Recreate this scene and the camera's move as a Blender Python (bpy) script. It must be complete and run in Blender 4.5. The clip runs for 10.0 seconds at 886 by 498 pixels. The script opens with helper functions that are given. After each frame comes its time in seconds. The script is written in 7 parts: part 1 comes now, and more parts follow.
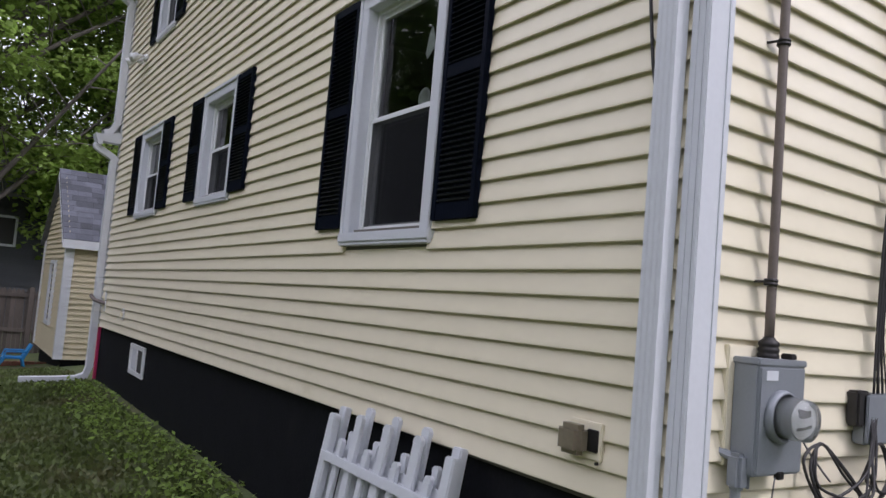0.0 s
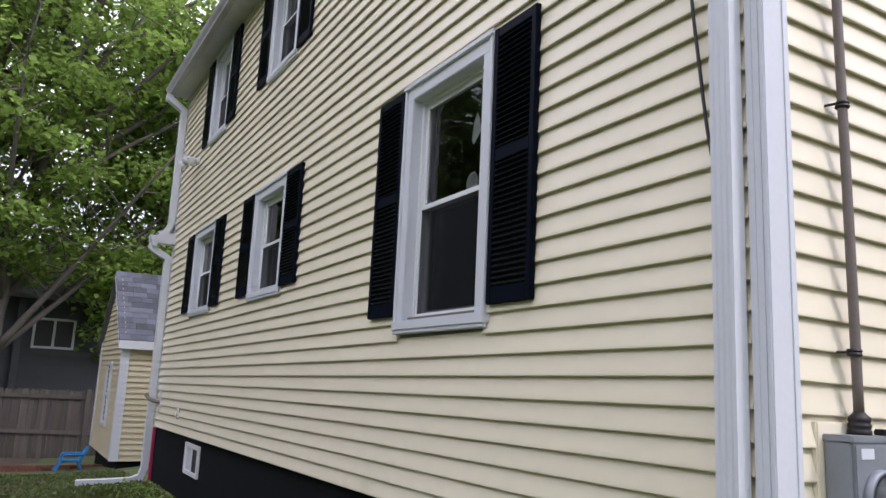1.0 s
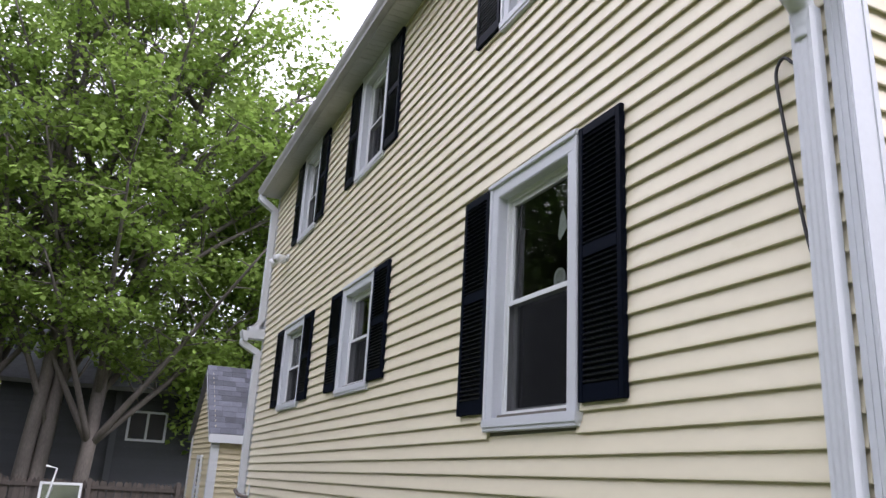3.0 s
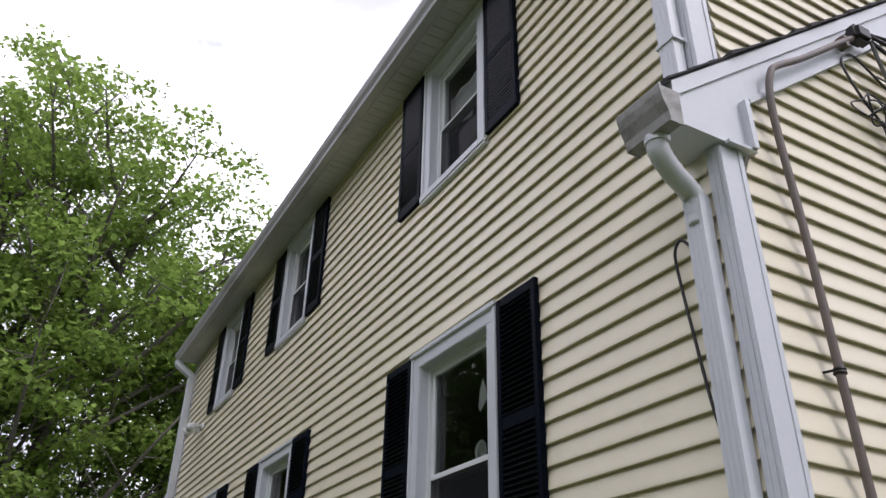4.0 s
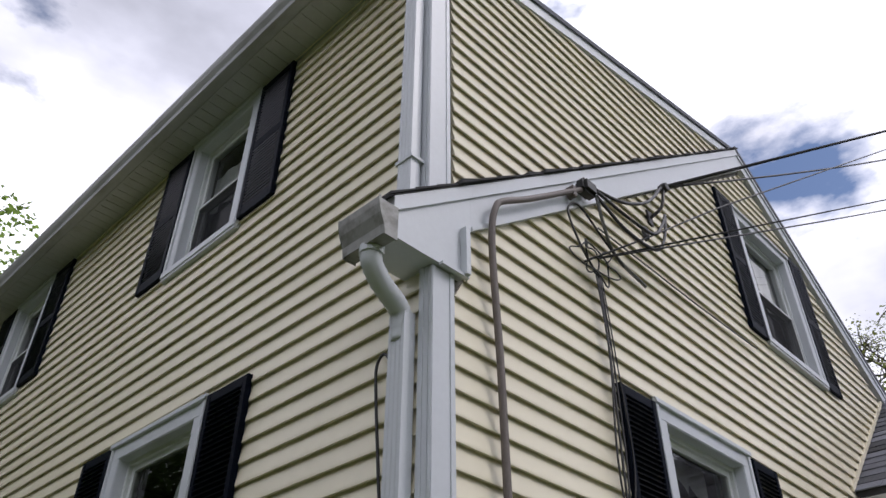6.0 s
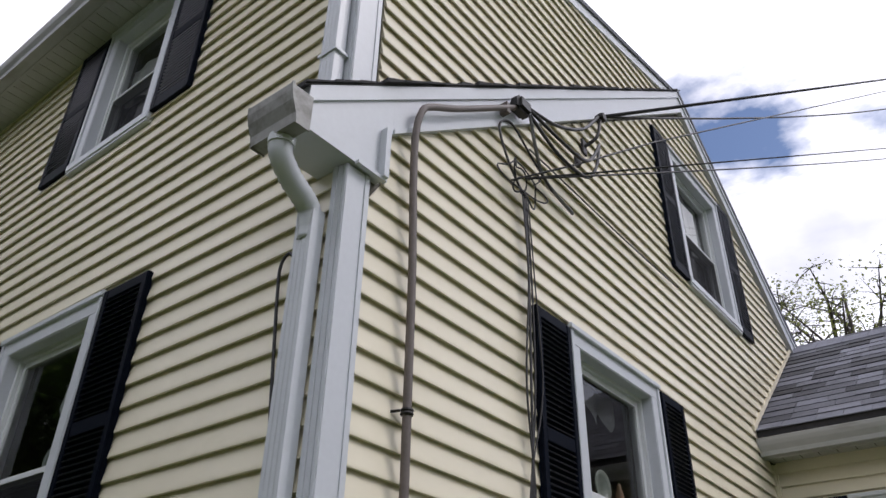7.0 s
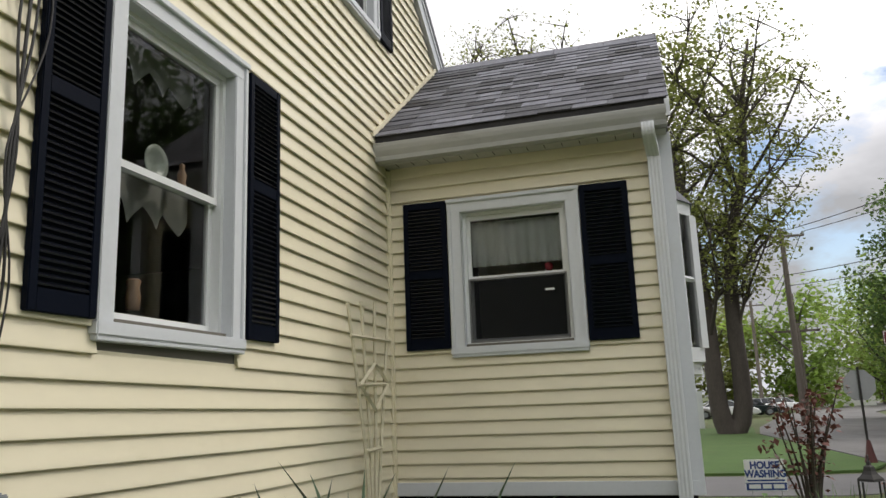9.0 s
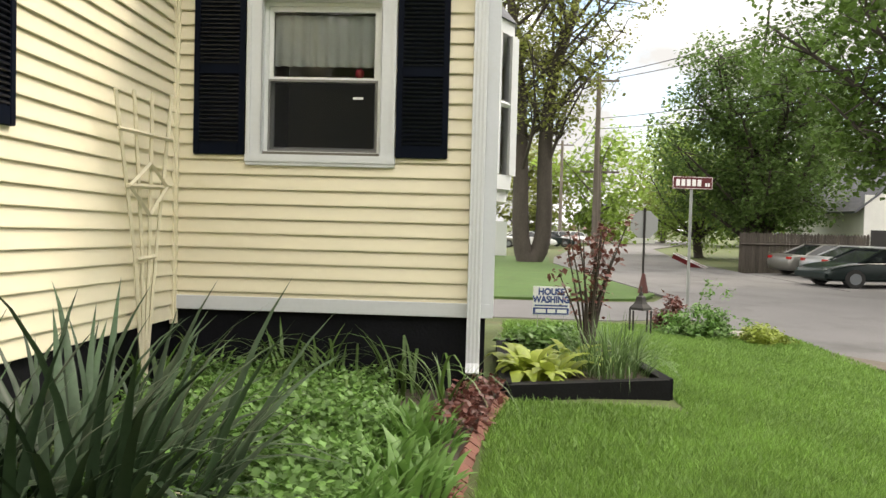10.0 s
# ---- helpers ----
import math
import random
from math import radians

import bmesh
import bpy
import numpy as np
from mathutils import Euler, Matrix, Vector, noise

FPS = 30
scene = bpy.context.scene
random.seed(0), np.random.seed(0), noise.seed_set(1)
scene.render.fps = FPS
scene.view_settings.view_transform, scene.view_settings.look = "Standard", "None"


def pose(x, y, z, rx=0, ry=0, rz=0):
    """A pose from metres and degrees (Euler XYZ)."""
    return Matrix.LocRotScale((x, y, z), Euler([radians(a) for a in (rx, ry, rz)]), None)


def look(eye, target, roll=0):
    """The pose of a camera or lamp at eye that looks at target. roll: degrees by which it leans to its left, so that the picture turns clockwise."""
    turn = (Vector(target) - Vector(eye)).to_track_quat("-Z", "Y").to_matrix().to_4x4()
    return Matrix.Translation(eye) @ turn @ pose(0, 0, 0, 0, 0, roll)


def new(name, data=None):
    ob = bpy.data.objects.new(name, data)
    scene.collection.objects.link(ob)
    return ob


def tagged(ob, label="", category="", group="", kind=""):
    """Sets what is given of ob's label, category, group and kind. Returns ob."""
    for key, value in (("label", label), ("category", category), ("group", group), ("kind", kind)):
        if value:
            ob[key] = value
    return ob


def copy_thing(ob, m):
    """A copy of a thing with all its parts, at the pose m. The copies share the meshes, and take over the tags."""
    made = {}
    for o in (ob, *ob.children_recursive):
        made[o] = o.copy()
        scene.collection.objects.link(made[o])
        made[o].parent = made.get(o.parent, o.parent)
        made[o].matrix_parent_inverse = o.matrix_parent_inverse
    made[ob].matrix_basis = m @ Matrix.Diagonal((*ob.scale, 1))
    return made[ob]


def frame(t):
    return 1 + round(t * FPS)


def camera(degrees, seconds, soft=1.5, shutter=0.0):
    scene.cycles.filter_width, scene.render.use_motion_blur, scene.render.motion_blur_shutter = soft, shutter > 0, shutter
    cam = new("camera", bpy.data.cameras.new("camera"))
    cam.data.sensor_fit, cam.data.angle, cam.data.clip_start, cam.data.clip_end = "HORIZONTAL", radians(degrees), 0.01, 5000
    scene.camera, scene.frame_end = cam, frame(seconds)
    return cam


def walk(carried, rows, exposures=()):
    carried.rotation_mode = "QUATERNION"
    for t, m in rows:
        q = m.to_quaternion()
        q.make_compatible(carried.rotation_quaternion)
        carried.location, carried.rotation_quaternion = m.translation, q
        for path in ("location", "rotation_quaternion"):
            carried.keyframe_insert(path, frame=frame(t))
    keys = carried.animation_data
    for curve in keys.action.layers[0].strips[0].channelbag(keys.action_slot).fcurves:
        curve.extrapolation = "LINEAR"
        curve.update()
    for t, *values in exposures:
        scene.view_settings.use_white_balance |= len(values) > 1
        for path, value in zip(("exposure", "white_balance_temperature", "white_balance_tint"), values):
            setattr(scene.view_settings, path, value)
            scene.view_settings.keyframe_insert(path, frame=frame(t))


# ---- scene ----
cam = camera(60.3, 10.0)
PATH = [
    (0, (-2.091, -1.65, 1.139), (-0.993, 0.015, 1.282), 4.9),
    (0.5, (-2.088, -1.615, 1.134), (-1.008, 0.044, 1.415), 2.7),
    (1, (-2.099, -1.581, 1.136), (-1.129, 0.131, 1.493), 2.7),
    (1.5, (-2.147, -1.592, 1.141), (-1.303, 0.176, 1.542), 3.2),
    (2, (-2.172, -1.566, 1.15), (-1.474, 0.259, 1.577), 3.6),
    (2.2, (-2.169, -1.562, 1.157), (-1.504, 0.274, 1.586), 3.6),
    (3.3, (-2.165, -1.62, 1.181), (-1.376, 0.086, 1.865), 2.5),
    (3.5, (-2.164, -1.627, 1.198), (-1.359, 0.034, 1.968), 1.9),
    (4, (-2.146, -1.653, 1.222), (-1.31, -0.113, 2.185), 1.0),
    (4.5, (-2.14, -1.676, 1.241), (-1.278, -0.217, 2.304), 0.2),
    (5, (-2.089, -1.721, 1.257), (-1.163, -0.357, 2.389), -0.4),
    (5.5, (-1.95, -1.785, 1.266), (-0.911, -0.57, 2.467), -0.8),
    (5.7, (-1.882, -1.812, 1.282), (-0.791, -0.659, 2.499), -0.6),
    (6.8, (-1.662, -1.795, 1.268), (-0.364, -0.697, 2.322), 1.2),
    (7, (-1.596, -1.753, 1.261), (-0.266, -0.691, 2.311), 1.1),
    (7.5, (-1.487, -1.742, 1.255), (-0.056, -0.749, 2.237), -1.6),
    (8, (-1.223, -1.888, 1.24), (0.309, -0.93, 2.097), -4.2),
    (8.4, (-1.028, -2.027, 1.211), (0.62, -1.151, 1.93), -3.2),
    (8.5, (-1.019, -2.059, 1.211), (0.685, -1.239, 1.86), -3.2),
    (9, (-0.8, -2.128, 1.151), (1.083, -1.585, 1.55), -2.2),
    (9.5, (-0.561, -2.17, 1.132), (1.422, -1.943, 1.265), -0.2),
    (10, (-0.358, -2.192, 1.129), (1.638, -2.091, 1.061), 1.5),
]
EXPOSURES = [(0, 0.55, 5950, 24), (1, 0.85, 5950, 24), (2, 1.22, 5950, 24), (3.3, 0.85, 6000, 24), (4.5, 0.10, 6100, 20), (5.5, -0.06, 6050, 19),
             (7.5, 0.07, 6050, 19), (8.5, 0.10, 6400, 14), (9, 0.30, 6700, 11), (9.5, 0.70, 7100, 10), (10, 1.29, 7300, 10)]
walk(cam, [(t, look(eye, target, roll)) for t, eye, target, roll in PATH], EXPOSURES)

# ---- world and sun ----
SUN_ELEV, SUN_AZ = 48.0, 150.0  # degrees; azimuth clockwise from +y
world = bpy.data.worlds.new("sky")
scene.world = world
world.use_nodes = True
wn, wl = world.node_tree.nodes, world.node_tree.links
wn.clear()
w_out, w_bg, w_sky = wn.new("ShaderNodeOutputWorld"), wn.new("ShaderNodeBackground"), wn.new("ShaderNodeTexSky")
w_sky.sky_type, w_sky.sun_disc = "NISHITA", False
w_sky.sun_elevation, w_sky.sun_rotation = radians(SUN_ELEV), radians(SUN_AZ)
w_co, w_map = wn.new("ShaderNodeTexCoord"), wn.new("ShaderNodeMapping")
w_map.inputs["Scale"].default_value = (1.0, 1.0, 2.2)
w_map.inputs["Location"].default_value = (1.35, 0.7, 0.9)
w_n1, w_n2 = wn.new("ShaderNodeTexNoise"), wn.new("ShaderNodeTexNoise")
w_n1.inputs["Scale"].default_value, w_n1.inputs["Detail"].default_value, w_n1.inputs["Roughness"].default_value = 2.8, 8, 0.55
w_n2.inputs["Scale"].default_value, w_n2.inputs["Detail"].default_value = 1.3, 7
w_cover, w_tone, w_mix = wn.new("ShaderNodeValToRGB"), wn.new("ShaderNodeValToRGB"), wn.new("ShaderNodeMix")
w_cover.color_ramp.elements[0].position, w_cover.color_ramp.elements[1].position = 0.335, 0.42
w_tone.color_ramp.elements[0].position, w_tone.color_ramp.elements[0].color = 0.34, (3.2, 3.3, 3.5, 1)
w_mid = w_tone.color_ramp.elements.new(0.44)
w_mid.color = (6.6, 6.7, 7.1, 1)
w_tone.color_ramp.elements[2].position, w_tone.color_ramp.elements[2].color = 0.56, (13.0, 13.0, 13.1, 1)
w_mix.data_type = "RGBA"
wl.new(w_co.outputs["Generated"], w_map.inputs["Vector"])
wl.new(w_map.outputs["Vector"], w_n1.inputs["Vector"])
wl.new(w_map.outputs["Vector"], w_n2.inputs["Vector"])
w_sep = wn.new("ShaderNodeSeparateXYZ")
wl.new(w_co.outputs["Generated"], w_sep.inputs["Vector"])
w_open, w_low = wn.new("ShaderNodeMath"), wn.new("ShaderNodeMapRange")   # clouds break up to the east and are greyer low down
w_open.operation, w_open.inputs[1].default_value = "MULTIPLY_ADD", -0.075
wl.new(w_sep.outputs["X"], w_open.inputs[0])
wl.new(w_n1.outputs["Fac"], w_open.inputs[2])
wl.new(w_open.outputs[0], w_cover.inputs["Fac"])
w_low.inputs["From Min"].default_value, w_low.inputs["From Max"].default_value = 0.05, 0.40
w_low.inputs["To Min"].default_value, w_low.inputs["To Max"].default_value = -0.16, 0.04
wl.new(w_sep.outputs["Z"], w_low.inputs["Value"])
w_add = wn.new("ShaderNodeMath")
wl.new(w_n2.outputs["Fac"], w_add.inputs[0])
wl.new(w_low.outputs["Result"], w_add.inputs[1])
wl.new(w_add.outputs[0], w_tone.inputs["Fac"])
wl.new(w_cover.outputs["Color"], w_mix.inputs["Factor"])
wl.new(w_sky.outputs["Color"], w_mix.inputs["A"])
wl.new(w_tone.outputs["Color"], w_mix.inputs["B"])
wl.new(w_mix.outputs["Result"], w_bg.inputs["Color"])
w_bg.inputs["Strength"].default_value = 0.115
wl.new(w_bg.outputs["Background"], w_out.inputs["Surface"])
sun = new("sun", bpy.data.lights.new("sun", "SUN"))
sun.data.energy, sun.data.angle, sun.data.color = 0.95, radians(11), (1.0, 0.95, 0.87)
_e, _a = radians(SUN_ELEV), radians(SUN_AZ)
sun.matrix_world = look((0, 0, 30), (-math.sin(_a) * math.cos(_e), -math.cos(_a) * math.cos(_e), 30 - math.sin(_e)))


# ---- materials ----
def material(name, colour, rough=0.6, metal=0.0, vary=0.12, scale=3.0, fine=60.0, bump=0.0, stain=None, stain_at=0.62, stain_scale=1.5,
             random_tone=0.0, stretch=(1, 1, 1), spec=0.5, alpha=1.0, transmission=0.0, island=0.0, translucent=0.0):
    """Base colour varied at two scales, with optional stains, per-piece tone, grain relief."""
    m = bpy.data.materials.new(name)
    m.use_nodes = True
    n, l = m.node_tree.nodes, m.node_tree.links
    b = n["Principled BSDF"]
    b.inputs["Roughness"].default_value, b.inputs["Metallic"].default_value = rough, metal
    b.inputs["Specular IOR Level"].default_value = spec
    b.inputs["Alpha"].default_value = alpha
    b.inputs["Transmission Weight"].default_value = transmission
    co, mp = n.new("ShaderNodeTexCoord"), n.new("ShaderNodeMapping")
    mp.inputs["Scale"].default_value = stretch
    geo = n.new("ShaderNodeNewGeometry")
    l.new(geo.outputs["Position"], mp.inputs["Vector"])
    big, small = n.new("ShaderNodeTexNoise"), n.new("ShaderNodeTexNoise")
    big.inputs["Scale"].default_value, big.inputs["Detail"].default_value = scale, 5
    small.inputs["Scale"].default_value, small.inputs["Detail"].default_value = fine, 4
    for t in (big, small):
        l.new(mp.outputs["Vector"], t.inputs["Vector"])
    add = n.new("ShaderNodeMath")
    add.operation = "ADD"
    l.new(big.outputs["Fac"], add.inputs[0])
    l.new(small.outputs["Fac"], add.inputs[1])
    rng = n.new("ShaderNodeMapRange")
    rng.inputs["From Min"].default_value, rng.inputs["From Max"].default_value = 0.6, 1.4
    rng.inputs["To Min"].default_value, rng.inputs["To Max"].default_value = 1 - vary, 1 + vary
    l.new(add.outputs[0], rng.inputs["Value"])
    tone = rng.outputs["Result"]
    for amount, source in ((random_tone, "info"), (island, "island")):
        if amount:
            if source == "info":
                s = n.new("ShaderNodeObjectInfo").outputs["Random"]
            else:
                s = geo.outputs["Random Per Island"]
            r2, mul = n.new("ShaderNodeMapRange"), n.new("ShaderNodeMath")
            r2.inputs["To Min"].default_value, r2.inputs["To Max"].default_value = 1 - amount, 1 + amount
            l.new(s, r2.inputs["Value"])
            mul.operation = "MULTIPLY"
            l.new(tone, mul.inputs[0])
            l.new(r2.outputs["Result"], mul.inputs[1])
            tone = mul.outputs[0]
    sc = n.new("ShaderNodeVectorMath")
    sc.operation = "SCALE"
    sc.inputs[0].default_value = colour
    l.new(tone, sc.inputs["Scale"])
    colour_out = sc.outputs["Vector"]
    if stain:
        st, rp, mx = n.new("ShaderNodeTexNoise"), n.new("ShaderNodeMapRange"), n.new("ShaderNodeMix")
        st.inputs["Scale"].default_value, st.inputs["Detail"].default_value, st.inputs["Roughness"].default_value = stain_scale, 7, 0.65
        l.new(mp.outputs["Vector"], st.inputs["Vector"])
        rp.inputs["From Min"].default_value, rp.inputs["From Max"].default_value = stain_at - 0.08, stain_at + 0.12
        l.new(st.outputs["Fac"], rp.inputs["Value"])
        mx.data_type = "RGBA"
        l.new(rp.outputs["Result"], mx.inputs["Factor"])
        l.new(colour_out, mx.inputs["A"])
        mx.inputs["B"].default_value = (*stain, 1)
        colour_out = mx.outputs["Result"]
    l.new(colour_out, b.inputs["Base Color"])
    if bump:
        bp = n.new("ShaderNodeBump")
        bp.inputs["Strength"].default_value, bp.inputs["Distance"].default_value = min(1, bump), 0.004
        l.new(small.outputs["Fac"], bp.inputs["Height"])
        l.new(bp.outputs["Normal"], b.inputs["Normal"])
    if translucent:
        tr, ms = n.new("ShaderNodeBsdfTranslucent"), n.new("ShaderNodeMixShader")
        l.new(colour_out, tr.inputs["Color"])
        ms.inputs["Fac"].default_value = translucent
        l.new(b.outputs["BSDF"], ms.inputs[1])
        l.new(tr.outputs["BSDF"], ms.inputs[2])
        l.new(ms.outputs["Shader"], n["Material Output"].inputs["Surface"])
    return m


SIDING = material("cream_vinyl", (0.745, 0.688, 0.52), 0.36, vary=0.035, scale=0.9, fine=9, stain=(0.60, 0.55, 0.36), stain_at=0.70, stain_scale=1.1,
                  random_tone=0.02, stretch=(1, 1, 2.5), spec=0.4)
WHITE = material("white_trim", (0.60, 0.625, 0.655), 0.42, vary=0.04, scale=2, fine=40, stain=(0.55, 0.56, 0.54), stain_at=0.72, stain_scale=3)
# trim white lowered so its colour carries the shade under the eaves
SOFFIT_SHADED = material("shaded_white_soffit", (0.46, 0.465, 0.455), 0.55, vary=0.06, scale=2, fine=40, stain=(0.36, 0.35, 0.32), stain_at=0.62, stain_scale=2.5)
# greyer than the trim, with darker blotches drawn out along the run
GUTTER = material("grey_gutter_enamel", (0.40, 0.405, 0.40), 0.45, vary=0.08, scale=2, fine=30, stain=(0.25, 0.245, 0.22), stain_at=0.58, stain_scale=3.0, stretch=(1, 0.35, 1))
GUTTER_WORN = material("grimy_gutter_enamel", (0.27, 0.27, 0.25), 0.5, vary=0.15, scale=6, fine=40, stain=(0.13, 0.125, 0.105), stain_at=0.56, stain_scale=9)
VINYL = material("white_window_vinyl", (0.68, 0.70, 0.70), 0.35, vary=0.03)
BLACK = material("black_shutter_plastic", (0.0035, 0.0055, 0.012), 0.5, vary=0.25, scale=5, fine=120, bump=0.15, spec=0.05)
FOUND = material("black_painted_concrete", (0.006, 0.0065, 0.009), 0.75, vary=0.3, scale=4, fine=50, bump=0.5, stain=(0.012, 0.012, 0.013), stain_at=0.66, spec=0.15)
SHINGLE = material("grey_asphalt_shingle", (0.105, 0.108, 0.128), 0.75, vary=0.3, scale=6, fine=160, bump=0.8, random_tone=0.8)
SHINGLE_FAR = material("weathered_asphalt_shingle", (0.13, 0.135, 0.155), 0.9, vary=0.3, scale=3, fine=25, bump=0.4, stretch=(1, 1, 4))
GALV = material("grey_meter_enamel", (0.23, 0.25, 0.27), 0.42, 0.2, vary=0.06, scale=8, fine=90)
CONDUIT = material("grey_brown_conduit", (0.14, 0.115, 0.10), 0.55, vary=0.12, scale=6, fine=80)
CABLE = material("black_cable_rubber", (0.018, 0.017, 0.017), 0.5, vary=0.2)
CABLE_GREY = material("grey_cable_rubber", (0.16, 0.16, 0.16), 0.55, vary=0.15)
DARKMETAL = material("dark_iron", (0.025, 0.023, 0.022), 0.5, 0.4, vary=0.2)
SCREEN = material("window_insect_screen", (0.014, 0.015, 0.017), 0.8, vary=0.1, alpha=0.65, spec=0.1)
# indoor dimness put into the plaster colour, so rooms read dark through panes
ROOMWALL = material("shade_dark_plaster", (0.13, 0.12, 0.10), 0.8, vary=0.1)
LACE = material("white_lace_cloth", (0.82, 0.81, 0.78), 0.9, vary=0.1, scale=8, fine=90, translucent=0.15)
# the white lace darkened in its colour, for the dimness of the room
LACE_DIM = material("dimmed_lace_cloth", (0.42, 0.41, 0.38), 0.9, vary=0.1, scale=8, fine=90, translucent=0.3)
CLEAR = material("clear_plastic", (0.75, 0.77, 0.75), 0.12, transmission=0.85, vary=0.05)
PORCELAIN = material("pale_porcelain", (0.40, 0.43, 0.38), 0.3, vary=0.08, scale=20)
TERRACOTTA = material("ochre_ceramic", (0.42, 0.25, 0.15), 0.5, vary=0.1)


def glass_material():
    m = bpy.data.materials.new("window_glass")
    m.use_nodes = True
    n, l = m.node_tree.nodes, m.node_tree.links
    n.remove(n["Principled BSDF"])
    gl, tr, mx, fr = n.new("ShaderNodeBsdfGlossy"), n.new("ShaderNodeBsdfTransparent"), n.new("ShaderNodeMixShader"), n.new("ShaderNodeFresnel")
    gl.inputs["Roughness"].default_value = 0.015
    tr.inputs["Color"].default_value = (0.72, 0.76, 0.75, 1)
    fr.inputs["IOR"].default_value = 1.55
    l.new(fr.outputs["Fac"], mx.inputs["Fac"])
    l.new(tr.outputs["BSDF"], mx.inputs[1])
    l.new(gl.outputs["BSDF"], mx.inputs[2])
    l.new(mx.outputs["Shader"], n["Material Output"].inputs["Surface"])
    return m


GLASS = glass_material()


# ---- mesh helpers ----
def mesh_of(name, verts, faces, mat, smooth=False):
    me = bpy.data.meshes.new(name)
    me.from_pydata([tuple(v) for v in verts], [], faces)
    me.materials.append(mat)
    if smooth:
        me.polygons.foreach_set("use_smooth", [True] * len(me.polygons))
    me.update()
    return me


def obj(name, me, parent=None, m=None, label="", category="", group="", kind=""):
    ob = new(name, me)
    if m is not None:
        ob.matrix_basis = m
    if parent is not None:
        ob.parent = parent
    return tagged(ob, label, category, group, kind)


def empty(name, m=None, label="", category="", group="", kind=""):
    ob = new(name)
    ob.empty_display_size = 0.1
    if m is not None:
        ob.matrix_basis = m
    return tagged(ob, label, category, group, kind)


BOXF = [(0, 3, 2, 1), (4, 5, 6, 7), (0, 1, 5, 4), (1, 2, 6, 5), (2, 3, 7, 6), (3, 0, 4, 7)]


class Build:
    """Collects boxes, prisms and tubes into one mesh."""

    def __init__(self):
        self.v, self.f = [], []

    def add(self, verts, faces):
        k = len(self.v)
        self.v += [tuple(p) for p in verts]
        self.f += [tuple(i + k for i in q) for q in faces]
        return self

    def box(self, x0, y0, z0, x1, y1, z1):
        x0, x1, y0, y1, z0, z1 = min(x0, x1), max(x0, x1), min(y0, y1), max(y0, y1), min(z0, z1), max(z0, z1)
        return self.add([(x0, y0, z0), (x1, y0, z0), (x1, y1, z0), (x0, y1, z0), (x0, y0, z1), (x1, y0, z1), (x1, y1, z1), (x0, y1, z1)], BOXF)

    def bevel_box(self, x0, y0, z0, x1, y1, z1, r=0.006):
        bm = bmesh.new()
        bmesh.ops.create_cube(bm, size=1)
        for v in bm.verts:
            v.co = ((x0 + x1) / 2 + v.co.x * abs(x1 - x0), (y0 + y1) / 2 + v.co.y * abs(y1 - y0), (z0 + z1) / 2 + v.co.z * abs(z1 - z0))
        bmesh.ops.bevel(bm, geom=bm.edges[:], offset=r, segments=2, affect="EDGES")
        bm.verts.index_update()
        self.add([v.co[:] for v in bm.verts], [tuple(v.index for v in f.verts) for f in bm.faces])
        bm.free()
        return self

    def prism(self, outline, a, b):
        """Extrudes the outline (list of 3D points) from offset a to offset b (vectors)."""
        n = len(outline)
        a, b = Vector(a), Vector(b)
        pts = [Vector(p) + a for p in outline] + [Vector(p) + b for p in outline]
        return self.add(pts, [tuple(range(n))[::-1], tuple(range(n, 2 * n))] + [(i, (i + 1) % n, n + (i + 1) % n, n + i) for i in range(n)])

    def tube(self, path, r, sides=8, flat=1.0, caps=True):
        """A round (or flattened) tube along the points of path; r may be a list."""
        pts = [Vector(p) for p in path]
        n = len(pts)
        rs = r if isinstance(r, (list, tuple)) else [r] * n
        k = len(self.v)
        ref = None
        for i, p in enumerate(pts):
            d = (pts[min(i + 1, n - 1)] - pts[max(i - 1, 0)]).normalized()
            if ref is None:
                ref = Vector((0, 0, 1)) if abs(d.z) < 0.9 else Vector((1, 0, 0))
            s = d.cross(ref)
            if s.length < 1e-4:
                s = d.orthogonal()
            s.normalize()
            u = s.cross(d)
            ref = u
            for j in range(sides):
                a = 2 * math.pi * j / sides
                self.v.append(tuple(p + (s * math.cos(a) * flat + u * math.sin(a)) * rs[i]))
        for i in range(n - 1):
            for j in range(sides):
                j2 = (j + 1) % sides
                self.f.append((k + i * sides + j, k + i * sides + j2, k + (i + 1) * sides + j2, k + (i + 1) * sides + j))
        if caps:
            self.f.append(tuple(k + j for j in range(sides))[::-1])
            self.f.append(tuple(k + (n - 1) * sides + j for j in range(sides)))
        return self

    def lathe(self, profile, centre=(0, 0, 0), axis="z", sides=20):
        """Turns (radius, height) pairs round an axis."""
        k = len(self.v)
        c = Vector(centre)
        for rad, h in profile:
            for j in range(sides):
                a = 2 * math.pi * j / sides
                p = {"z": (rad * math.cos(a), rad * math.sin(a), h), "y": (rad * math.cos(a), h, rad * math.sin(a)), "x": (h, rad * math.cos(a), rad * math.sin(a))}[axis]
                self.v.append(tuple(c + Vector(p)))
        for i in range(len(profile) - 1):
            for j in range(sides):
                j2 = (j + 1) % sides
                self.f.append((k + i * sides + j, k + i * sides + j2, k + (i + 1) * sides + j2, k + (i + 1) * sides + j))
        self.f.append(tuple(k + j for j in range(sides))[::-1])
        self.f.append(tuple(k + (len(profile) - 1) * sides + j for j in range(sides)))
        return self

    def mesh(self, name, mat, smooth=False):
        return mesh_of(name, self.v, self.f, mat, smooth)


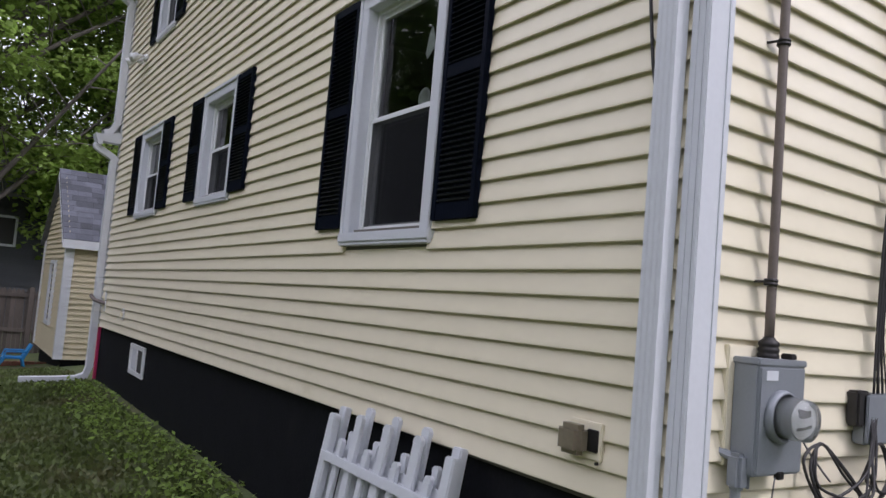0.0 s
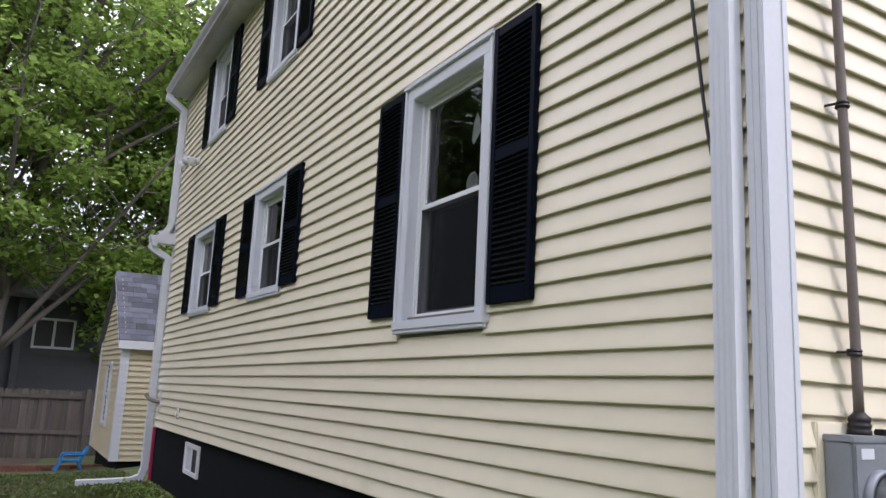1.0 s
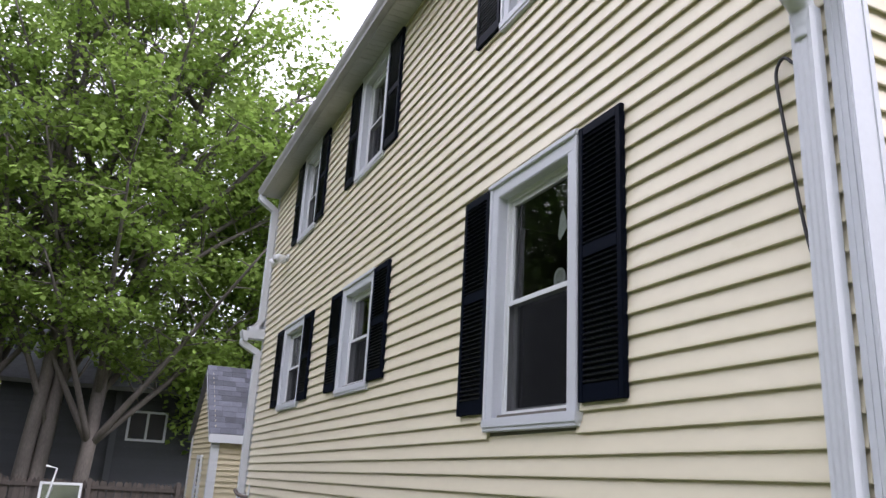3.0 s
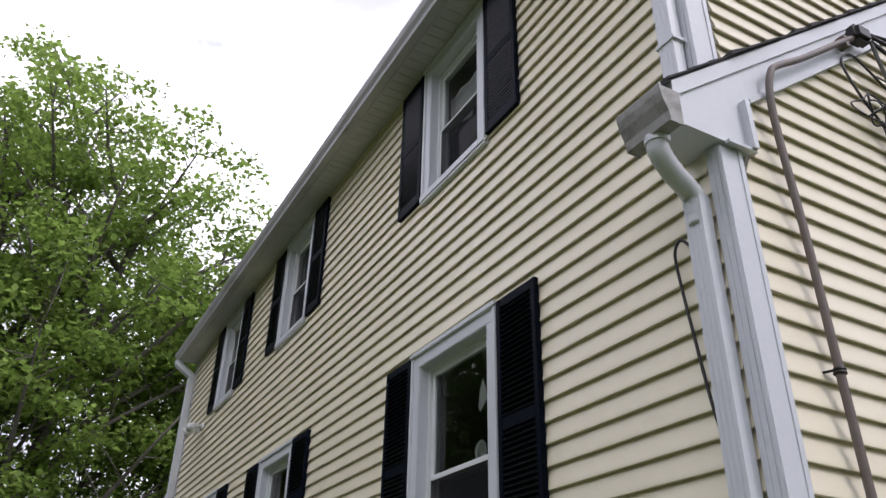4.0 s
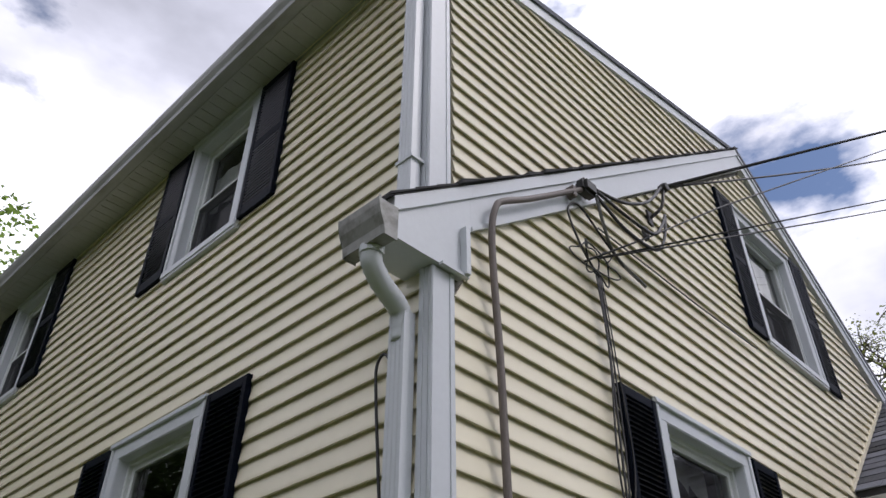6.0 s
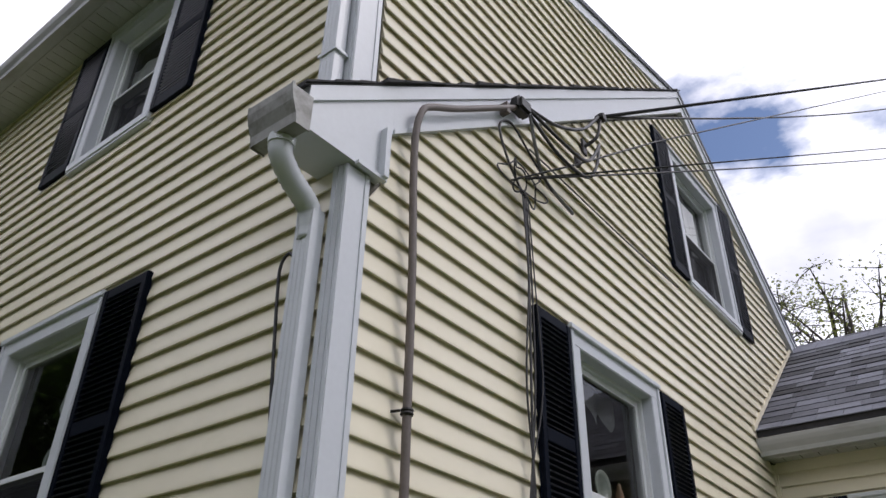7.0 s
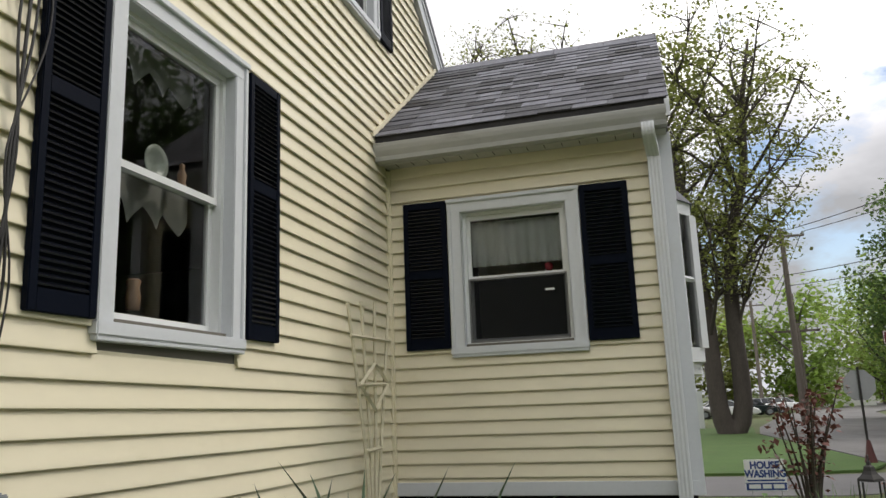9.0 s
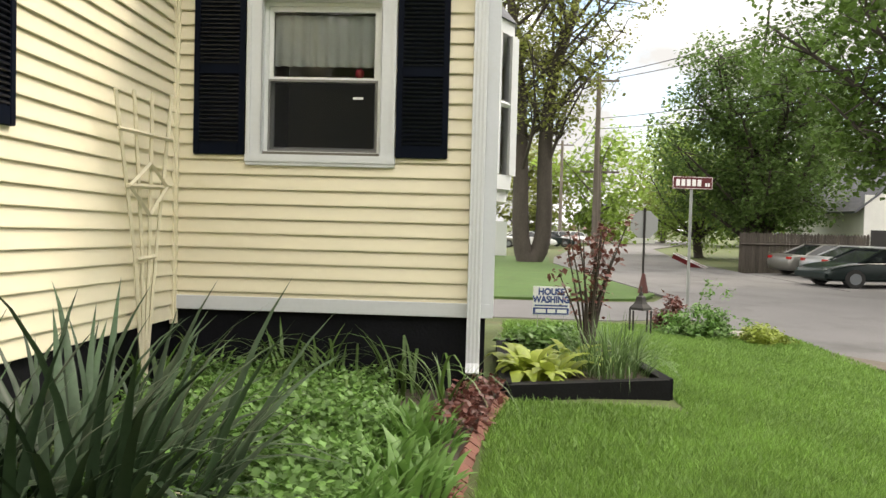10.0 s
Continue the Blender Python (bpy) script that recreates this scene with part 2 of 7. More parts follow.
def part(name, build, mat, parent, label="", m=None, smooth=False, kind=""):
    return obj(name, build.mesh(name, mat, smooth), parent, m, label, kind=kind)


def curve_points(ctrl, steps=6):
    """Catmull-Rom through the control points."""
    c = [Vector(p) for p in ctrl]
    c = [c[0] * 2 - c[1]] + c + [c[-1] * 2 - c[-2]]
    out = []
    for i in range(1, len(c) - 2):
        for s in range(steps):
            t = s / steps
            out.append(0.5 * ((2 * c[i]) + (c[i + 1] - c[i - 1]) * t + (2 * c[i - 1] - 5 * c[i] + 4 * c[i + 1] - c[i + 2]) * t * t
                              + (3 * c[i] - c[i - 1] - 3 * c[i + 1] + c[i + 2]) * t ** 3))
    return out + [c[-2]]


def sag(a, b, drop, n=16):
    a, b = Vector(a), Vector(b)
    return [a.lerp(b, i / n) - Vector((0, 0, drop * 4 * (i / n) * (1 - i / n))) for i in range(n + 1)]


# ---- ground ----
def smooth(a, b, x):
    t = min(1, max(0, (x - a) / (b - a)))
    return t * t * (3 - 2 * t)


def ground_z(x, y):
    """Lawn level: high by the wing, falling to the street, and falling away behind the house."""
    hi = smooth(-1.5, 3.2, x) * (1 - smooth(8.0, 12.5, x)) * (1 - smooth(3.0, 6.2, -y))
    z = -0.47 + 0.40 * hi
    z -= 0.07 * (smooth(11, 13, x) if y < 2 else 0) * (1 - hi)
    z -= 0.07 * smooth(5.5, 7.2, -y) * smooth(2, 8, x)
    if x < 12:
        z -= 0.6 * smooth(9.0, 20.0, y)
    return z


GRASS_SOIL = material("lawn_soil_and_turf", (0.075, 0.098, 0.030), 0.95, vary=0.35, scale=1.3, fine=35, bump=0.8, stain=(0.11, 0.09, 0.045), stain_at=0.60, stain_scale=0.9)
xs = sorted(set([-300, -120, -60, -40, -30, -22, -16] + [round(-12 + 0.5 * i, 2) for i in range(73)] + [27, 30, 36, 45, 60, 90, 150, 300, 600]))
ys = sorted(set([-300, -120, -60, -40, -30, -24, -20] + [round(-16 + 0.5 * i, 2) for i in range(81)] + [27, 30, 36, 45, 60, 90, 150, 300]))
gv = [(x, y, ground_z(x, y)) for y in ys for x in xs]
gf = [(j * len(xs) + i, j * len(xs) + i + 1, (j + 1) * len(xs) + i + 1, (j + 1) * len(xs) + i) for j in range(len(ys) - 1) for i in range(len(xs) - 1)]
ground = obj("ground", mesh_of("ground", gv, gf, GRASS_SOIL, True), label="green lawn sloping gently down to the street", category="ground", kind="structure")

# ---- house: frame sizes ----
EXPO, SID0 = 0.1036, 0.486          # siding course and its lowest edge
WING0 = 0.424                       # underside of the wing's skirt, less its drop
HOUSE_L = 10.48                     # length of the west wall
RIDGE_X, RIDGE_Z, PITCH = 4.2, 6.60, 0.745
HOUSE_W = 2 * RIDGE_X
WING_X, WING_Y, WING_RX, WING_RZ = 4.95, -2.26, 6.6, 4.68
WEST_SOFFIT = 5.46


class Wall:
    """A wall face: origin, direction u along it, outward normal n."""

    def __init__(self, origin, u, n):
        self.o, self.u, self.n = Vector(origin), Vector(u), Vector(n)

    def p(self, u, z, out=0.0):
        return self.o + self.u * u + self.n * out + Vector((0, 0, z))

    def m(self, u, z, out=0.0):
        """Local frame: x along u, y into the wall, z up."""
        q = self.p(u, z, out)
        return Matrix(((self.u.x, -self.n.x, 0, q.x), (self.u.y, -self.n.y, 0, q.y), (0, 0, 1, q.z), (0, 0, 0, 1)))


WEST = Wall((0, 0, 0), (0, -1, 0), (-1, 0, 0))       # u = -y
SOUTH = Wall((0, 0, 0), (1, 0, 0), (0, -1, 0))       # u = x
CHEEK = Wall((0, 0.03, 0), (1, 0, 0), (0, -1, 0))
WING = Wall((WING_X, 0, 0), (0, -1, 0), (-1, 0, 0))  # u = -y
WINGS = Wall((0, WING_Y, 0), (1, 0, 0), (0, -1, 0))


def boards(wall, parent, z0, z1, left, right, holes=(), mat=SIDING, fall=0.0):
    """Lapped siding boards, each an object; left(z), right(z) bound each course, holes are (u0, u1, z0, z1); courses drop by fall for each metre of u."""
    k, z = 0, z0
    cache = {}
    while z < z1 - 0.01:
        h = min(EXPO, z1 - z)
        spans = [(left(z), left(z + h), right(z), right(z + h))]
        for (a, b, c, d) in holes:
            if c < z + h * 0.5 and d > z + h * 0.5:
                nxt = []
                for (lb, lt, rb, rt) in spans:
                    if b <= lb or a >= rb:
                        nxt.append((lb, lt, rb, rt))
                        continue
                    if a > lb:
                        nxt.append((lb, lt, a, a))
                    if b < rb:
                        nxt.append((b, b, rb, rt))
                spans = nxt
        for (lb, lt, rb, rt) in spans:
            if rb - lb < 0.03 or rt - lt < -0.02:
                continue
            key = tuple(round(q, 4) for q in (lt - lb, rb - lb, rt - lb, h))
            if key not in cache:
                prof = [(0.0, 0.015), (-0.0175, 0.015), (-0.0180, 0.0), (-0.0225, 0.0), (-0.0248, 0.003), (-0.0245, 0.010), (-0.0230, 0.019), (-0.0040, h + 0.001), (-0.0030, h + 0.018), (0.0, h + 0.018)]
                vv = []
                for e0, e1 in ((0.0, lt - lb), (rb - lb, rt - lb)):
                    vv += [(e0 + (e1 - e0) * min(1, pz / h), py, pz) for py, pz in prof]
                n = len(prof)
                ff = [tuple(range(n)), tuple(range(2 * n - 1, n - 1, -1))] + [(i, n + i, n + (i + 1) % n, (i + 1) % n) for i in range(n)]
                cache[key] = mesh_of("siding_board", vv, ff, mat)
            obj("siding_board", cache[key], parent, wall.m(lb, z - fall * lb) @ Matrix.Rotation(fall, 4, "Y"))
        z += EXPO
        k += 1


def wall_slab(name, wall, outline, holes, thick, mat, label, inward=0.0):
    """A wall with thickness and real openings: pieces of the outline round the holes joined in one mesh. outline: u0, u1, z0, top(u)."""
    u0, u1, z0, tops = outline
    us = sorted(set([u0, u1] + [h[0] for h in holes] + [h[1] for h in holes] + [t[0] for t in tops]))
    us = [u for u in us if u0 <= u <= u1]

    def top(u):
        for (a, za), (b, zb) in zip(tops, tops[1:]):
            if a <= u <= b:
                return za + (zb - za) * (u - a) / (b - a)
        return tops[-1][1]

    bld = Build()
    for a, b in zip(us, us[1:]):
        mid = (a + b) / 2
        cuts = sorted([(h[2], h[3]) for h in holes if h[0] <= mid <= h[1]])
        lo = z0
        spans = []
        for c, d in cuts:
            spans.append((lo, lo, c, c))
            lo = d
        spans.append((lo, lo, top(a), top(b)))
        for (za, zb, ta, tb) in spans:
            q = [wall.p(a, za, -inward), wall.p(b, zb, -inward), wall.p(b, tb, -inward), wall.p(a, ta, -inward)]
            bld.prism(q, (0, 0, 0), -wall.n * thick)
    return obj(name, bld.mesh(name, mat), label=label, category="wall", kind="structure")


# ---- windows: name, wall, u of the casing, z of sill and head ----
WINDOWS = {
    "window_1": (WEST, -2.63, -1.61, 1.44, 3.025), "window_2": (WEST, -5.98, -4.98, 1.885, 3.01), "window_3": (WEST, -8.73, -7.63, 1.885, 3.01),
    "window_4": (WEST, -2.58, -1.69, 4.17, 5.445), "window_5": (WEST, -5.95, -5.05, 4.17, 5.445), "window_6": (WEST, -8.57, -7.67, 4.17, 5.445),
    "window_7": (SOUTH, 1.62, 2.69, 1.44, 3.03), "window_8": (SOUTH, 3.64, 4.77, 4.165, 5.56), "window_9": (WING, 0.525, 1.57, 1.50, 2.755),
}
CAS = 0.105


def holes_of(wall, pad=0.0):
    return [(u0 + CAS - 0.02 - pad, u1 - CAS + 0.02 + pad, z0 + 0.10 - pad, z1 - CAS + 0.02 + pad) for w, u0, u1, z0, z1 in WINDOWS.values() if w is wall]


def board_holes(wall):
    return [(u0 + 0.03, u1 - 0.03, z0 + 0.03, z1 - 0.03) for w, u0, u1, z0, z1 in WINDOWS.values() if w is wall]


def rake_z(x):
    """Top of the main roof over x."""
    return RIDGE_Z - PITCH * abs(x - RIDGE_X)


def dormer_z(x):
    return 5.60 + 0.25 * x


def wing_z(x):
    return WING_RZ - 0.72 * abs(x - WING_RX)


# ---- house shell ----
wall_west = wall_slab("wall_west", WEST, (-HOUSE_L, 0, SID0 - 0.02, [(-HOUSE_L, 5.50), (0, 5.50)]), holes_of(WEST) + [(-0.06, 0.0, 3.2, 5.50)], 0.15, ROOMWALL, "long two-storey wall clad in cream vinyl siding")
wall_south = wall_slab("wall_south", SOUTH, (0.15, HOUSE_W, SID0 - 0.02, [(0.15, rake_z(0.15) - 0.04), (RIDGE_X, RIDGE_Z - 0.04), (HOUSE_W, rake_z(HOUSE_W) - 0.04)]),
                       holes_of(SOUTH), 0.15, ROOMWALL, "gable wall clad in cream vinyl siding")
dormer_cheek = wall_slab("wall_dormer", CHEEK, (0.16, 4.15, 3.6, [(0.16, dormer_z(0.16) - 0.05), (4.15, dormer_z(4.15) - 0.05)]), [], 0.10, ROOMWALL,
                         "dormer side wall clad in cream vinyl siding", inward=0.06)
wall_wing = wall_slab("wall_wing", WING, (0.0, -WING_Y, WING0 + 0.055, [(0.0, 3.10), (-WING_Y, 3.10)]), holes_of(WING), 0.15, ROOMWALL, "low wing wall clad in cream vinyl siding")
wall_wing_front = wall_slab("wall_wing_front", WINGS, (WING_X + 0.15, 8.25, WING0 + 0.055, [(WING_X + 0.15, wing_z(WING_X + 0.15) - 0.05), (WING_RX, WING_RZ - 0.05), (8.25, wing_z(8.25) - 0.05)]),
                            [(5.75, 7.45, 1.5, 2.75)], 0.15, SIDING, "front gable of the wing clad in cream siding")
obj("wall_wing_east", Build().box(8.10, WING_Y + 0.15, SID0, 8.25, 0, 3.2).mesh("wall_wing_east", SIDING), label="plain cream rear side of the wing", category="wall", kind="structure")
obj("wall_east", Build().box(HOUSE_W - 0.15, 0.15, SID0, HOUSE_W, HOUSE_L - 0.15, 3.45).mesh("wall_east", SIDING), label="plain cream far side wall of the house", category="wall", kind="structure")
north = Build().prism([(0.15, 0, SID0), (HOUSE_W, 0, SID0), (HOUSE_W, 0, rake_z(HOUSE_W) - 0.04), (RIDGE_X, 0, RIDGE_Z - 0.04), (0.15, 0, 5.5)], (0, HOUSE_L - 0.15, 0), (0, HOUSE_L, 0))
obj("wall_north", north.mesh("wall_north", SIDING), label="plain cream far gable wall", category="wall", kind="structure")
obj("foundation", Build().box(0.03, 0.03, -1.5, HOUSE_W - 0.03, HOUSE_L - 0.03, SID0 + 0.0).mesh("foundation", FOUND),
    label="black painted concrete foundation under the siding", category="foundation", kind="structure")
obj("foundation_wing", Build().box(WING_X + 0.03, WING_Y + 0.03, -1.2, 8.2, 0.028, WING0 + 0.054).mesh("foundation_wing", FOUND),
    label="black painted foundation under the wing", category="foundation", kind="structure")
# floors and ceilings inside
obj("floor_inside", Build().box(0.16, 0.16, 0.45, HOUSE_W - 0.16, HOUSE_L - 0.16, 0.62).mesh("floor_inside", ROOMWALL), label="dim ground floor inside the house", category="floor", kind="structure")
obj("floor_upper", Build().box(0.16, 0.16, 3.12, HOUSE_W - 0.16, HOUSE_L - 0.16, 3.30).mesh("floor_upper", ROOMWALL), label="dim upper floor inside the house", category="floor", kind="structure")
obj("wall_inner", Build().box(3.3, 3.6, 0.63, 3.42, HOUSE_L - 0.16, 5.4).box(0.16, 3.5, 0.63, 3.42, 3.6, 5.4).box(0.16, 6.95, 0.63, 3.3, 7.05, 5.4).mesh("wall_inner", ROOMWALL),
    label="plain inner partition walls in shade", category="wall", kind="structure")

ROOFEDGE = material("dark_roof_edge", (0.035, 0.034, 0.036), 0.9, vary=0.3, scale=8)
# dormer roof: one slab over the upper storey
dr = Build().prism([(-0.26, 0, dormer_z(-0.26)), (RIDGE_X, 0, dormer_z(RIDGE_X)), (RIDGE_X, 0, dormer_z(RIDGE_X) - 0.05), (-0.26, 0, dormer_z(-0.26) - 0.05)], (0, -0.02, 0), (0, HOUSE_L + 0.1, 0))
obj("roof_dormer", dr.mesh("roof_dormer", SHINGLE_FAR), label="low shingled dormer roof", category="roof", kind="structure")
mr = Build().prism([(RIDGE_X, 0, RIDGE_Z + 0.035), (HOUSE_W + 0.25, 0, rake_z(HOUSE_W + 0.25) + 0.035), (HOUSE_W + 0.25, 0, rake_z(HOUSE_W + 0.25) - 0.03), (RIDGE_X, 0, RIDGE_Z - 0.03)], (0, -0.06, 0), (0, HOUSE_L + 0.06, 0))
obj("roof_main", mr.mesh("roof_main", SHINGLE_FAR), label="dark shingled main roof slope", category="roof", kind="structure")
for tag, ya, yb in (("roof_strip_south", -0.055, 0.03), ("roof_strip_north", HOUSE_L - 0.1, HOUSE_L + 0.055)):
    st = Build().prism([(-0.30, 0, rake_z(-0.30)), (RIDGE_X, 0, RIDGE_Z), (RIDGE_X, 0, RIDGE_Z - 0.008), (-0.30, 0, rake_z(-0.30) - 0.008)], (0, ya, 0), (0, yb, 0))
    strip = obj(tag, st.mesh(tag, ROOFEDGE), label="narrow shingled roof strip along the gable", category="roof", kind="structure")
    if tag.endswith("south"):
        rnd = random.Random(4)
        for i in range(34):
            x = -0.30 + i * 0.135
            w = 0.145
            o = rnd.uniform(0.002, 0.026)
            lift = rnd.uniform(0.014, 0.03)
            tab = Build().prism([(0, 0, 0.003), (w, 0, 0.003 + w * PITCH), (w, 0, 0.010 + w * PITCH), (0, 0, lift)], (0, ya - o, 0), (0, yb, 0))
            part("shingle", tab, ROOFEDGE, strip, m=pose(x, 0, rake_z(x)))

# ---- trim of the gable: rake boards, cornice returns, corner boards ----
rb = Build()
for a, b in ((0.20, RIDGE_X), (RIDGE_X, 6.72)):
    q = [(a, 0, rake_z(a) - 0.005), (b, 0, rake_z(b) - 0.005), (b, 0, rake_z(b) - 0.275), (a, 0, rake_z(a) - 0.275)]
    rb.prism(q, (0, -0.040, 0), (0, 0.0, 0))
    q = [(a, 0, rake_z(a) + 0.0), (b, 0, rake_z(b) + 0.0), (b, 0, rake_z(b) - 0.085), (a, 0, rake_z(a) - 0.085)]
    rb.prism(q, (0, -0.053, 0), (0, -0.038, 0))
    q = [(a, 0, rake_z(a) - 0.25), (b, 0, rake_z(b) - 0.25), (b, 0, rake_z(b) - 0.275), (a, 0, rake_z(a) - 0.275)]
    rb.prism(q, (0, -0.050, 0), (0, -0.038, 0))
rake = obj("trim_rake", rb.mesh("trim_rake", WHITE), label="white metal-clad rake board on the gable", category="trim", kind="structure")
for k, yy in enumerate((0, HOUSE_L)):
    s = 1 if k == 0 else -1
    ret = Build()
    out = [(-0.27, 0, 3.075), (0.155, 0, 3.075), (0.155, 0, 3.31), (0.1995, 0, rake_z(0.1995) - 0.275), (0.1995, 0, rake_z(0.1995)), (-0.27, 0, rake_z(-0.27))]
    ret.prism(out, (0, yy - s * 0.040, 0), (0, yy + s * 0.0, 0))
    ret.prism([(-0.27, 0, 3.075), (-0.001, 0, 3.075), (-0.001, 0, 3.24), (-0.27, 0, 3.20)], (0, yy, 0), (0, yy + s * 0.16, 0))
    ret.prism([(-0.27, 0, rake_z(-0.27)), (0.1995, 0, rake_z(0.1995)), (0.1995, 0, rake_z(0.1995) - 0.085), (-0.27, 0, rake_z(-0.27) - 0.085)], (0, yy - s * 0.053, 0), (0, yy - s * 0.038, 0))
    ret.box(0.128, yy - s * 0.075, 3.075, 0.155, yy - s * 0.038, 3.32)
    ret.box(0.0, yy - s * 0.06, 3.065, 0.160, yy - s * 0.038, 3.08)
    r_ob = obj("trim_cornice_return", ret.mesh("trim_cornice_return", WHITE), label="boxed white cornice return at the eave", category="trim", kind="structure")
# dormer rake and upper corner
ur = Build()
q = [(-0.24, 0, dormer_z(-0.24) - 0.002), (RIDGE_X, 0, dormer_z(RIDGE_X) - 0.002), (RIDGE_X, 0, dormer_z(RIDGE_X) - 0.15), (-0.24, 0, dormer_z(-0.24) - 0.15)]
ur.prism(q, (0, -0.004, 0), (0, 0.03, 0))
q = [(-0.24, 0, dormer_z(-0.24) - 0.002), (RIDGE_X, 0, dormer_z(RIDGE_X) - 0.002), (RIDGE_X, 0, dormer_z(RIDGE_X) - 0.05), (-0.24, 0, dormer_z(-0.24) - 0.05)]
ur.prism(q, (0, -0.016, 0), (0, -0.003, 0))
obj("trim_dormer_rake", ur.mesh("trim_dormer_rake", WHITE), label="white rake board on the dormer", category="trim", kind="structure")


def corner_board(name, x0, y0, z0, z1, sx, sy, w, label, wy=None):
    """An L-shaped corner post with a fluted bead near each free edge."""
    b = Build()
    wy = wy or w
    t = 0.022
    b.bevel_box(x0 - sx * t, y0 - sy * t, z0, x0 + sx * w, y0 + sy * 0.0, z1, 0.004)
    b.box(x0 - sx * t, y0, z0, x0, y0 + sy * wy, z1)
    b.box(x0 + sx * (w - 0.028), y0 - sy * (t + 0.005), z0, x0 + sx * (w - 0.004), y0 - sy * (t - 0.002), z1)
    b.box(x0 - sx * (t + 0.005), y0 + sy * (wy - 0.028), z0, x0 - sx * (t - 0.002), y0 + sy * (wy - 0.004), z1)
    return obj(name, b.mesh(name, WHITE), label=label, category="trim", kind="structure")


corner_board("trim_corner_south", 0, 0, SID0 - 0.02, 3.07, 1, 1, 0.105, "white corner post between the siding faces", 0.052)
corner_board("trim_corner_upper", 0, 0.03, 3.33, 5.455, 1, 1, 0.12, "white upper corner post under the eave")
corner_board("trim_corner_north", 0, HOUSE_L, SID0 - 0.06, 5.45, 1, -1, 0.10, "white corner post at the far end")
corner_board("trim_corner_wing", WING_X, WING_Y, WING0 + 0.052, 3.1, 1, 1, 0.115, "white corner post of the wing")
obj("trim_inner_corner", Build().box(WING_X - 0.035, -0.045, SID0 - 0.115, WING_X - 0.001, -0.005, 3.06).box(WING_X - 0.05, -0.03, SID0 - 0.115, WING_X - 0.03, -0.005, 3.06).mesh("trim_inner_corner", SIDING),
    label="cream inside corner post", category="trim", kind="structure")
obj("trim_wing_base", Build().bevel_box(WING_X - 0.03, WING_Y, WING0 + 0.052, WING_X + 0.02, -0.005, WING0 + 0.150, 0.004).mesh("trim_wing_base", WHITE),
    label="white skirt board under the wing siding", category="trim", kind="structure")

# siding
left0 = lambda z: -HOUSE_L + 0.10
boards(WEST, wall_west, SID0 + 0.006, WEST_SOFFIT + 0.09, left0, lambda z: -0.052 if z < 3.12 else -0.149, board_holes(WEST), fall=-0.010)


def south_right(z):
    r = RIDGE_X + (RIDGE_Z - 0.26 - z) / PITCH
    if z < 3.14:
        return WING_X - 0.035
    return min(r, max(WING_X - 0.035, WING_RX - (WING_RZ - z) / 0.72 - 0.05)) if z < 4.6 else r


def south_left(z):
    if z < 3.07:
        return 0.104
    return max(0.185, RIDGE_X - (RIDGE_Z - 0.26 - z) / PITCH)


boards(SOUTH, wall_south, SID0, RIDGE_Z - 0.3, south_left, south_right, board_holes(SOUTH), fall=0.017)
boards(CHEEK, dormer_cheek, SID0 + 29 * EXPO, 6.5, lambda z: max(0.149, (z - 5.60 + 0.13) / 0.25), lambda z: min(4.15, RIDGE_X - (RIDGE_Z - z) / PITCH + 0.1))
boards(WING, wall_wing, WING0 + 0.181 - EXPO, 3.085, lambda z: 0.04, lambda z: -WING_Y - 0.114, board_holes(WING))

# ---- eave of the long wall ----
sof = Build()
n_pan = int(HOUSE_L / 0.1)
for i in range(n_pan):
    y0 = 0.10 + i * (HOUSE_L - 0.05) / n_pan
    sof.box(-0.23, y0 + 0.003, WEST_SOFFIT, -0.001, y0 + (HOUSE_L - 0.05) / n_pan - 0.003, WEST_SOFFIT + 0.012)
sof.box(-0.23, 0.03, WEST_SOFFIT + 0.006, -0.001, HOUSE_L + 0.05, WEST_SOFFIT + 0.02)
sof.box(-0.245, 0.03, WEST_SOFFIT - 0.01, -0.228, HOUSE_L + 0.08, 5.59)
obj("ceiling_soffit", sof.mesh("ceiling_soffit", SOFFIT_SHADED), label="white ribbed vinyl soffit under the eave", category="soffit", kind="structure")


def gutter_profile(back, front, z0, z1):
    s = front - back
    return [(back, z0), (back + 0.62 * s, z0), (back + 0.68 * s, z0 + 0.25 * (z1 - z0)), (back + 0.88 * s, z0 + 0.55 * (z1 - z0)), (back + 0.97 * s, z0 + 0.78 * (z1 - z0)),
            (back + 1.0 * s, z1 - 0.006), (back + 0.98 * s, z1), (back + 0.9 * s, z1), (back + 0.88 * s, z1 - 0.012), (back, z1 - 0.012)]


def gutter(prof, y0, y1, label, mat=WHITE):
    g = empty("gutter", label=label, category="gutter", group="gutters")
    b = Build().prism([(x, 0, z) for x, z in prof], (0, y0, 0), (0, y1, 0))
    part("channel", b, mat, g)
    cx, cz = sum(p[0] for p in prof) / len(prof), sum(p[1] for p in prof) / len(prof)
    for yy, s in ((y0, -1), (y1, 1)):
        cap = Build().prism([(cx + (x - cx) * 1.05, 0, cz + (z - cz) * 1.06) for x, z in prof], (0, yy - 0.003, 0), (0, yy + 0.003, 0))
        part("end_cap", cap, mat, g)
    return g


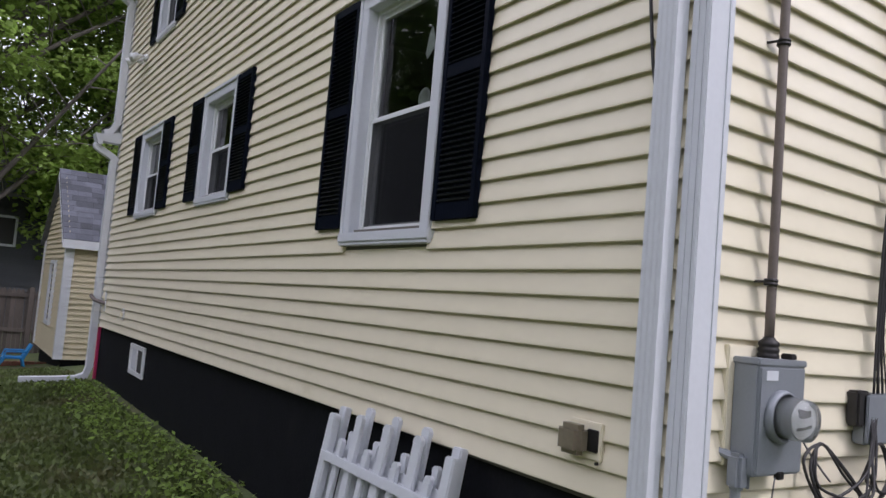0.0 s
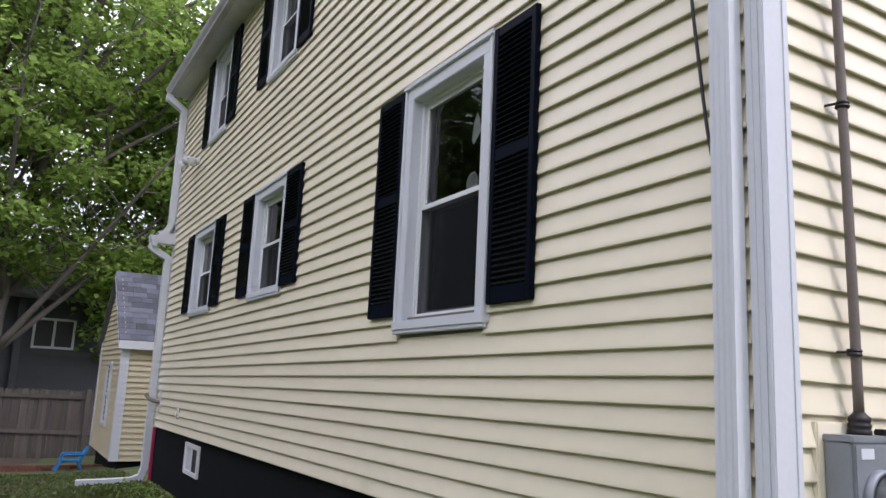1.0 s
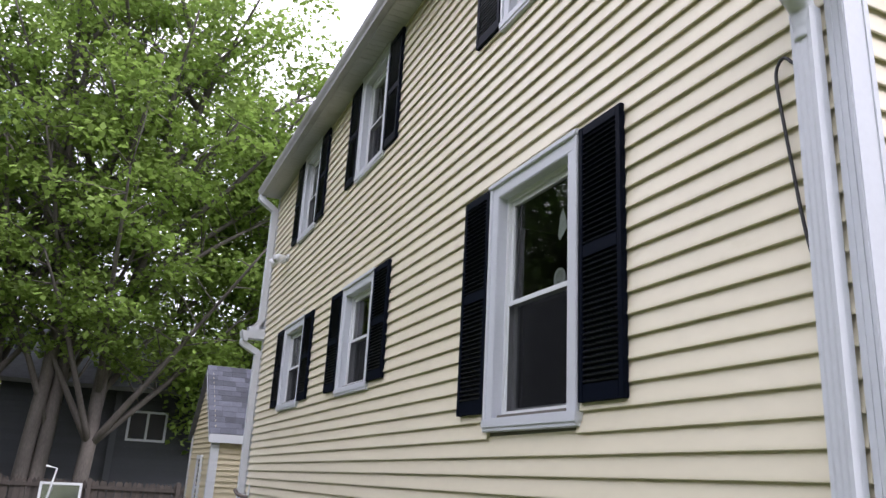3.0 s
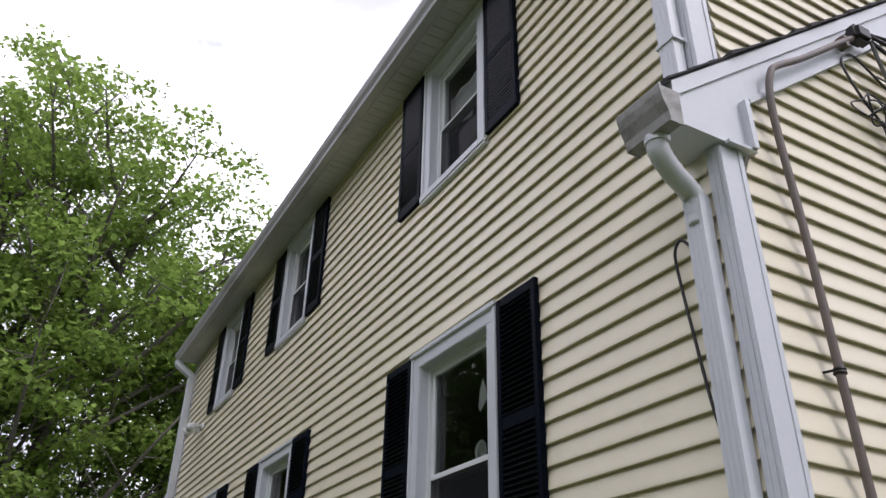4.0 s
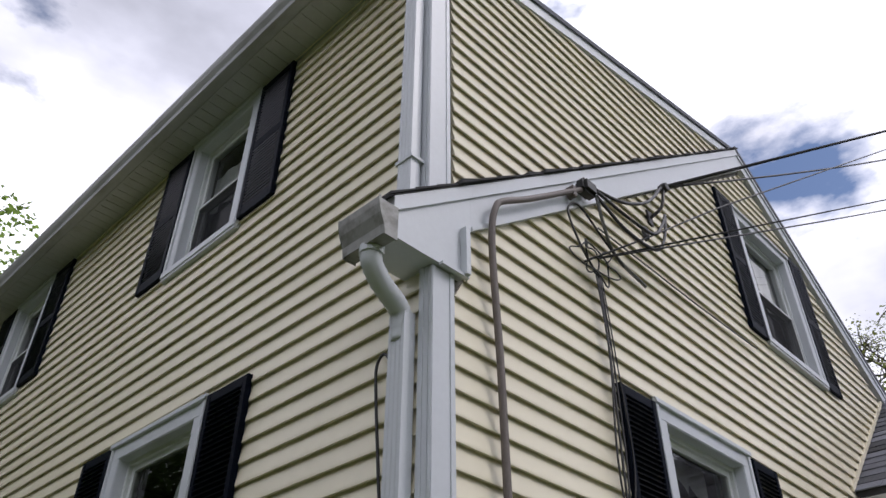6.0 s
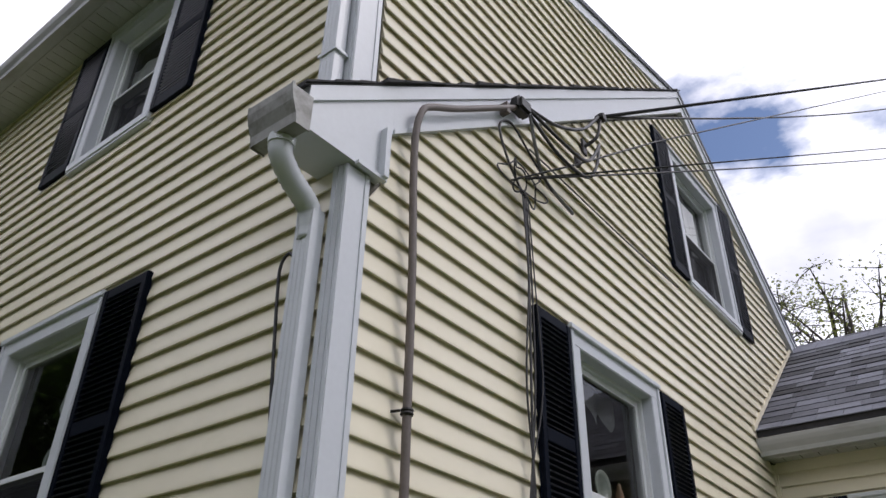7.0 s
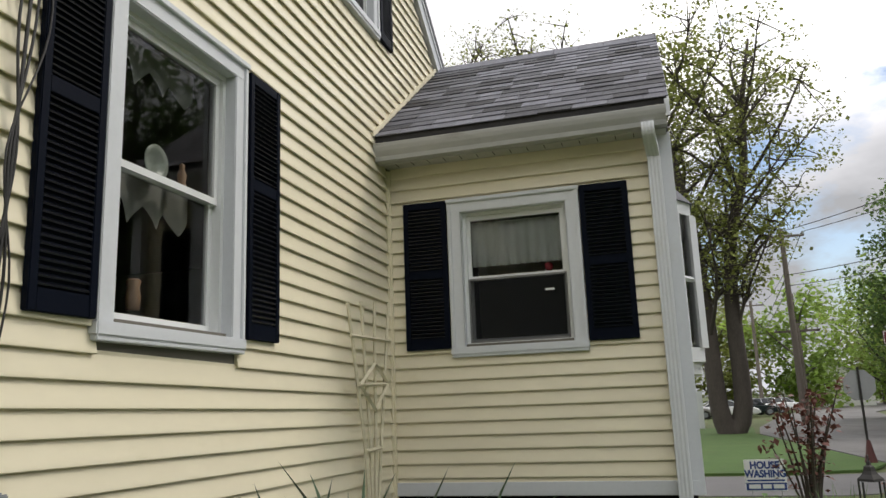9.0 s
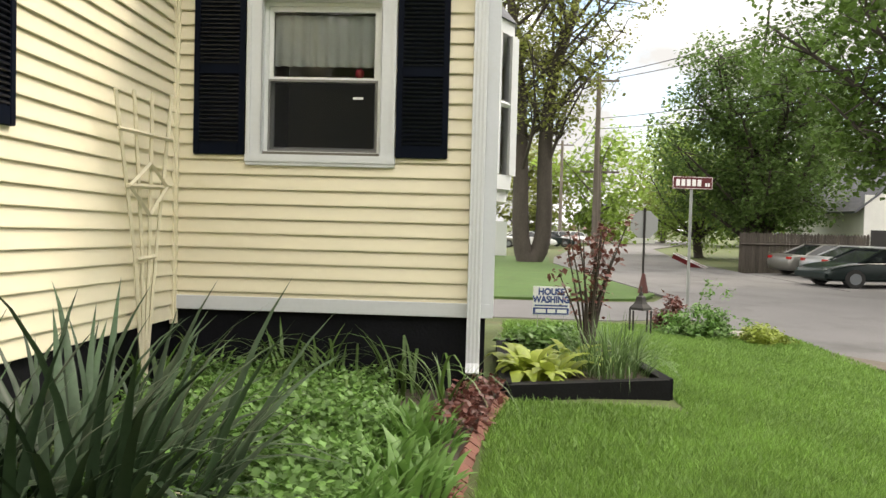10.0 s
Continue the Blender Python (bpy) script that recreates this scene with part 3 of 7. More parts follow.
gutter(gutter_profile(-0.246, -0.365, 5.455, 5.575), 0.02, HOUSE_L + 0.1, "long grey-white gutter along the upper eave", GUTTER)
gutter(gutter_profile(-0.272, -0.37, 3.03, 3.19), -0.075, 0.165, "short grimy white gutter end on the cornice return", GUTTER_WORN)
gutter(gutter_profile(-0.272, -0.37, 3.03, 3.19), HOUSE_L - 0.165, HOUSE_L + 0.075, "short white gutter end at the far corner")
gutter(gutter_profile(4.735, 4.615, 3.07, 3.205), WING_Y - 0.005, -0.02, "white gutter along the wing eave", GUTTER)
obj("ceiling_wing_soffit", Build().box(4.74, WING_Y, 3.082, WING_X, -0.02, 3.10).box(4.737, WING_Y, 3.06, 4.75, -0.02, 3.21).mesh("ceiling_wing_soffit", SOFFIT_SHADED),
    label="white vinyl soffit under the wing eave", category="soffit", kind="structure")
vents = Build()
for i in range(16):
    vents.box(4.76, -0.13 - i * 0.135, 3.0795, 4.90, -0.136 - i * 0.135, 3.0825)
obj("ceiling_soffit_vents", vents.mesh("ceiling_soffit_vents", DARKMETAL), label="dark vent slots in the wing soffit", category="soffit", kind="structure")


def downspout(name_label, path, w=0.062, d=0.045, facing="x"):
    """A ribbed rectangular downspout along the path, with straps."""
    g = empty("downspout", label=name_label, category="downspout", group="downspouts")
    b = Build()
    pts = [Vector(p) for p in path]
    prof = []
    for i in range(8):
        prof.append((-w + 2 * w * i / 7, -d - (0.003 if i % 2 else 0.0)))
    prof += [(w + 0.002, 0), (w, d), (-w, d), (-w - 0.002, 0)]
    n = len(prof)
    k0 = len(b.v)
    for i, p in enumerate(pts):
        dirn = (pts[min(i + 1, len(pts) - 1)] - pts[max(i - 1, 0)]).normalized()
        side = Vector((0, 1, 0)) if facing == "x" else Vector((1, 0, 0))
        side = (side - dirn * side.dot(dirn)).normalized()
        up = side.cross(dirn)
        up = up if (up.x if facing == "x" else up.y) > 0 else -up
        for (a, c) in prof:
            b.v.append(tuple(p + side * a + up * c))
    for i in range(len(pts) - 1):
        for j in range(n):
            j2 = (j + 1) % n
            b.f.append((k0 + i * n + j, k0 + i * n + j2, k0 + (i + 1) * n + j2, k0 + (i + 1) * n + j))
    b.f.append(tuple(range(k0, k0 + n)))
    b.f.append(tuple(range(k0 + (len(pts) - 1) * n, k0 + len(pts) * n)))
    part("pipe", b, WHITE, g)
    return g


def strap(parent, x0, x1, y0, y1, z):
    part("strap", Build().box(x0, y0, z, x1, y1, z + 0.018), WHITE, parent)


def elbow_path(a, b, wall_x, wall_y, n=6):
    return curve_points([a, (a[0], a[1], a[2] - 0.06), ((a[0] + b[0]) / 2, (a[1] + b[1]) / 2, (a[2] + b[2]) / 2), (b[0], b[1], b[2] + 0.06), b], n)


ds1 = downspout("white ribbed downspout beside the corner post", [(-0.060, 0.104, 2.86), (-0.060, 0.104, 2.5), (-0.060, 0.104, -0.30), (-0.09, 0.104, -0.38), (-0.2, 0.104, -0.42)], w=0.042, d=0.029)
epts = curve_points([(-0.285, 0.05, 3.08), (-0.285, 0.052, 3.02), (-0.27, 0.058, 2.975), (-0.20, 0.075, 2.925), (-0.12, 0.092, 2.895), (-0.075, 0.102, 2.865), (-0.062, 0.104, 2.81), (-0.060, 0.104, 2.74)], 6)
part("elbow", Build().tube(epts, [0.043 + (0.003 if k % 2 and 6 < k < 38 else 0) for k in range(len(epts))], 12), WHITE, ds1, "corrugated white elbow", smooth=True)
part("outlet_collar", Build().lathe([(0.05, 0), (0.052, 0.03)], (-0.285, 0.05, 3.01), "z", 14), WHITE, ds1)
ds2 = downspout("white upper downspout ending in the short gutter", elbow_path((-0.30, 0.12, 5.46), (-0.062, 0.095, 5.20), 0, 0) + [(-0.062, 0.095, 4.9), (-0.062, 0.095, 3.36), (-0.10, 0.09, 3.27), (-0.20, 0.08, 3.215)], w=0.042, d=0.029)
strap(ds2, -0.1, 0, 0.04, 0.15, 3.66)
ds3 = downspout("white far upper downspout along the corner", elbow_path((-0.30, HOUSE_L + 0.02, 5.46), (-0.08, HOUSE_L - 0.05, 5.15), 0, 0) + [(-0.08, HOUSE_L - 0.05, 4.9), (-0.08, HOUSE_L - 0.05, 3.40), (-0.16, HOUSE_L - 0.05, 3.25), (-0.25, HOUSE_L - 0.05, 3.21)], w=0.055)
ds4 = downspout("white far downspout with an extension over the grass", elbow_path((-0.31, HOUSE_L - 0.02, 3.06), (-0.08, HOUSE_L - 0.05, 2.80), 0, 0) + [(-0.08, HOUSE_L - 0.05, 2.5), (-0.08, HOUSE_L - 0.05, -0.2), (-0.12, HOUSE_L - 0.04, -0.33), (-0.25, HOUSE_L - 0.02, -0.385), (-0.55, HOUSE_L + 0.02, -0.405), (-0.95, HOUSE_L + 0.1, -0.425)], w=0.055)
ds5 = downspout("white downspout at the wing corner, open at the foot", elbow_path((4.67, -2.13, 3.09), (WING_X - 0.075, -2.15, 2.86), 0, 0) + [(WING_X - 0.075, -2.15, 2.5), (WING_X - 0.075, -2.15, 0.25), (WING_X - 0.085, -2.15, 0.16), (WING_X - 0.14, -2.15, 0.09)], w=0.045)
part("opening", Build().box(WING_X - 0.165, -2.185, 0.075, WING_X - 0.155, -2.115, 0.125), DARKMETAL, ds5)

# ---- wing roof with shingles ----
wr = Build().prism([(4.66, 0, wing_z(4.66) - 0.01), (WING_RX, 0, WING_RZ - 0.01), (8.5, 0, wing_z(8.5) - 0.01), (8.5, 0, wing_z(8.5) - 0.06), (WING_RX, 0, WING_RZ - 0.06), (4.66, 0, wing_z(4.66) - 0.06)], (0, WING_Y - 0.02, 0), (0, -0.02, 0))
wing_roof = obj("roof_wing", wr.mesh("roof_wing", ROOFEDGE), label="grey shingled roof of the wing", category="roof", kind="structure")
slope = math.atan(0.72)
rnd = random.Random(8)
SHEX = 0.142
n_course = int(math.hypot(WING_RX - 4.64, WING_RZ - wing_z(4.64)) / SHEX)
cache = {}
for c in range(n_course + 1):
    v = -0.16 if c % 2 else -0.02
    y = -0.02
    while y > WING_Y - 0.03:
        w = rnd.choice((0.20, 0.26, 0.32))
        y1 = max(WING_Y - 0.035, y - w)
        key = (round(y - y1, 3), rnd.choice((0.006, 0.010)))
        if key not in cache:
            wd, th = key
            cache[key] = Build().add([(0, 0, 0.004), (0, -wd + 0.004, 0.004), (SHEX + 0.03, -wd + 0.004, 0.0), (SHEX + 0.03, 0, 0.0),
                                      (0, 0, 0.004 + th), (0, -wd + 0.004, 0.004 + th), (SHEX + 0.03, -wd + 0.004, 0.003), (SHEX + 0.03, 0, 0.003)], BOXF).mesh("shingle", SHINGLE)
        m = Matrix.Translation((4.645 + c * SHEX * math.cos(slope), y, wing_z(4.645) - 0.006 + c * SHEX * math.sin(slope))) @ Matrix.Rotation(-slope, 4, "Y")
        obj("shingle", cache[key], wing_roof, m)
        y = y1
caps = Build()
for i in range(9):
    caps.prism([(WING_RX - 0.14, 0, WING_RZ - 0.085), (WING_RX, 0, WING_RZ + 0.022), (WING_RX + 0.14, 0, WING_RZ - 0.085), (WING_RX + 0.14, 0, WING_RZ - 0.098), (WING_RX, 0, WING_RZ + 0.008 + (i % 2) * 0.006), (WING_RX - 0.14, 0, WING_RZ - 0.098)],
               (0, -0.03 - i * 0.25, 0), (0, -0.275 - i * 0.25, 0))
part("ridge_cap", caps, SHINGLE, wing_roof)
wk = Build().prism([(4.63, 0, wing_z(4.63) - 0.02), (WING_RX, 0, WING_RZ - 0.02), (8.5, 0, wing_z(8.5) - 0.02), (8.5, 0, wing_z(8.5) - 0.2), (WING_RX, 0, WING_RZ - 0.2), (4.63, 0, wing_z(4.63) - 0.14)], (0, WING_Y - 0.035, 0), (0, WING_Y - 0.001, 0))
obj("trim_wing_rake", wk.mesh("trim_wing_rake", WHITE), label="white rake board on the wing gable", category="trim", kind="structure")
fl = Build()
q = [(4.60, 0, wing_z(4.60) + 0.02), (WING_RX, 0, WING_RZ + 0.03), (WING_RX, 0, WING_RZ + 0.07), (4.60, 0, wing_z(4.60) + 0.06)]
fl.prism(q, (0, -0.032, 0), (0, -0.005, 0))
obj("trim_roof_flashing", fl.mesh("trim_roof_flashing", SIDING), label="cream flashing strip where the wing roof meets the wall", category="trim", kind="structure")


# ---- windows ----
def make_window(name, wall, u0, u1, z0, z1, label, screen=True):
    w, h = u1 - u0, z1 - z0
    win = empty(name, wall.m((u0 + u1) / 2, z0), label=label, category="window", kind="structure")
    hw = w / 2
    ca = Build()  # casing: flat board with raised outer band
    for s in (-1, 1):
        ca.bevel_box(s * (hw - CAS), -0.034, 0.07, s * hw, 0.02, h, 0.004)
        ca.bevel_box(s * (hw - 0.03), -0.046, 0.07, s * hw, -0.03, h, 0.004)
        ca.box(s * (hw - CAS - 0.003), -0.030, 0.09, s * (hw - CAS + 0.02), 0.07, h - CAS)
    ca.bevel_box(-hw, -0.036, h - CAS, hw, 0.02, h, 0.004)
    ca.bevel_box(-hw - 0.008, -0.055, h - 0.028, hw + 0.008, -0.03, h + 0.004, 0.004)
    ca.box(-hw + CAS, -0.030, h - CAS - 0.003, hw - CAS, 0.07, h - CAS + 0.02)
    part("casing", ca, WHITE, win)
    part("window_sill", Build().bevel_box(-hw - 0.006, -0.052, 0.02, hw + 0.006, 0.06, 0.078, 0.006).bevel_box(-hw, -0.045, 0.0, hw, 0.02, 0.022, 0.004), WHITE, win)
    iw, b0, b1 = hw - CAS - 0.003, 0.0785, h - CAS - 0.003
    fr = Build()
    for s in (-1, 1):
        fr.box(s * iw, 0.03, b0, s * (iw - 0.025), 0.11, b1)
    fr.box(-iw + 0.025, 0.03, b1 - 0.025, iw - 0.025, 0.11, b1).box(-iw + 0.025, 0.03, b0, iw - 0.025, 0.11, b0 + 0.028)
    part("window_frame", fr, VINYL, win)
    mid = (b0 + b1) / 2
    gw = iw - 0.025
    for tag, za, zb, yd in (("upper_sash", mid - 0.015, b1 - 0.025, 0.052), ("lower_sash", b0 + 0.028, mid + 0.02, 0.082)):
        sb = Build()
        st, rl = 0.030, 0.034
        for s in (-1, 1):
            sb.box(s * gw, yd, za, s * (gw - st), yd + 0.028, zb)
        sb.box(-gw + st, yd, zb - rl, gw - st, yd + 0.028, zb).box(-gw + st, yd, za, gw - st, yd + 0.028, za + rl)
        sash = part(tag, sb, VINYL, win)
        pane = obj("pane", Build().add([(-gw + st, yd + 0.014, za + rl), (gw - st, yd + 0.014, za + rl), (gw - st, yd + 0.014, zb - rl), (-gw + st, yd + 0.014, zb - rl)], [(0, 1, 2, 3)]).mesh("pane", GLASS), sash)
        pane.visible_shadow = False
    if screen:
        sc = Build()
        za, zb, yd = b0 + 0.028, mid + 0.0, 0.038
        for s in (-1, 1):
            sc.box(s * gw, yd, za, s * (gw - 0.016), yd + 0.012, zb)
        sc.box(-gw + 0.016, yd, zb - 0.016, gw - 0.016, yd + 0.012, zb).box(-gw + 0.016, yd, za, gw - 0.016, yd + 0.012, za + 0.016)
        scr = part("screen_frame", sc, CABLE_GREY if name == "window_9" else VINYL, win)
        obj("screen_mesh", Build().add([(-gw + 0.016, yd + 0.006, za + 0.016), (gw - 0.016, yd + 0.006, za + 0.016), (gw - 0.016, yd + 0.006, zb - 0.016), (-gw + 0.016, yd + 0.006, zb - 0.016)], [(0, 1, 2, 3)]).mesh("screen_mesh", SCREEN), scr)
    return win


WIN_LABEL = {"window_7": "white double-hung window with valance and ornaments inside", "window_9": "white double-hung window with a lace curtain inside",
             "window_1": "tall white double-hung window with ornaments on its rail"}
for nm, (w_, a_, b_, c_, d_) in WINDOWS.items():
    make_window(nm, w_, a_, b_, c_, d_, WIN_LABEL.get(nm, "white double-hung window with a half insect screen"), nm != "window_7")


# ---- shutters ----
BLACK_SLAT = material("black_louvre_plastic", (0.005, 0.006, 0.011), 0.30, vary=0.2, scale=5, fine=120, spec=0.4)
def make_shutter(m, width, height, label, mid=0.5):
    sh = empty("shutter", m, label, "shutter", "black window shutters")
    t, st, rl = 0.032, 0.042, 0.055
    for s in (-1, 1):
        x0 = s * width / 2
        part("stile", Build().bevel_box(x0, -t, 0, x0 - s * st, 0, height, 0.004), BLACK, sh)
    zm = height * mid
    for za, zb in ((0, rl + 0.03), (zm - rl * 0.6, zm + rl * 0.6), (height - rl, height)):
        part("rail", Build().bevel_box(-width / 2 + st - 0.002, -t + 0.002, za, width / 2 - st + 0.002, 0, zb, 0.003), BLACK, sh)
    part("backing", Build().box(-width / 2 + st - 0.003, -0.013, 0.02, width / 2 - st + 0.003, -0.001, height - 0.02), BLACK, sh)
    slat = Build().add([(-width / 2 + st, -0.029, -0.008), (width / 2 - st, -0.029, -0.008), (width / 2 - st, -0.006, 0.008), (-width / 2 + st, -0.006, 0.008),
                        (-width / 2 + st, -0.031, -0.001), (width / 2 - st, -0.031, -0.001), (width / 2 - st, -0.009, 0.013), (-width / 2 + st, -0.009, 0.013)], BOXF).mesh("slat", BLACK_SLAT)
    step = 0.0285
    for lo, hi in ((rl + 0.03, zm - rl * 0.6), (zm + rl * 0.6, height - rl)):
        n = int((hi - lo - 0.02) / step)
        for i in range(n + 1):
            obj("slat", slat, sh, pose(0, 0, lo + 0.016 + i * (hi - lo - 0.03) / max(1, n)))
    return sh


def shutters(wall, spans, z0, z1, label, mid=0.5):
    first = None
    for u0, u1 in spans:
        m = wall.m((u0 + u1) / 2, z0, 0.018)
        if first is None:
            first = make_shutter(m, abs(u1 - u0), z1 - z0, label, mid)
        else:
            copy_thing(first, m)


LBL = "black louvred plastic shutter beside a white window"
shutters(WEST, [(-3.0, -2.63), (-1.59, -1.22)], 1.55, 3.01, "tall " + LBL, 0.52)
shutters(WEST, [(-6.40, -6.0), (-4.97, -4.58), (-9.15, -8.75), (-7.61, -7.22)], 1.95, 3.0, "short " + LBL)
shutters(WEST, [(-2.955, -2.59), (-1.68, -1.31), (-6.33, -5.96), (-5.04, -4.67), (-8.955, -8.58), (-7.66, -7.29)], 4.225, 5.42, "upper " + LBL)
shutters(SOUTH, [(1.275, 1.61), (2.70, 3.055)], 1.52, 3.00, "tall " + LBL, 0.57)
shutters(SOUTH, [(3.345, 3.63), (4.78, 5.085)], 4.19, 5.585, "gable " + LBL)
shutters(WING, [(0.155, 0.515), (1.58, 1.935)], 1.57, 2.755, "navy-black louvred shutter on the wing wall")


# ---- fittings on the walls ----
def meter_box():
    g = empty("electricity_meter", pose(0.335, 0, 0.66), "grey metal electricity meter with a round glass cover", "meter")
    part("mounting_block", Build().bevel_box(-0.165, -0.030, 0.02, 0.12, -0.0, 0.425, 0.005), SIDING, g, "cream mounting block")
    part("body", Build().bevel_box(-0.135, -0.125, 0.0, 0.135, -0.028, 0.385, 0.006).bevel_box(-0.139, -0.130, 0.365, 0.139, -0.024, 0.388, 0.004), GALV, g)
    part("front_cover", Build().bevel_box(-0.128, -0.131, 0.006, 0.128, -0.122, 0.362, 0.004), GALV, g)
    part("ring", Build().lathe([(0.088, 0.0), (0.090, -0.012), (0.085, -0.026), (0.077, -0.030), (0.077, 0.0)], (-0.012, -0.128, 0.198), "y", 32), GALV, g, "bright metal ring", smooth=True)
    part("meter_base", Build().lathe([(0.070, 0.0), (0.070, -0.030), (0.064, -0.036)], (-0.012, -0.150, 0.198), "y", 28), GALV, g, smooth=True)
    part("glass_cover", Build().lathe([(0.071, 0.0), (0.070, -0.070), (0.066, -0.086), (0.050, -0.092), (0.0, -0.094)], (-0.012, -0.152, 0.198), "y", 28), CLEAR, g, "clear domed cover", smooth=True)
    part("dial_plate", Build().lathe([(0.046, 0.0), (0.046, -0.004)], (-0.012, -0.205, 0.198), "y", 24), VINYL, g, "white dial plate")
    part("display", Build().box(-0.034, -0.2115, 0.206, 0.006, -0.209, 0.228), DARKMETAL, g)
    part("display", Build().box(-0.036, -0.2115, 0.172, 0.012, -0.209, 0.180), CABLE_GREY, g)
    part("label_plate", Build().box(-0.10, -0.1335, 0.318, -0.035, -0.131, 0.350), WHITE, g, "small pale label")
    part("latch", Build().bevel_box(-0.012, -0.140, -0.012, 0.018, -0.118, 0.014, 0.003), DARKMETAL, g)
    part("lock", Build().bevel_box(0.085, -0.10, 0.386, 0.125, -0.06, 0.408, 0.004), DARKMETAL, g)
    return g


meter_box()
mast = empty("service_conduit", label="grey-brown service conduit strapped up the gable wall", category="conduit")
part("hub", Build().lathe([(0.036, 0), (0.036, 0.016), (0.032, 0.020), (0.036, 0.026), (0.036, 0.036), (0.031, 0.040), (0.035, 0.046), (0.034, 0.058), (0.024, 0.066), (0.018, 0.075)], (0.345, -0.062, 1.046), "z", 20), DARKMETAL, mast, "dark threaded hub", smooth=True)
cpath = [(0.345, -0.062, 1.11), (0.343, -0.062, 1.6), (0.340, -0.060, 2.2), (0.335, -0.060, 2.75), (0.315, -0.062, 3.2), (0.305, -0.075, 3.42)]
part("pipe", Build().tube(curve_points(cpath + [(0.325, -0.09, 3.54), (0.38, -0.092, 3.60), (0.55, -0.088, 3.715), (0.72, -0.085, 3.84), (0.92, -0.085, 3.99), (1.10, -0.088, 4.12)], 5), 0.0165, 10), CONDUIT, mast, smooth=True)
for z in (2.16, 1.30):
    part("clamp", Build().lathe([(0.022, 0), (0.025, 0.005), (0.022, 0.012), (0.025, 0.018), (0.022, 0.024)], (0.340, -0.060, z), "z", 14).tube([(0.30, -0.02, z + 0.012), (0.31, -0.055, z + 0.012)], 0.005, 6), DARKMETAL, mast, "rusty pipe clamp")
part("clamp", Build().box(1.00, -0.10, 4.02, 1.03, -0.05, 4.09), CONDUIT, mast)
part("weatherhead", Build().bevel_box(1.08, -0.135, 4.10, 1.21, -0.055, 4.20, 0.02), CABLE, mast, "black weatherhead cap")


def wire(points, r, mat, label, steps=6, smooth_path=True):
    b = Build().tube(curve_points(points, steps) if smooth_path else points, r, 6)
    return obj("wire", b.mesh("wire", mat, True), label=label, category="wire", group="service wires")


def far_end(a, b, k=2.0):
    a, b = Vector(a), Vector(b)
    return a + (b - a) * k


drip = [((1.20, -0.13, 4.14), (1.40, -0.20, 4.02), (1.65, -0.20, 4.05), (1.85, -0.17, 4.22), (2.0, -0.15, 4.42)),
        ((1.20, -0.12, 4.12), (1.38, -0.18, 3.93), (1.68, -0.19, 3.95), (1.90, -0.16, 4.18), (2.02, -0.14, 4.44)),
        ((1.21, -0.11, 4.18), (1.45, -0.15, 4.20), (1.80, -0.14, 4.42), (2.10, -0.12, 4.74))]
for d in drip:
    wire(d, 0.011, CABLE, "thick black service wire looping under the rake")
bracket = empty("wire_bracket", pose(2.03, 0, 4.48), "dark iron bracket with a wire clamp on the siding", "bracket")
part("plate", Build().bevel_box(-0.03, -0.035, -0.06, 0.03, -0.018, 0.06, 0.004), DARKMETAL, bracket)
part("arm", Build().tube(curve_points([(0, -0.03, 0), (0.05, -0.10, 0.08), (0.08, -0.12, 0.2), (0.10, -0.12, 0.27)], 4), 0.012, 6), DARKMETAL, bracket)
part("insulator", Build().lathe([(0.0, -0.03), (0.03, -0.03), (0.036, 0.0), (0.03, 0.03), (0.0, 0.03)], (0.11, -0.12, 0.28), "y", 12), DARKMETAL, bracket)
part("connector", Build().lathe([(0.012, -0.05), (0.022, -0.03), (0.022, 0.03), (0.012, 0.05)], (-0.32, -0.13, -0.36), "z", 10), CABLE, bracket)
E0 = (2.14, -0.12, 4.77)
wire([E0, far_end(E0, (9.5, -2.05, 9.78), 2.0)], 0.013, CABLE, "black overhead service cable to the street", smooth_path=False)
wire(sag(E0, far_end(E0, (9.5, -2.0, 9.70), 2.0), 0.45, 20), 0.008, CABLE, "thin black overhead wire slung beside the cable", smooth_path=False)
T0 = (1.15, -0.10, 3.66)
wire([T0, far_end(T0, (9.5, -1.75, 8.55), 2.0)], 0.006, CABLE, "thin black telephone line to the street", smooth_path=False)
wire(sag(T0, far_end(T0, (9.5, -1.72, 8.50), 2.0), 0.12, 20), 0.006, CABLE, "thin black telephone line slung below its neighbour", smooth_path=False)
wire([(1.05, -0.08, 3.60), (1.6, -0.17, 4.0), (2.4, -0.36, 4.60), far_end(T0, (9.5, -1.95, 9.60), 2.0)], 0.006, CABLE, "thin black line from the coil to the street", smooth_path=False)
# coil of slack cable and the bundle down to the boxes
coil = []
for i in range(70):
    a = 2 * math.pi * i / 22
    r = 0.11 + 0.035 * math.sin(i * 0.7)
    coil.append((1.16 + 0.1 * math.sin(i * 0.21) + r * math.cos(a), -0.075 - 0.012 * math.sin(i * 0.9), 3.66 + 0.04 * math.cos(i * 0.3) + r * math.sin(a)))
wire(coil, 0.0045, CABLE, "coiled slack black cable hung on the siding", 2)
wire([(1.20, -0.06, 3.58), (1.04, -0.07, 3.72), (0.98, -0.06, 3.92), (1.10, -0.06, 4.02), (1.30, -0.07, 3.88), (1.50, -0.06, 3.80)], 0.007, CABLE, "loose black cable loop on the siding")
wire([(1.20, -0.12, 4.12), (1.27, -0.10, 3.96), (1.42, -0.06, 3.84), (1.75, -0.045, 3.79)], 0.011, CABLE_GREY, "grey ground wire down from the weatherhead")
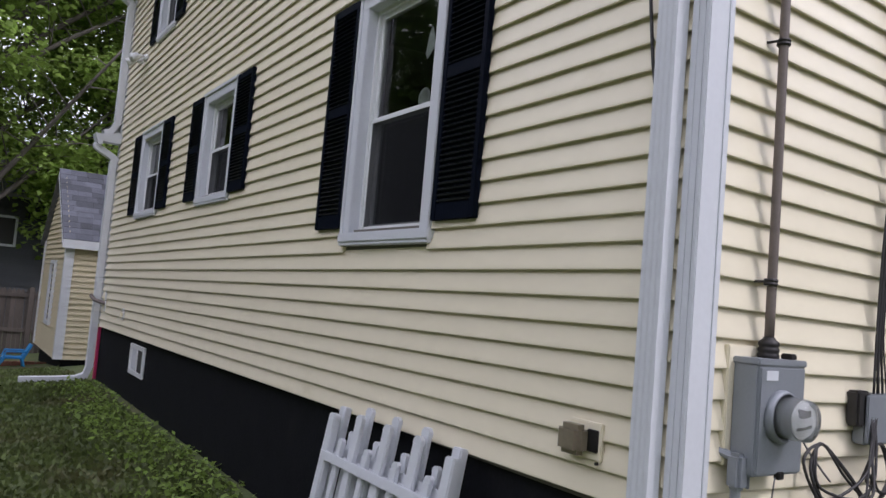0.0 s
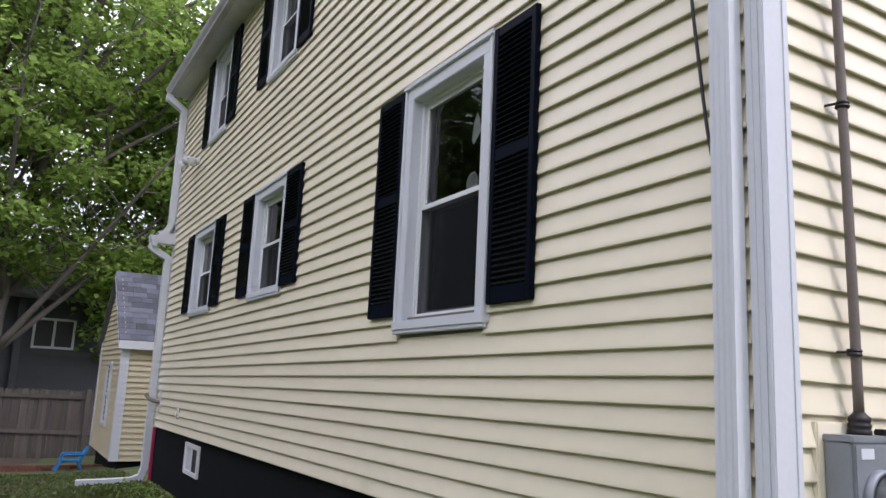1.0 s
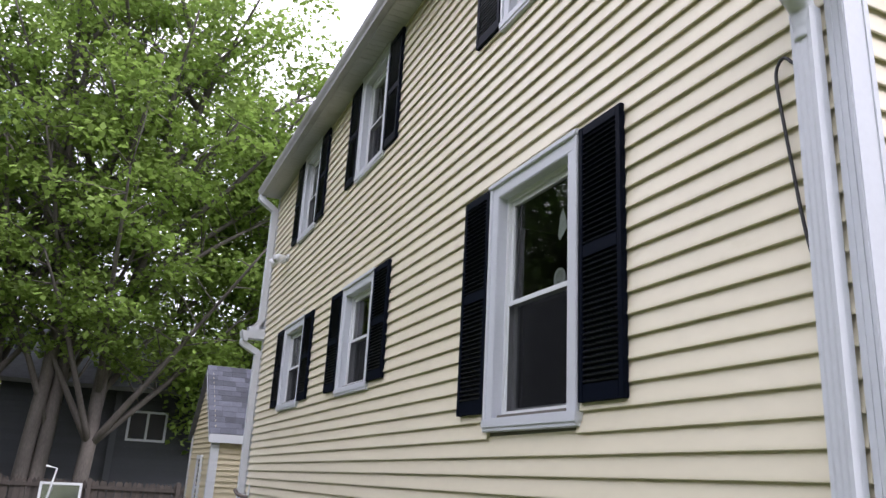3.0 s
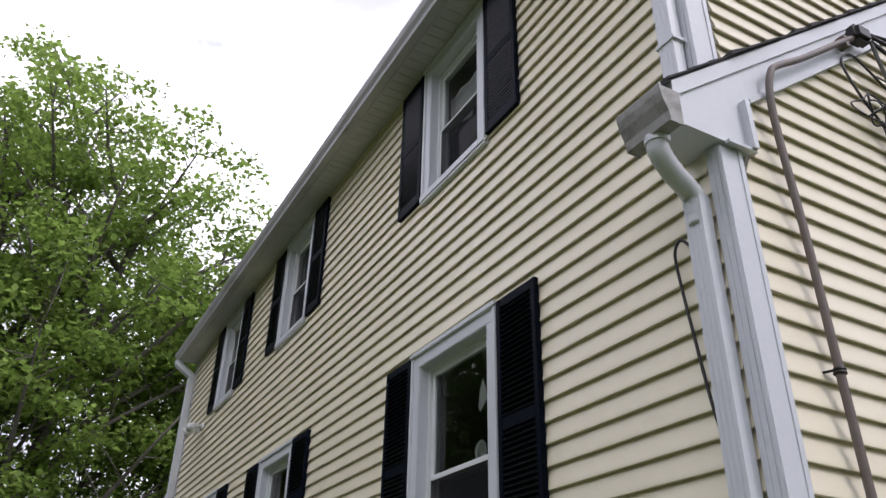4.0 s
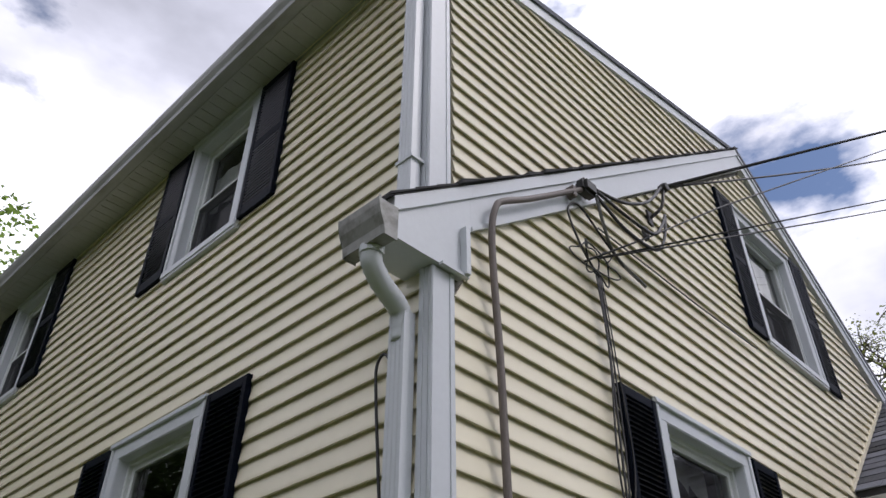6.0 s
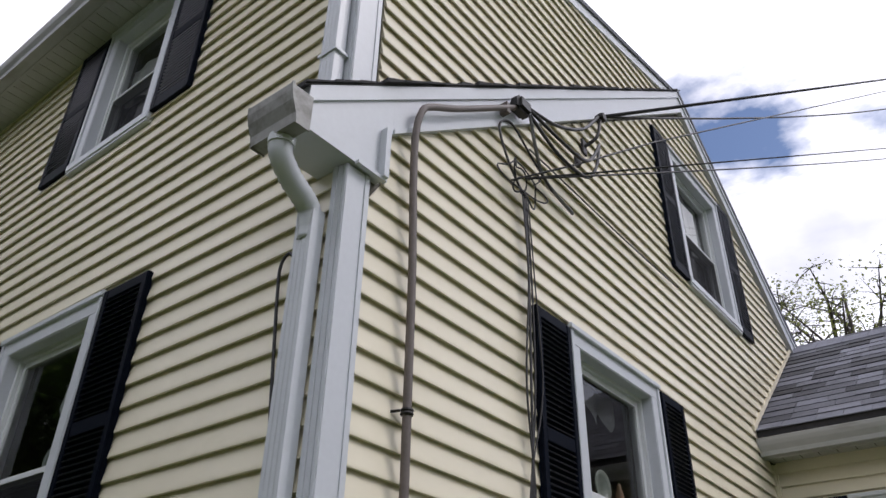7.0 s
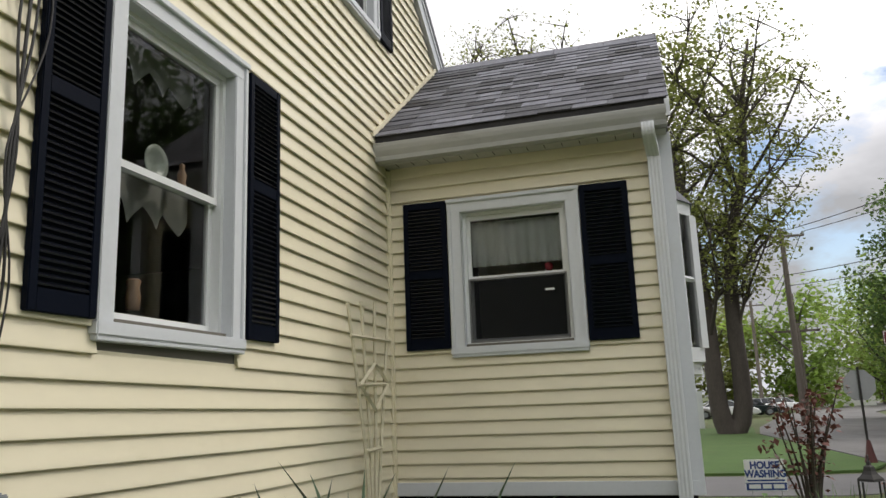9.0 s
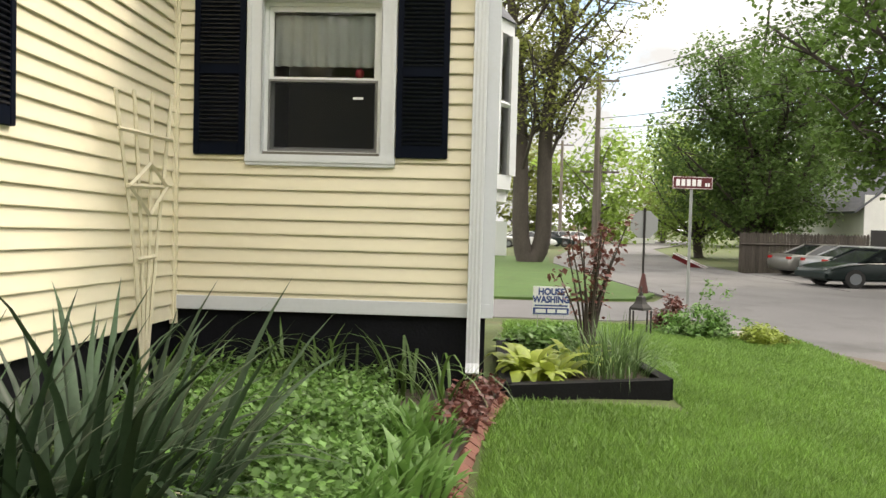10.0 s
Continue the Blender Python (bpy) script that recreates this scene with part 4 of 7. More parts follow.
wire([(1.3, -0.045, 3.98), (1.8, -0.04, 3.985), (2.4, -0.04, 3.98), (3.0, -0.04, 3.99), (3.33, -0.04, 4.0)], 0.006, CABLE_GREY, "thin grey cable pinned along a siding course")
for k, (dx, rr) in enumerate(((0.0, 0.007), (0.018, 0.0055), (-0.016, 0.0055), (0.034, 0.004))):
    wire([(1.20 + dx, -0.058, 3.60), (1.215 + dx, -0.052 - 0.004 * k, 3.1), (1.19 + dx * (1.4 + 0.5 * k), -0.052, 2.55), (1.165 - dx * 0.8, -0.055, 2.05), (1.14 + dx * 1.5, -0.053, 1.6), (1.10 + dx, -0.055, 1.2), (1.08 + dx * 2, -0.07, 0.93)],
         rr, CABLE, "black cable running down the gable wall")
# utility boxes and loose loops beside the meter
ub = empty("cable_box", pose(1.10, 0, 0.73), "grey plastic cable junction box on the wall", "junction box")
part("body", Build().bevel_box(-0.11, -0.075, 0, 0.12, -0.018, 0.20, 0.008), GALV, ub)
part("lid", Build().bevel_box(-0.115, -0.085, 0.005, 0.125, -0.072, 0.195, 0.005), GALV, ub)
ub2 = empty("splice_box", pose(0.985, 0, 0.80), "small black splice box with cables", "junction box")
part("body", Build().bevel_box(-0.045, -0.07, 0, 0.045, -0.018, 0.14, 0.008), CABLE, ub2)
lr = random.Random(11)
for k in range(5):
    q = [lr.uniform(-1, 1) for _ in range(8)]
    wire([(1.02 + 0.012 * k, -0.075, 0.86), (0.98 + 0.03 * q[0], -0.11, 0.70), (0.86 + 0.05 * q[1], -0.12 - 0.01 * k, 0.56 + 0.05 * q[2]), (0.68 + 0.06 * q[3], -0.10, 0.55 + 0.04 * q[4]),
          (0.62 + 0.04 * q[5], -0.07, 0.68 + 0.03 * q[6]), (0.72, -0.06, 0.74), (0.84 + 0.03 * q[7], -0.10, 0.62), (1.0 + 0.03 * q[1], -0.10, 0.50), (1.22, -0.08, 0.36 + 0.07 * k)],
         0.0042 if k % 2 else 0.0058, CABLE, "black cable looping loosely below the meter")
for k in range(3):
    wire([(1.08, -0.07, 0.80 - 0.05 * k), (1.0 - 0.02 * k, -0.10, 0.66 - 0.03 * k), (1.05 + 0.03 * k, -0.11, 0.55), (1.14, -0.09, 0.62 + 0.03 * k), (1.04, -0.10, 0.74), (0.96, -0.08, 0.60)], 0.004, CABLE, "thin black cable coiled by the splice box")
wire([(0.56, -0.03, 0.90), (0.60, -0.05, 0.76), (0.70, -0.06, 0.66), (0.78, -0.06, 0.60)], 0.004, CABLE_GREY, "thin grey wire from the meter")
cb = empty("conduit_body", pose(0.19, 0, 0.58), "grey conduit elbow box below the meter", "conduit box")
part("body", Build().bevel_box(-0.028, -0.10, 0.03, 0.028, -0.045, 0.15, 0.012), GALV, cb)
part("cover", Build().bevel_box(0.026, -0.10, 0.035, 0.034, -0.045, 0.145, 0.003), GALV, cb)
part("pipe", Build().tube([(0, -0.07, 0.04), (0, -0.07, -0.9)], 0.017, 10).tube([(0, -0.06, 0.13), (-0.02, 0.0, 0.15)], 0.016, 8), GALV, cb)
wire([(0.315, -0.13, 0.655), (0.318, -0.11, 0.5), (0.31, -0.07, 0.2)], 0.003, CABLE_GREY, "thin bare ground wire under the meter")

# outlet with bubble cover, cable and hose fittings on the long wall
TAN = material("smoky_tan_plastic", (0.30, 0.26, 0.19), 0.25, transmission=0.45, vary=0.1)
ol = empty("outdoor_outlet", WEST.m(-0.415, 0.62, 0.0), "weatherproof outlet with a smoky tan bubble cover", "outlet")
part("plate", Build().bevel_box(-0.085, -0.034, 0, 0.085, -0.016, 0.135, 0.004), SIDING, ol)
part("socket", Build().bevel_box(0.02, -0.045, 0.03, 0.072, -0.03, 0.11, 0.003), DARKMETAL, ol)
part("bubble_cover", Build().bevel_box(-0.085, -0.105, 0.012, 0.035, -0.034, 0.122, 0.02), TAN, ol, "smoky bubble cover")
part("screw", Build().lathe([(0.006, 0), (0.006, -0.012)], (0.07, -0.03, -0.008), "y", 8), DARKMETAL, ol)
wire([(-0.035, 0.19, 2.70), (-0.035, 0.235, 2.745), (-0.038, 0.27, 2.70), (-0.038, 0.265, 2.58), (-0.038, 0.235, 2.32), (-0.038, 0.20, 2.05), (-0.035, 0.16, 1.86)], 0.0065, CABLE, "black cable end hanging from behind the downspout")
bib = empty("hose_tap", WEST.m(-10.08, 0.62, 0.018), "old brown hose tap on a pale plate", "tap")
part("plate", Build().bevel_box(-0.04, -0.012, 0, 0.04, 0, 0.30, 0.004), VINYL, bib)
part("spout", Build().tube(curve_points([(0, 0, 0.12), (-0.02, -0.06, 0.13), (-0.10, -0.14, 0.16), (-0.16, -0.18, 0.22)], 4), 0.028, 8), CONDUIT, bib)
vb = empty("vent_cover", WEST.m(-8.78, 0.58, 0.018), "small white wall outlet plate", "outlet")
part("plate", Build().bevel_box(-0.05, -0.015, 0, 0.05, 0, 0.15, 0.004), VINYL, vb)
part("socket", Build().bevel_box(-0.025, -0.05, 0.035, 0.02, -0.012, 0.10, 0.006), SIDING, vb)
fl_ = empty("floodlight", WEST.m(-9.16, 4.05, 0.018), "white twin floodlight on the wall", "floodlight")
part("base", Build().lathe([(0.055, 0), (0.055, -0.03), (0.03, -0.05)], (0, 0, 0.06), "y", 14), VINYL, fl_)
for s in (-1, 1):
    part("lamp_head", Build().tube([(s * 0.02, -0.04, 0.06), (s * 0.08, -0.10, 0.05), (s * 0.12, -0.16, 0.02), (s * 0.15, -0.22, -0.02)], [0.016, 0.025, 0.05, 0.062], 12), VINYL, fl_, smooth=True)
part("sensor", Build().bevel_box(-0.03, -0.12, -0.03, 0.03, -0.04, 0.03, 0.01), VINYL, fl_)
bw = empty("window_10", WEST.m(-7.92, -0.02, -0.03), "small white basement window in the black foundation", "window", kind="structure")
part("window_frame", Build().bevel_box(-0.36, -0.03, 0, 0.36, 0.0, 0.05, 0.004).bevel_box(-0.36, -0.03, 0.31, 0.36, 0, 0.36, 0.004).bevel_box(-0.36, -0.03, 0.05, -0.30, 0, 0.31, 0.004).bevel_box(0.30, -0.03, 0.05, 0.36, 0, 0.31, 0.004).bevel_box(-0.02, -0.028, 0.05, 0.02, 0, 0.31, 0.004), VINYL, bw)
part("pane", Build().box(-0.30, -0.012, 0.05, -0.02, -0.006, 0.31), WHITE, bw, "pale frosted pane")
part("pane", Build().box(0.02, -0.012, 0.05, 0.30, -0.006, 0.31), CABLE, bw, "dark pane")


# ---- white picket panels leaning on the foundation ----
def picket_panel(m, label):
    g = empty("picket_panel", m, label, "fence panel", "leaning picket panels")
    n = 9
    for i in range(n):
        x = -0.56 + i * 0.14
        if i in (0, n - 1):
            part("post", Build().bevel_box(x - 0.035, -0.022, 0, x + 0.035, 0.022, 1.00, 0.006), WHITE, g)
            continue
        h = 1.04 if i % 2 == 0 else 0.89
        w = 0.034 if i % 2 == 0 else 0.026
        b = Build().bevel_box(x - w, -0.012, 0.02, x + w, 0.012, h - w, 0.005)
        b.prism([(x - w, 0, h - w - 0.004), (x + w, 0, h - w - 0.004), (x + w * 0.9, 0, h - w * 0.5), (x + w * 0.5, 0, h - w * 0.1), (x, 0, h), (x - w * 0.5, 0, h - w * 0.1), (x - w * 0.9, 0, h - w * 0.5)], (0, -0.012, 0), (0, 0.012, 0))
        part("picket", b, WHITE, g)
    for z in (0.14, 0.75):
        part("rail", Build().bevel_box(-0.58, -0.03, z, 0.58, -0.012, z + 0.05, 0.004).bevel_box(-0.58, 0.012, z, 0.58, 0.03, z + 0.05, 0.004), WHITE, g)
    return g


pk = picket_panel(Matrix.Translation((-0.25, 1.66, -0.47)) @ Matrix.Rotation(radians(90), 4, "Z") @ Matrix.Rotation(radians(9), 4, "X") @ Matrix.Rotation(radians(180), 4, "Z"), "white vinyl picket panel leaning on the foundation")
copy_thing(pk, Matrix.Translation((-0.325, 1.63, -0.50)) @ Matrix.Rotation(radians(90), 4, "Z") @ Matrix.Rotation(radians(9.5), 4, "X") @ Matrix.Rotation(radians(181), 4, "Z"))


# ---- ornaments and curtains behind the panes ----
def plate(wall, u, z, r, label, mat=PORCELAIN):
    g = empty("display_plate", wall.m(u, z, -0.128), label, "plate", "plates in the windows")
    part("dish", Build().lathe([(0.0, 0.0), (r * 0.62, 0.0), (r * 0.7, -0.010), (r, -0.016), (r, -0.012), (r * 0.7, -0.002), (r * 0.6, 0.006), (0.0, 0.006)], (0, 0, r), "y", 24), mat, g, smooth=True)
    return g


def cloth(name, wall, u0, u1, zt, zb, depth, label, category, folds=12, scallop=0.0, peaks=4, mat=LACE):
    b = Build()
    nu, nz = 60, 4
    for j in range(nz + 1):
        for i in range(nu + 1):
            f = i / nu
            lo = zb + scallop * abs(((f * peaks) % 1) - 0.5) * 2
            z = zt + (lo - zt) * j / nz
            p = wall.p(u0 + (u1 - u0) * f, z, -(depth + 0.018 * math.sin(f * folds * 2 * math.pi) * (0.4 + 0.6 * j / nz)))
            b.v.append(tuple(p))
    for j in range(nz):
        for i in range(nu):
            a = j * (nu + 1) + i
            b.f.append((a, a + 1, a + nu + 2, a + nu + 1))
    return obj(name, b.mesh(name, mat, True), label=label, category=category)


plate(WEST, -2.02, 2.235, 0.062, "small round plate on the window rail")
plate(WEST, -1.86, 2.235, 0.062, "small round plate on the window rail")
obj("window_ornament", Build().add([(0, 0, 0.09), (0.035, -0.004, 0.03), (0.05, 0, -0.04), (0.0, -0.006, 0.0), (-0.03, 0, -0.10), (-0.045, -0.004, -0.07), (-0.03, 0, 0.04), (0, 0.008, 0)],
    [(0, 1, 3), (1, 2, 3), (3, 2, 4), (3, 4, 5), (3, 5, 6), (3, 6, 0), (7, 1, 0), (7, 2, 1), (7, 4, 2), (7, 5, 4), (7, 6, 5), (7, 0, 6)]).mesh("window_ornament", PORCELAIN), None,
    WEST.m(-1.93, 2.60, -0.075), "white glass ornament hung in the window", "ornament")
plate(SOUTH, 2.14, 2.235, 0.088, "oval patterned plate on the window rail")
obj("figurine", Build().lathe([(0.025, 0.0), (0.028, 0.02), (0.020, 0.05), (0.024, 0.09), (0.012, 0.12), (0.014, 0.14), (0.0, 0.155)], (0, 0, 0), "z", 12).mesh("figurine", TERRACOTTA, True), None,
    SOUTH.m(2.36, 2.235, -0.13), "small ochre ceramic ornament on the window rail", "ornament")
obj("vase", Build().lathe([(0.03, 0.0), (0.035, 0.06), (0.026, 0.10), (0.034, 0.13), (0.024, 0.14)], (0, 0, 0), "z", 14).mesh("vase", TERRACOTTA, True), None, SOUTH.m(2.06, 1.615, -0.15), "small brown vase on the inner sill", "vase")
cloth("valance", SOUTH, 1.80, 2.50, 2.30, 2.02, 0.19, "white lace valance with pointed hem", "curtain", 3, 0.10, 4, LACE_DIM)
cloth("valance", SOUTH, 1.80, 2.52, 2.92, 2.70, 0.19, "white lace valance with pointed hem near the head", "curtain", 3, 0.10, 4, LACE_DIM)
cloth("curtain", WING, 0.68, 1.42, 2.58, 2.22, 0.125, "gathered white lace curtain in the upper sash", "curtain", 9)
cloth("curtain", WEST, -2.46, -1.80, 5.14, 4.80, 0.135, "white half blind in the upper sash", "curtain", 3)
cloth("curtain", SOUTH, 3.78, 4.64, 5.44, 4.88, 0.135, "white blind drawn in the gable window", "curtain", 3)
obj("sticker", Build().box(-0.035, -0.002, -0.008, 0.035, 0.0, 0.008).mesh("sticker", VINYL), None, WING.m(1.30, 1.985, -0.028), "small white sticker on the insect screen", "sticker")
obj("ornament_red", Build().lathe([(0.02, 0.0), (0.032, 0.02), (0.03, 0.05), (0.012, 0.065)], (0, 0, 0), "z", 12).mesh("ornament_red", material("red_glaze", (0.5, 0.05, 0.07), 0.3), True), None, WING.m(1.29, 2.145, -0.125), "small red ornament on the window rail", "ornament")

# ---- bay window on the wing front ----
bay = empty("window_11", pose(6.6, WING_Y, 1.42), "white angled bay window on the wing front", "window", kind="structure")
BX, BD = 0.80, 0.16
outl = [(-BX, 0), (-BX + 0.30, -BD), (BX - 0.30, -BD), (BX, 0)]
part("base", Build().prism([(x, y, 0) for x, y in outl], (0, 0, 0), (0, 0, 0.12)).prism([(x * 0.9, y * 0.8, 0) for x, y in outl], (0, 0, -0.10), (0, 0, 0)), WHITE, bay)
part("head", Build().prism([(x, y, 0) for x, y in outl], (0, 0, 1.27), (0, 0, 1.38)), WHITE, bay)
rf = Build()
rf.add([(x * 1.05, y * 1.12, 1.38) for x, y in outl] + [(-BX * 0.7, 0, 1.58), (BX * 0.7, 0, 1.58)], [(0, 1, 4), (1, 2, 5, 4), (2, 3, 5), (3, 2, 1, 0), (0, 4, 5, 3)])
part("canopy", rf, SHINGLE_FAR, bay, "small shingled canopy")
for (xa, ya), (xb, yb) in zip(outl, outl[1:]):
    a, b_ = Vector((xa, ya, 0)), Vector((xb, yb, 0))
    d = (b_ - a).normalized()
    for q in (a + d * 0.035, b_ - d * 0.035):
        part("mullion", Build().tube([q + Vector((0, 0, 0.12)), q + Vector((0, 0, 1.27))], 0.04, 4), WHITE, bay)
    part("rail", Build().tube([a.lerp(b_, 0.08) + Vector((0, 0.01, 0.70)), a.lerp(b_, 0.92) + Vector((0, 0.01, 0.70))], 0.025, 4), WHITE, bay)
    pn = part("pane", Build().add([a + Vector((0, 0.012, 0.12)), b_ + Vector((0, 0.012, 0.12)), b_ + Vector((0, 0.012, 1.27)), a + Vector((0, 0.012, 1.27))], [(0, 1, 2, 3)]), GLASS, bay)
    pn.visible_shadow = False


# ---- trellis ----
def trellis():
    CREAM = material("weathered_cream_wood", (0.62, 0.57, 0.42), 0.7, vary=0.12, scale=6, fine=60, bump=0.3)
    g = empty("trellis", pose(4.27, -0.115, 0.0), "fan-shaped cream wooden trellis leaning in the corner", "trellis")

    def lath(a, b, w=0.012, name="lath"):
        part(name, Build().tube([a, b], w, 4, 1.0), CREAM, g)

    part("stake", Build().bevel_box(-0.022, -0.014, -0.25, 0.022, 0.014, 0.35, 0.003), CREAM, g)
    tops = [-0.42, -0.19, 0.06, 0.36]
    for k, tx in enumerate(tops):
        lo = (-0.03 + 0.02 * k, 0.004, 0.15)
        mid = (-0.15 + 0.10 * k, 0.003, 0.90)
        lath(lo, mid)
        lath(mid, (tx, 0.0, 1.84 + 0.03 * k))
    for z, a, b in ((0.86, -0.15, 0.10), (1.62, -0.40, 0.33), (1.30, -0.28, 0.24)):
        lath((a, -0.012, z), (b, -0.012, z + 0.01), 0.014, "crossbar")
    for a, b in (((-0.27, 1.30), (0.0, 1.45)), ((0.0, 1.45), (0.25, 1.32)), ((-0.27, 1.30), (0.0, 1.13)), ((0.0, 1.13), (0.25, 1.32))):
        lath((a[0], -0.02, a[1]), (b[0], -0.02, b[1]), 0.013, "crossbar")
    return g


trellis()


# ---- plant materials ----
LEAF = material("maple_leaf", (0.25, 0.36, 0.08), 0.5, vary=0.25, scale=0.6, fine=5, island=0.35, translucent=0.55, spec=0.3)
LEAF_SPRING = material("young_leaf", (0.24, 0.27, 0.075), 0.6, vary=0.25, scale=0.8, fine=5, island=0.3, translucent=0.4, spec=0.3)
LEAF_DARK = material("dense_leaf", (0.085, 0.15, 0.03), 0.55, vary=0.3, scale=0.5, fine=5, island=0.35, translucent=0.45, spec=0.3)
LEAF_STREET = material("broad_green_leaf", (0.115, 0.19, 0.055), 0.55, vary=0.3, scale=0.5, fine=5, island=0.35, translucent=0.45, spec=0.3)
BARK = material("grey_bark", (0.13, 0.115, 0.10), 0.9, vary=0.35, scale=3, fine=30, bump=1.0, stretch=(1, 1, 0.3))
BARK_DARK = material("dark_bark", (0.06, 0.05, 0.042), 0.9, vary=0.35, scale=3, fine=30, bump=1.0, stretch=(1, 1, 0.3))


def leaf_cloud(name, centres, per, spread, size, mat, seed, parent=None, flat=0.7, droop=0.3):
    """Many small folded leaves scattered round the given centres, as one mesh."""
    rs = np.random.RandomState(seed)
    c = np.repeat(np.array(centres, float), per, axis=0)
    n = len(c)
    off = np.clip(rs.normal(0, 1, (n, 3)), -1.7, 1.7) * np.array([spread, spread, spread * flat])
    p = c + off
    a = rs.uniform(0, 2 * np.pi, n)
    tilt = rs.normal(-droop, 0.5, n)
    d = np.stack([np.cos(a) * np.cos(tilt), np.sin(a) * np.cos(tilt), np.sin(tilt)], 1)
    s = np.cross(d, rs.normal(0, 0.35, (n, 3)) + np.array([0, 0, 1.0]))
    s /= np.linalg.norm(s, axis=1)[:, None] + 1e-9
    L = (size * rs.uniform(0.6, 1.3, n))[:, None]
    w = L * 0.36
    up = np.cross(s, d)
    v = np.stack([p, p + d * L * 0.45 + s * w + up * L * 0.06, p + d * L, p + d * L * 0.45 - s * w + up * L * 0.06], 1).reshape(-1, 3)
    f = np.arange(4 * n).reshape(n, 4)
    tri = np.concatenate([f[:, [0, 1, 2]], f[:, [0, 2, 3]]], 1).reshape(-1, 3)
    me = bpy.data.meshes.new(name)
    me.vertices.add(len(v))
    me.vertices.foreach_set("co", v.ravel())
    me.loops.add(tri.size)
    me.loops.foreach_set("vertex_index", tri.ravel().astype(np.int32))
    me.polygons.add(len(tri))
    me.polygons.foreach_set("loop_start", np.arange(0, tri.size, 3, dtype=np.int32))
    me.polygons.foreach_set("loop_total", np.full(len(tri), 3, dtype=np.int32))
    me.update(calc_edges=True)
    me.materials.append(mat)
    return obj(name, me, parent)


def tree(x, y, height, radius, crown_base, trunk_r, label, seed, clumps=120, per=120, spread=0.6, leaf=0.17, mat=LEAF, bark=BARK, stems=((0, 0),), limbs=16, flat=0.8, low=None, twigs=True, base_z=None, limb_r=0.34):
    """A tapered trunk (or several stems), limbs that fork to leaf clumps, and a crown with gaps."""
    r = random.Random(seed)
    z0 = ground_z(x, y) - 0.1 if base_z is None else base_z
    g = empty("tree", pose(x, y, z0), label, "tree", "garden trees")
    wood = Build()
    tops, joints = [], []
    for (sx, sy) in stems:
        pts = [Vector((0, 0, 0)), Vector((sx * 0.22, sy * 0.22, height * 0.07))]
        for k in range(1, 6):
            f = k / 5
            pts.append(Vector((sx * f + r.uniform(-0.25, 0.25), sy * f + r.uniform(-0.25, 0.25), height * (0.12 + 0.78 * f))))
        path = curve_points(pts, 3)
        n = len(path)
        wood.tube(path, [trunk_r * (1.25 if i == 0 else 1) * (1 - 0.93 * i / n) + 0.01 for i in range(n)], 9)
        joints.append(path)
    centre = Vector((sum(s[0] for s in stems) / len(stems) * 0.6, sum(s[1] for s in stems) / len(stems) * 0.6, crown_base + (height - crown_base) * 0.5))
    half = (height - crown_base) / 2
    ends = []
    for i in range(limbs):
        th = 2 * math.pi * i * 0.618
        f = (i + 0.5) / limbs
        zz = crown_base + (height - crown_base) * (0.12 + 0.80 * f)
        rr = radius * math.sqrt(max(0.05, 1 - ((zz - centre.z) / half) ** 2)) * r.uniform(0.6, 0.95)
        end = Vector((centre.x + math.cos(th) * rr, centre.y + math.sin(th) * rr, zz))
        stem = joints[i % len(joints)]
        start = stem[int(len(stem) * min(0.9, max(0.22, (zz - rr * 0.75) / height)))]
        mid = start.lerp(end, 0.5) + Vector((r.uniform(-0.4, 0.4), r.uniform(-0.4, 0.4), 0.05 * height * r.uniform(-0.2, 0.6)))
        limb = curve_points([start, mid, end], 5)
        m = len(limb)
        wood.tube(limb, [trunk_r * limb_r * (1 - 0.88 * q / m) + 0.007 for q in range(m)], 6)
        ends.append(limb)
    cs = []
    for i in range(clumps):
        limb = ends[i % limbs]
        k = r.randint(int(len(limb) * 0.35), len(limb) - 1)
        st = limb[k]
        dv = Vector((r.gauss(0, 1), r.gauss(0, 1), r.gauss(0.25, 0.7)))
        ce = st + dv.normalized() * radius * r.uniform(0.08, 0.38)
        e = Vector(((ce.x - centre.x) / radius, (ce.y - centre.y) / radius, (ce.z - centre.z) / half))
        if e.length > 1.05:
            ce = centre + (ce - centre) * (1.05 / e.length) * r.uniform(0.9, 1.0)
        if low is not None and ce.z < low:
            ce.z = low + r.uniform(0, 0.5)
        cs.append(ce)
        if twigs:
            wood.tube([st, st.lerp(ce, 0.55) + Vector((r.uniform(-.1, .1), r.uniform(-.1, .1), r.uniform(0, .15))), ce], [trunk_r * 0.07 + 0.006, trunk_r * 0.04 + 0.005, 0.005], 4)
    part("trunk", wood, bark, g, smooth=True)
    leaf_cloud("crown", cs, per, spread, leaf, mat, seed, g, flat)
    return g


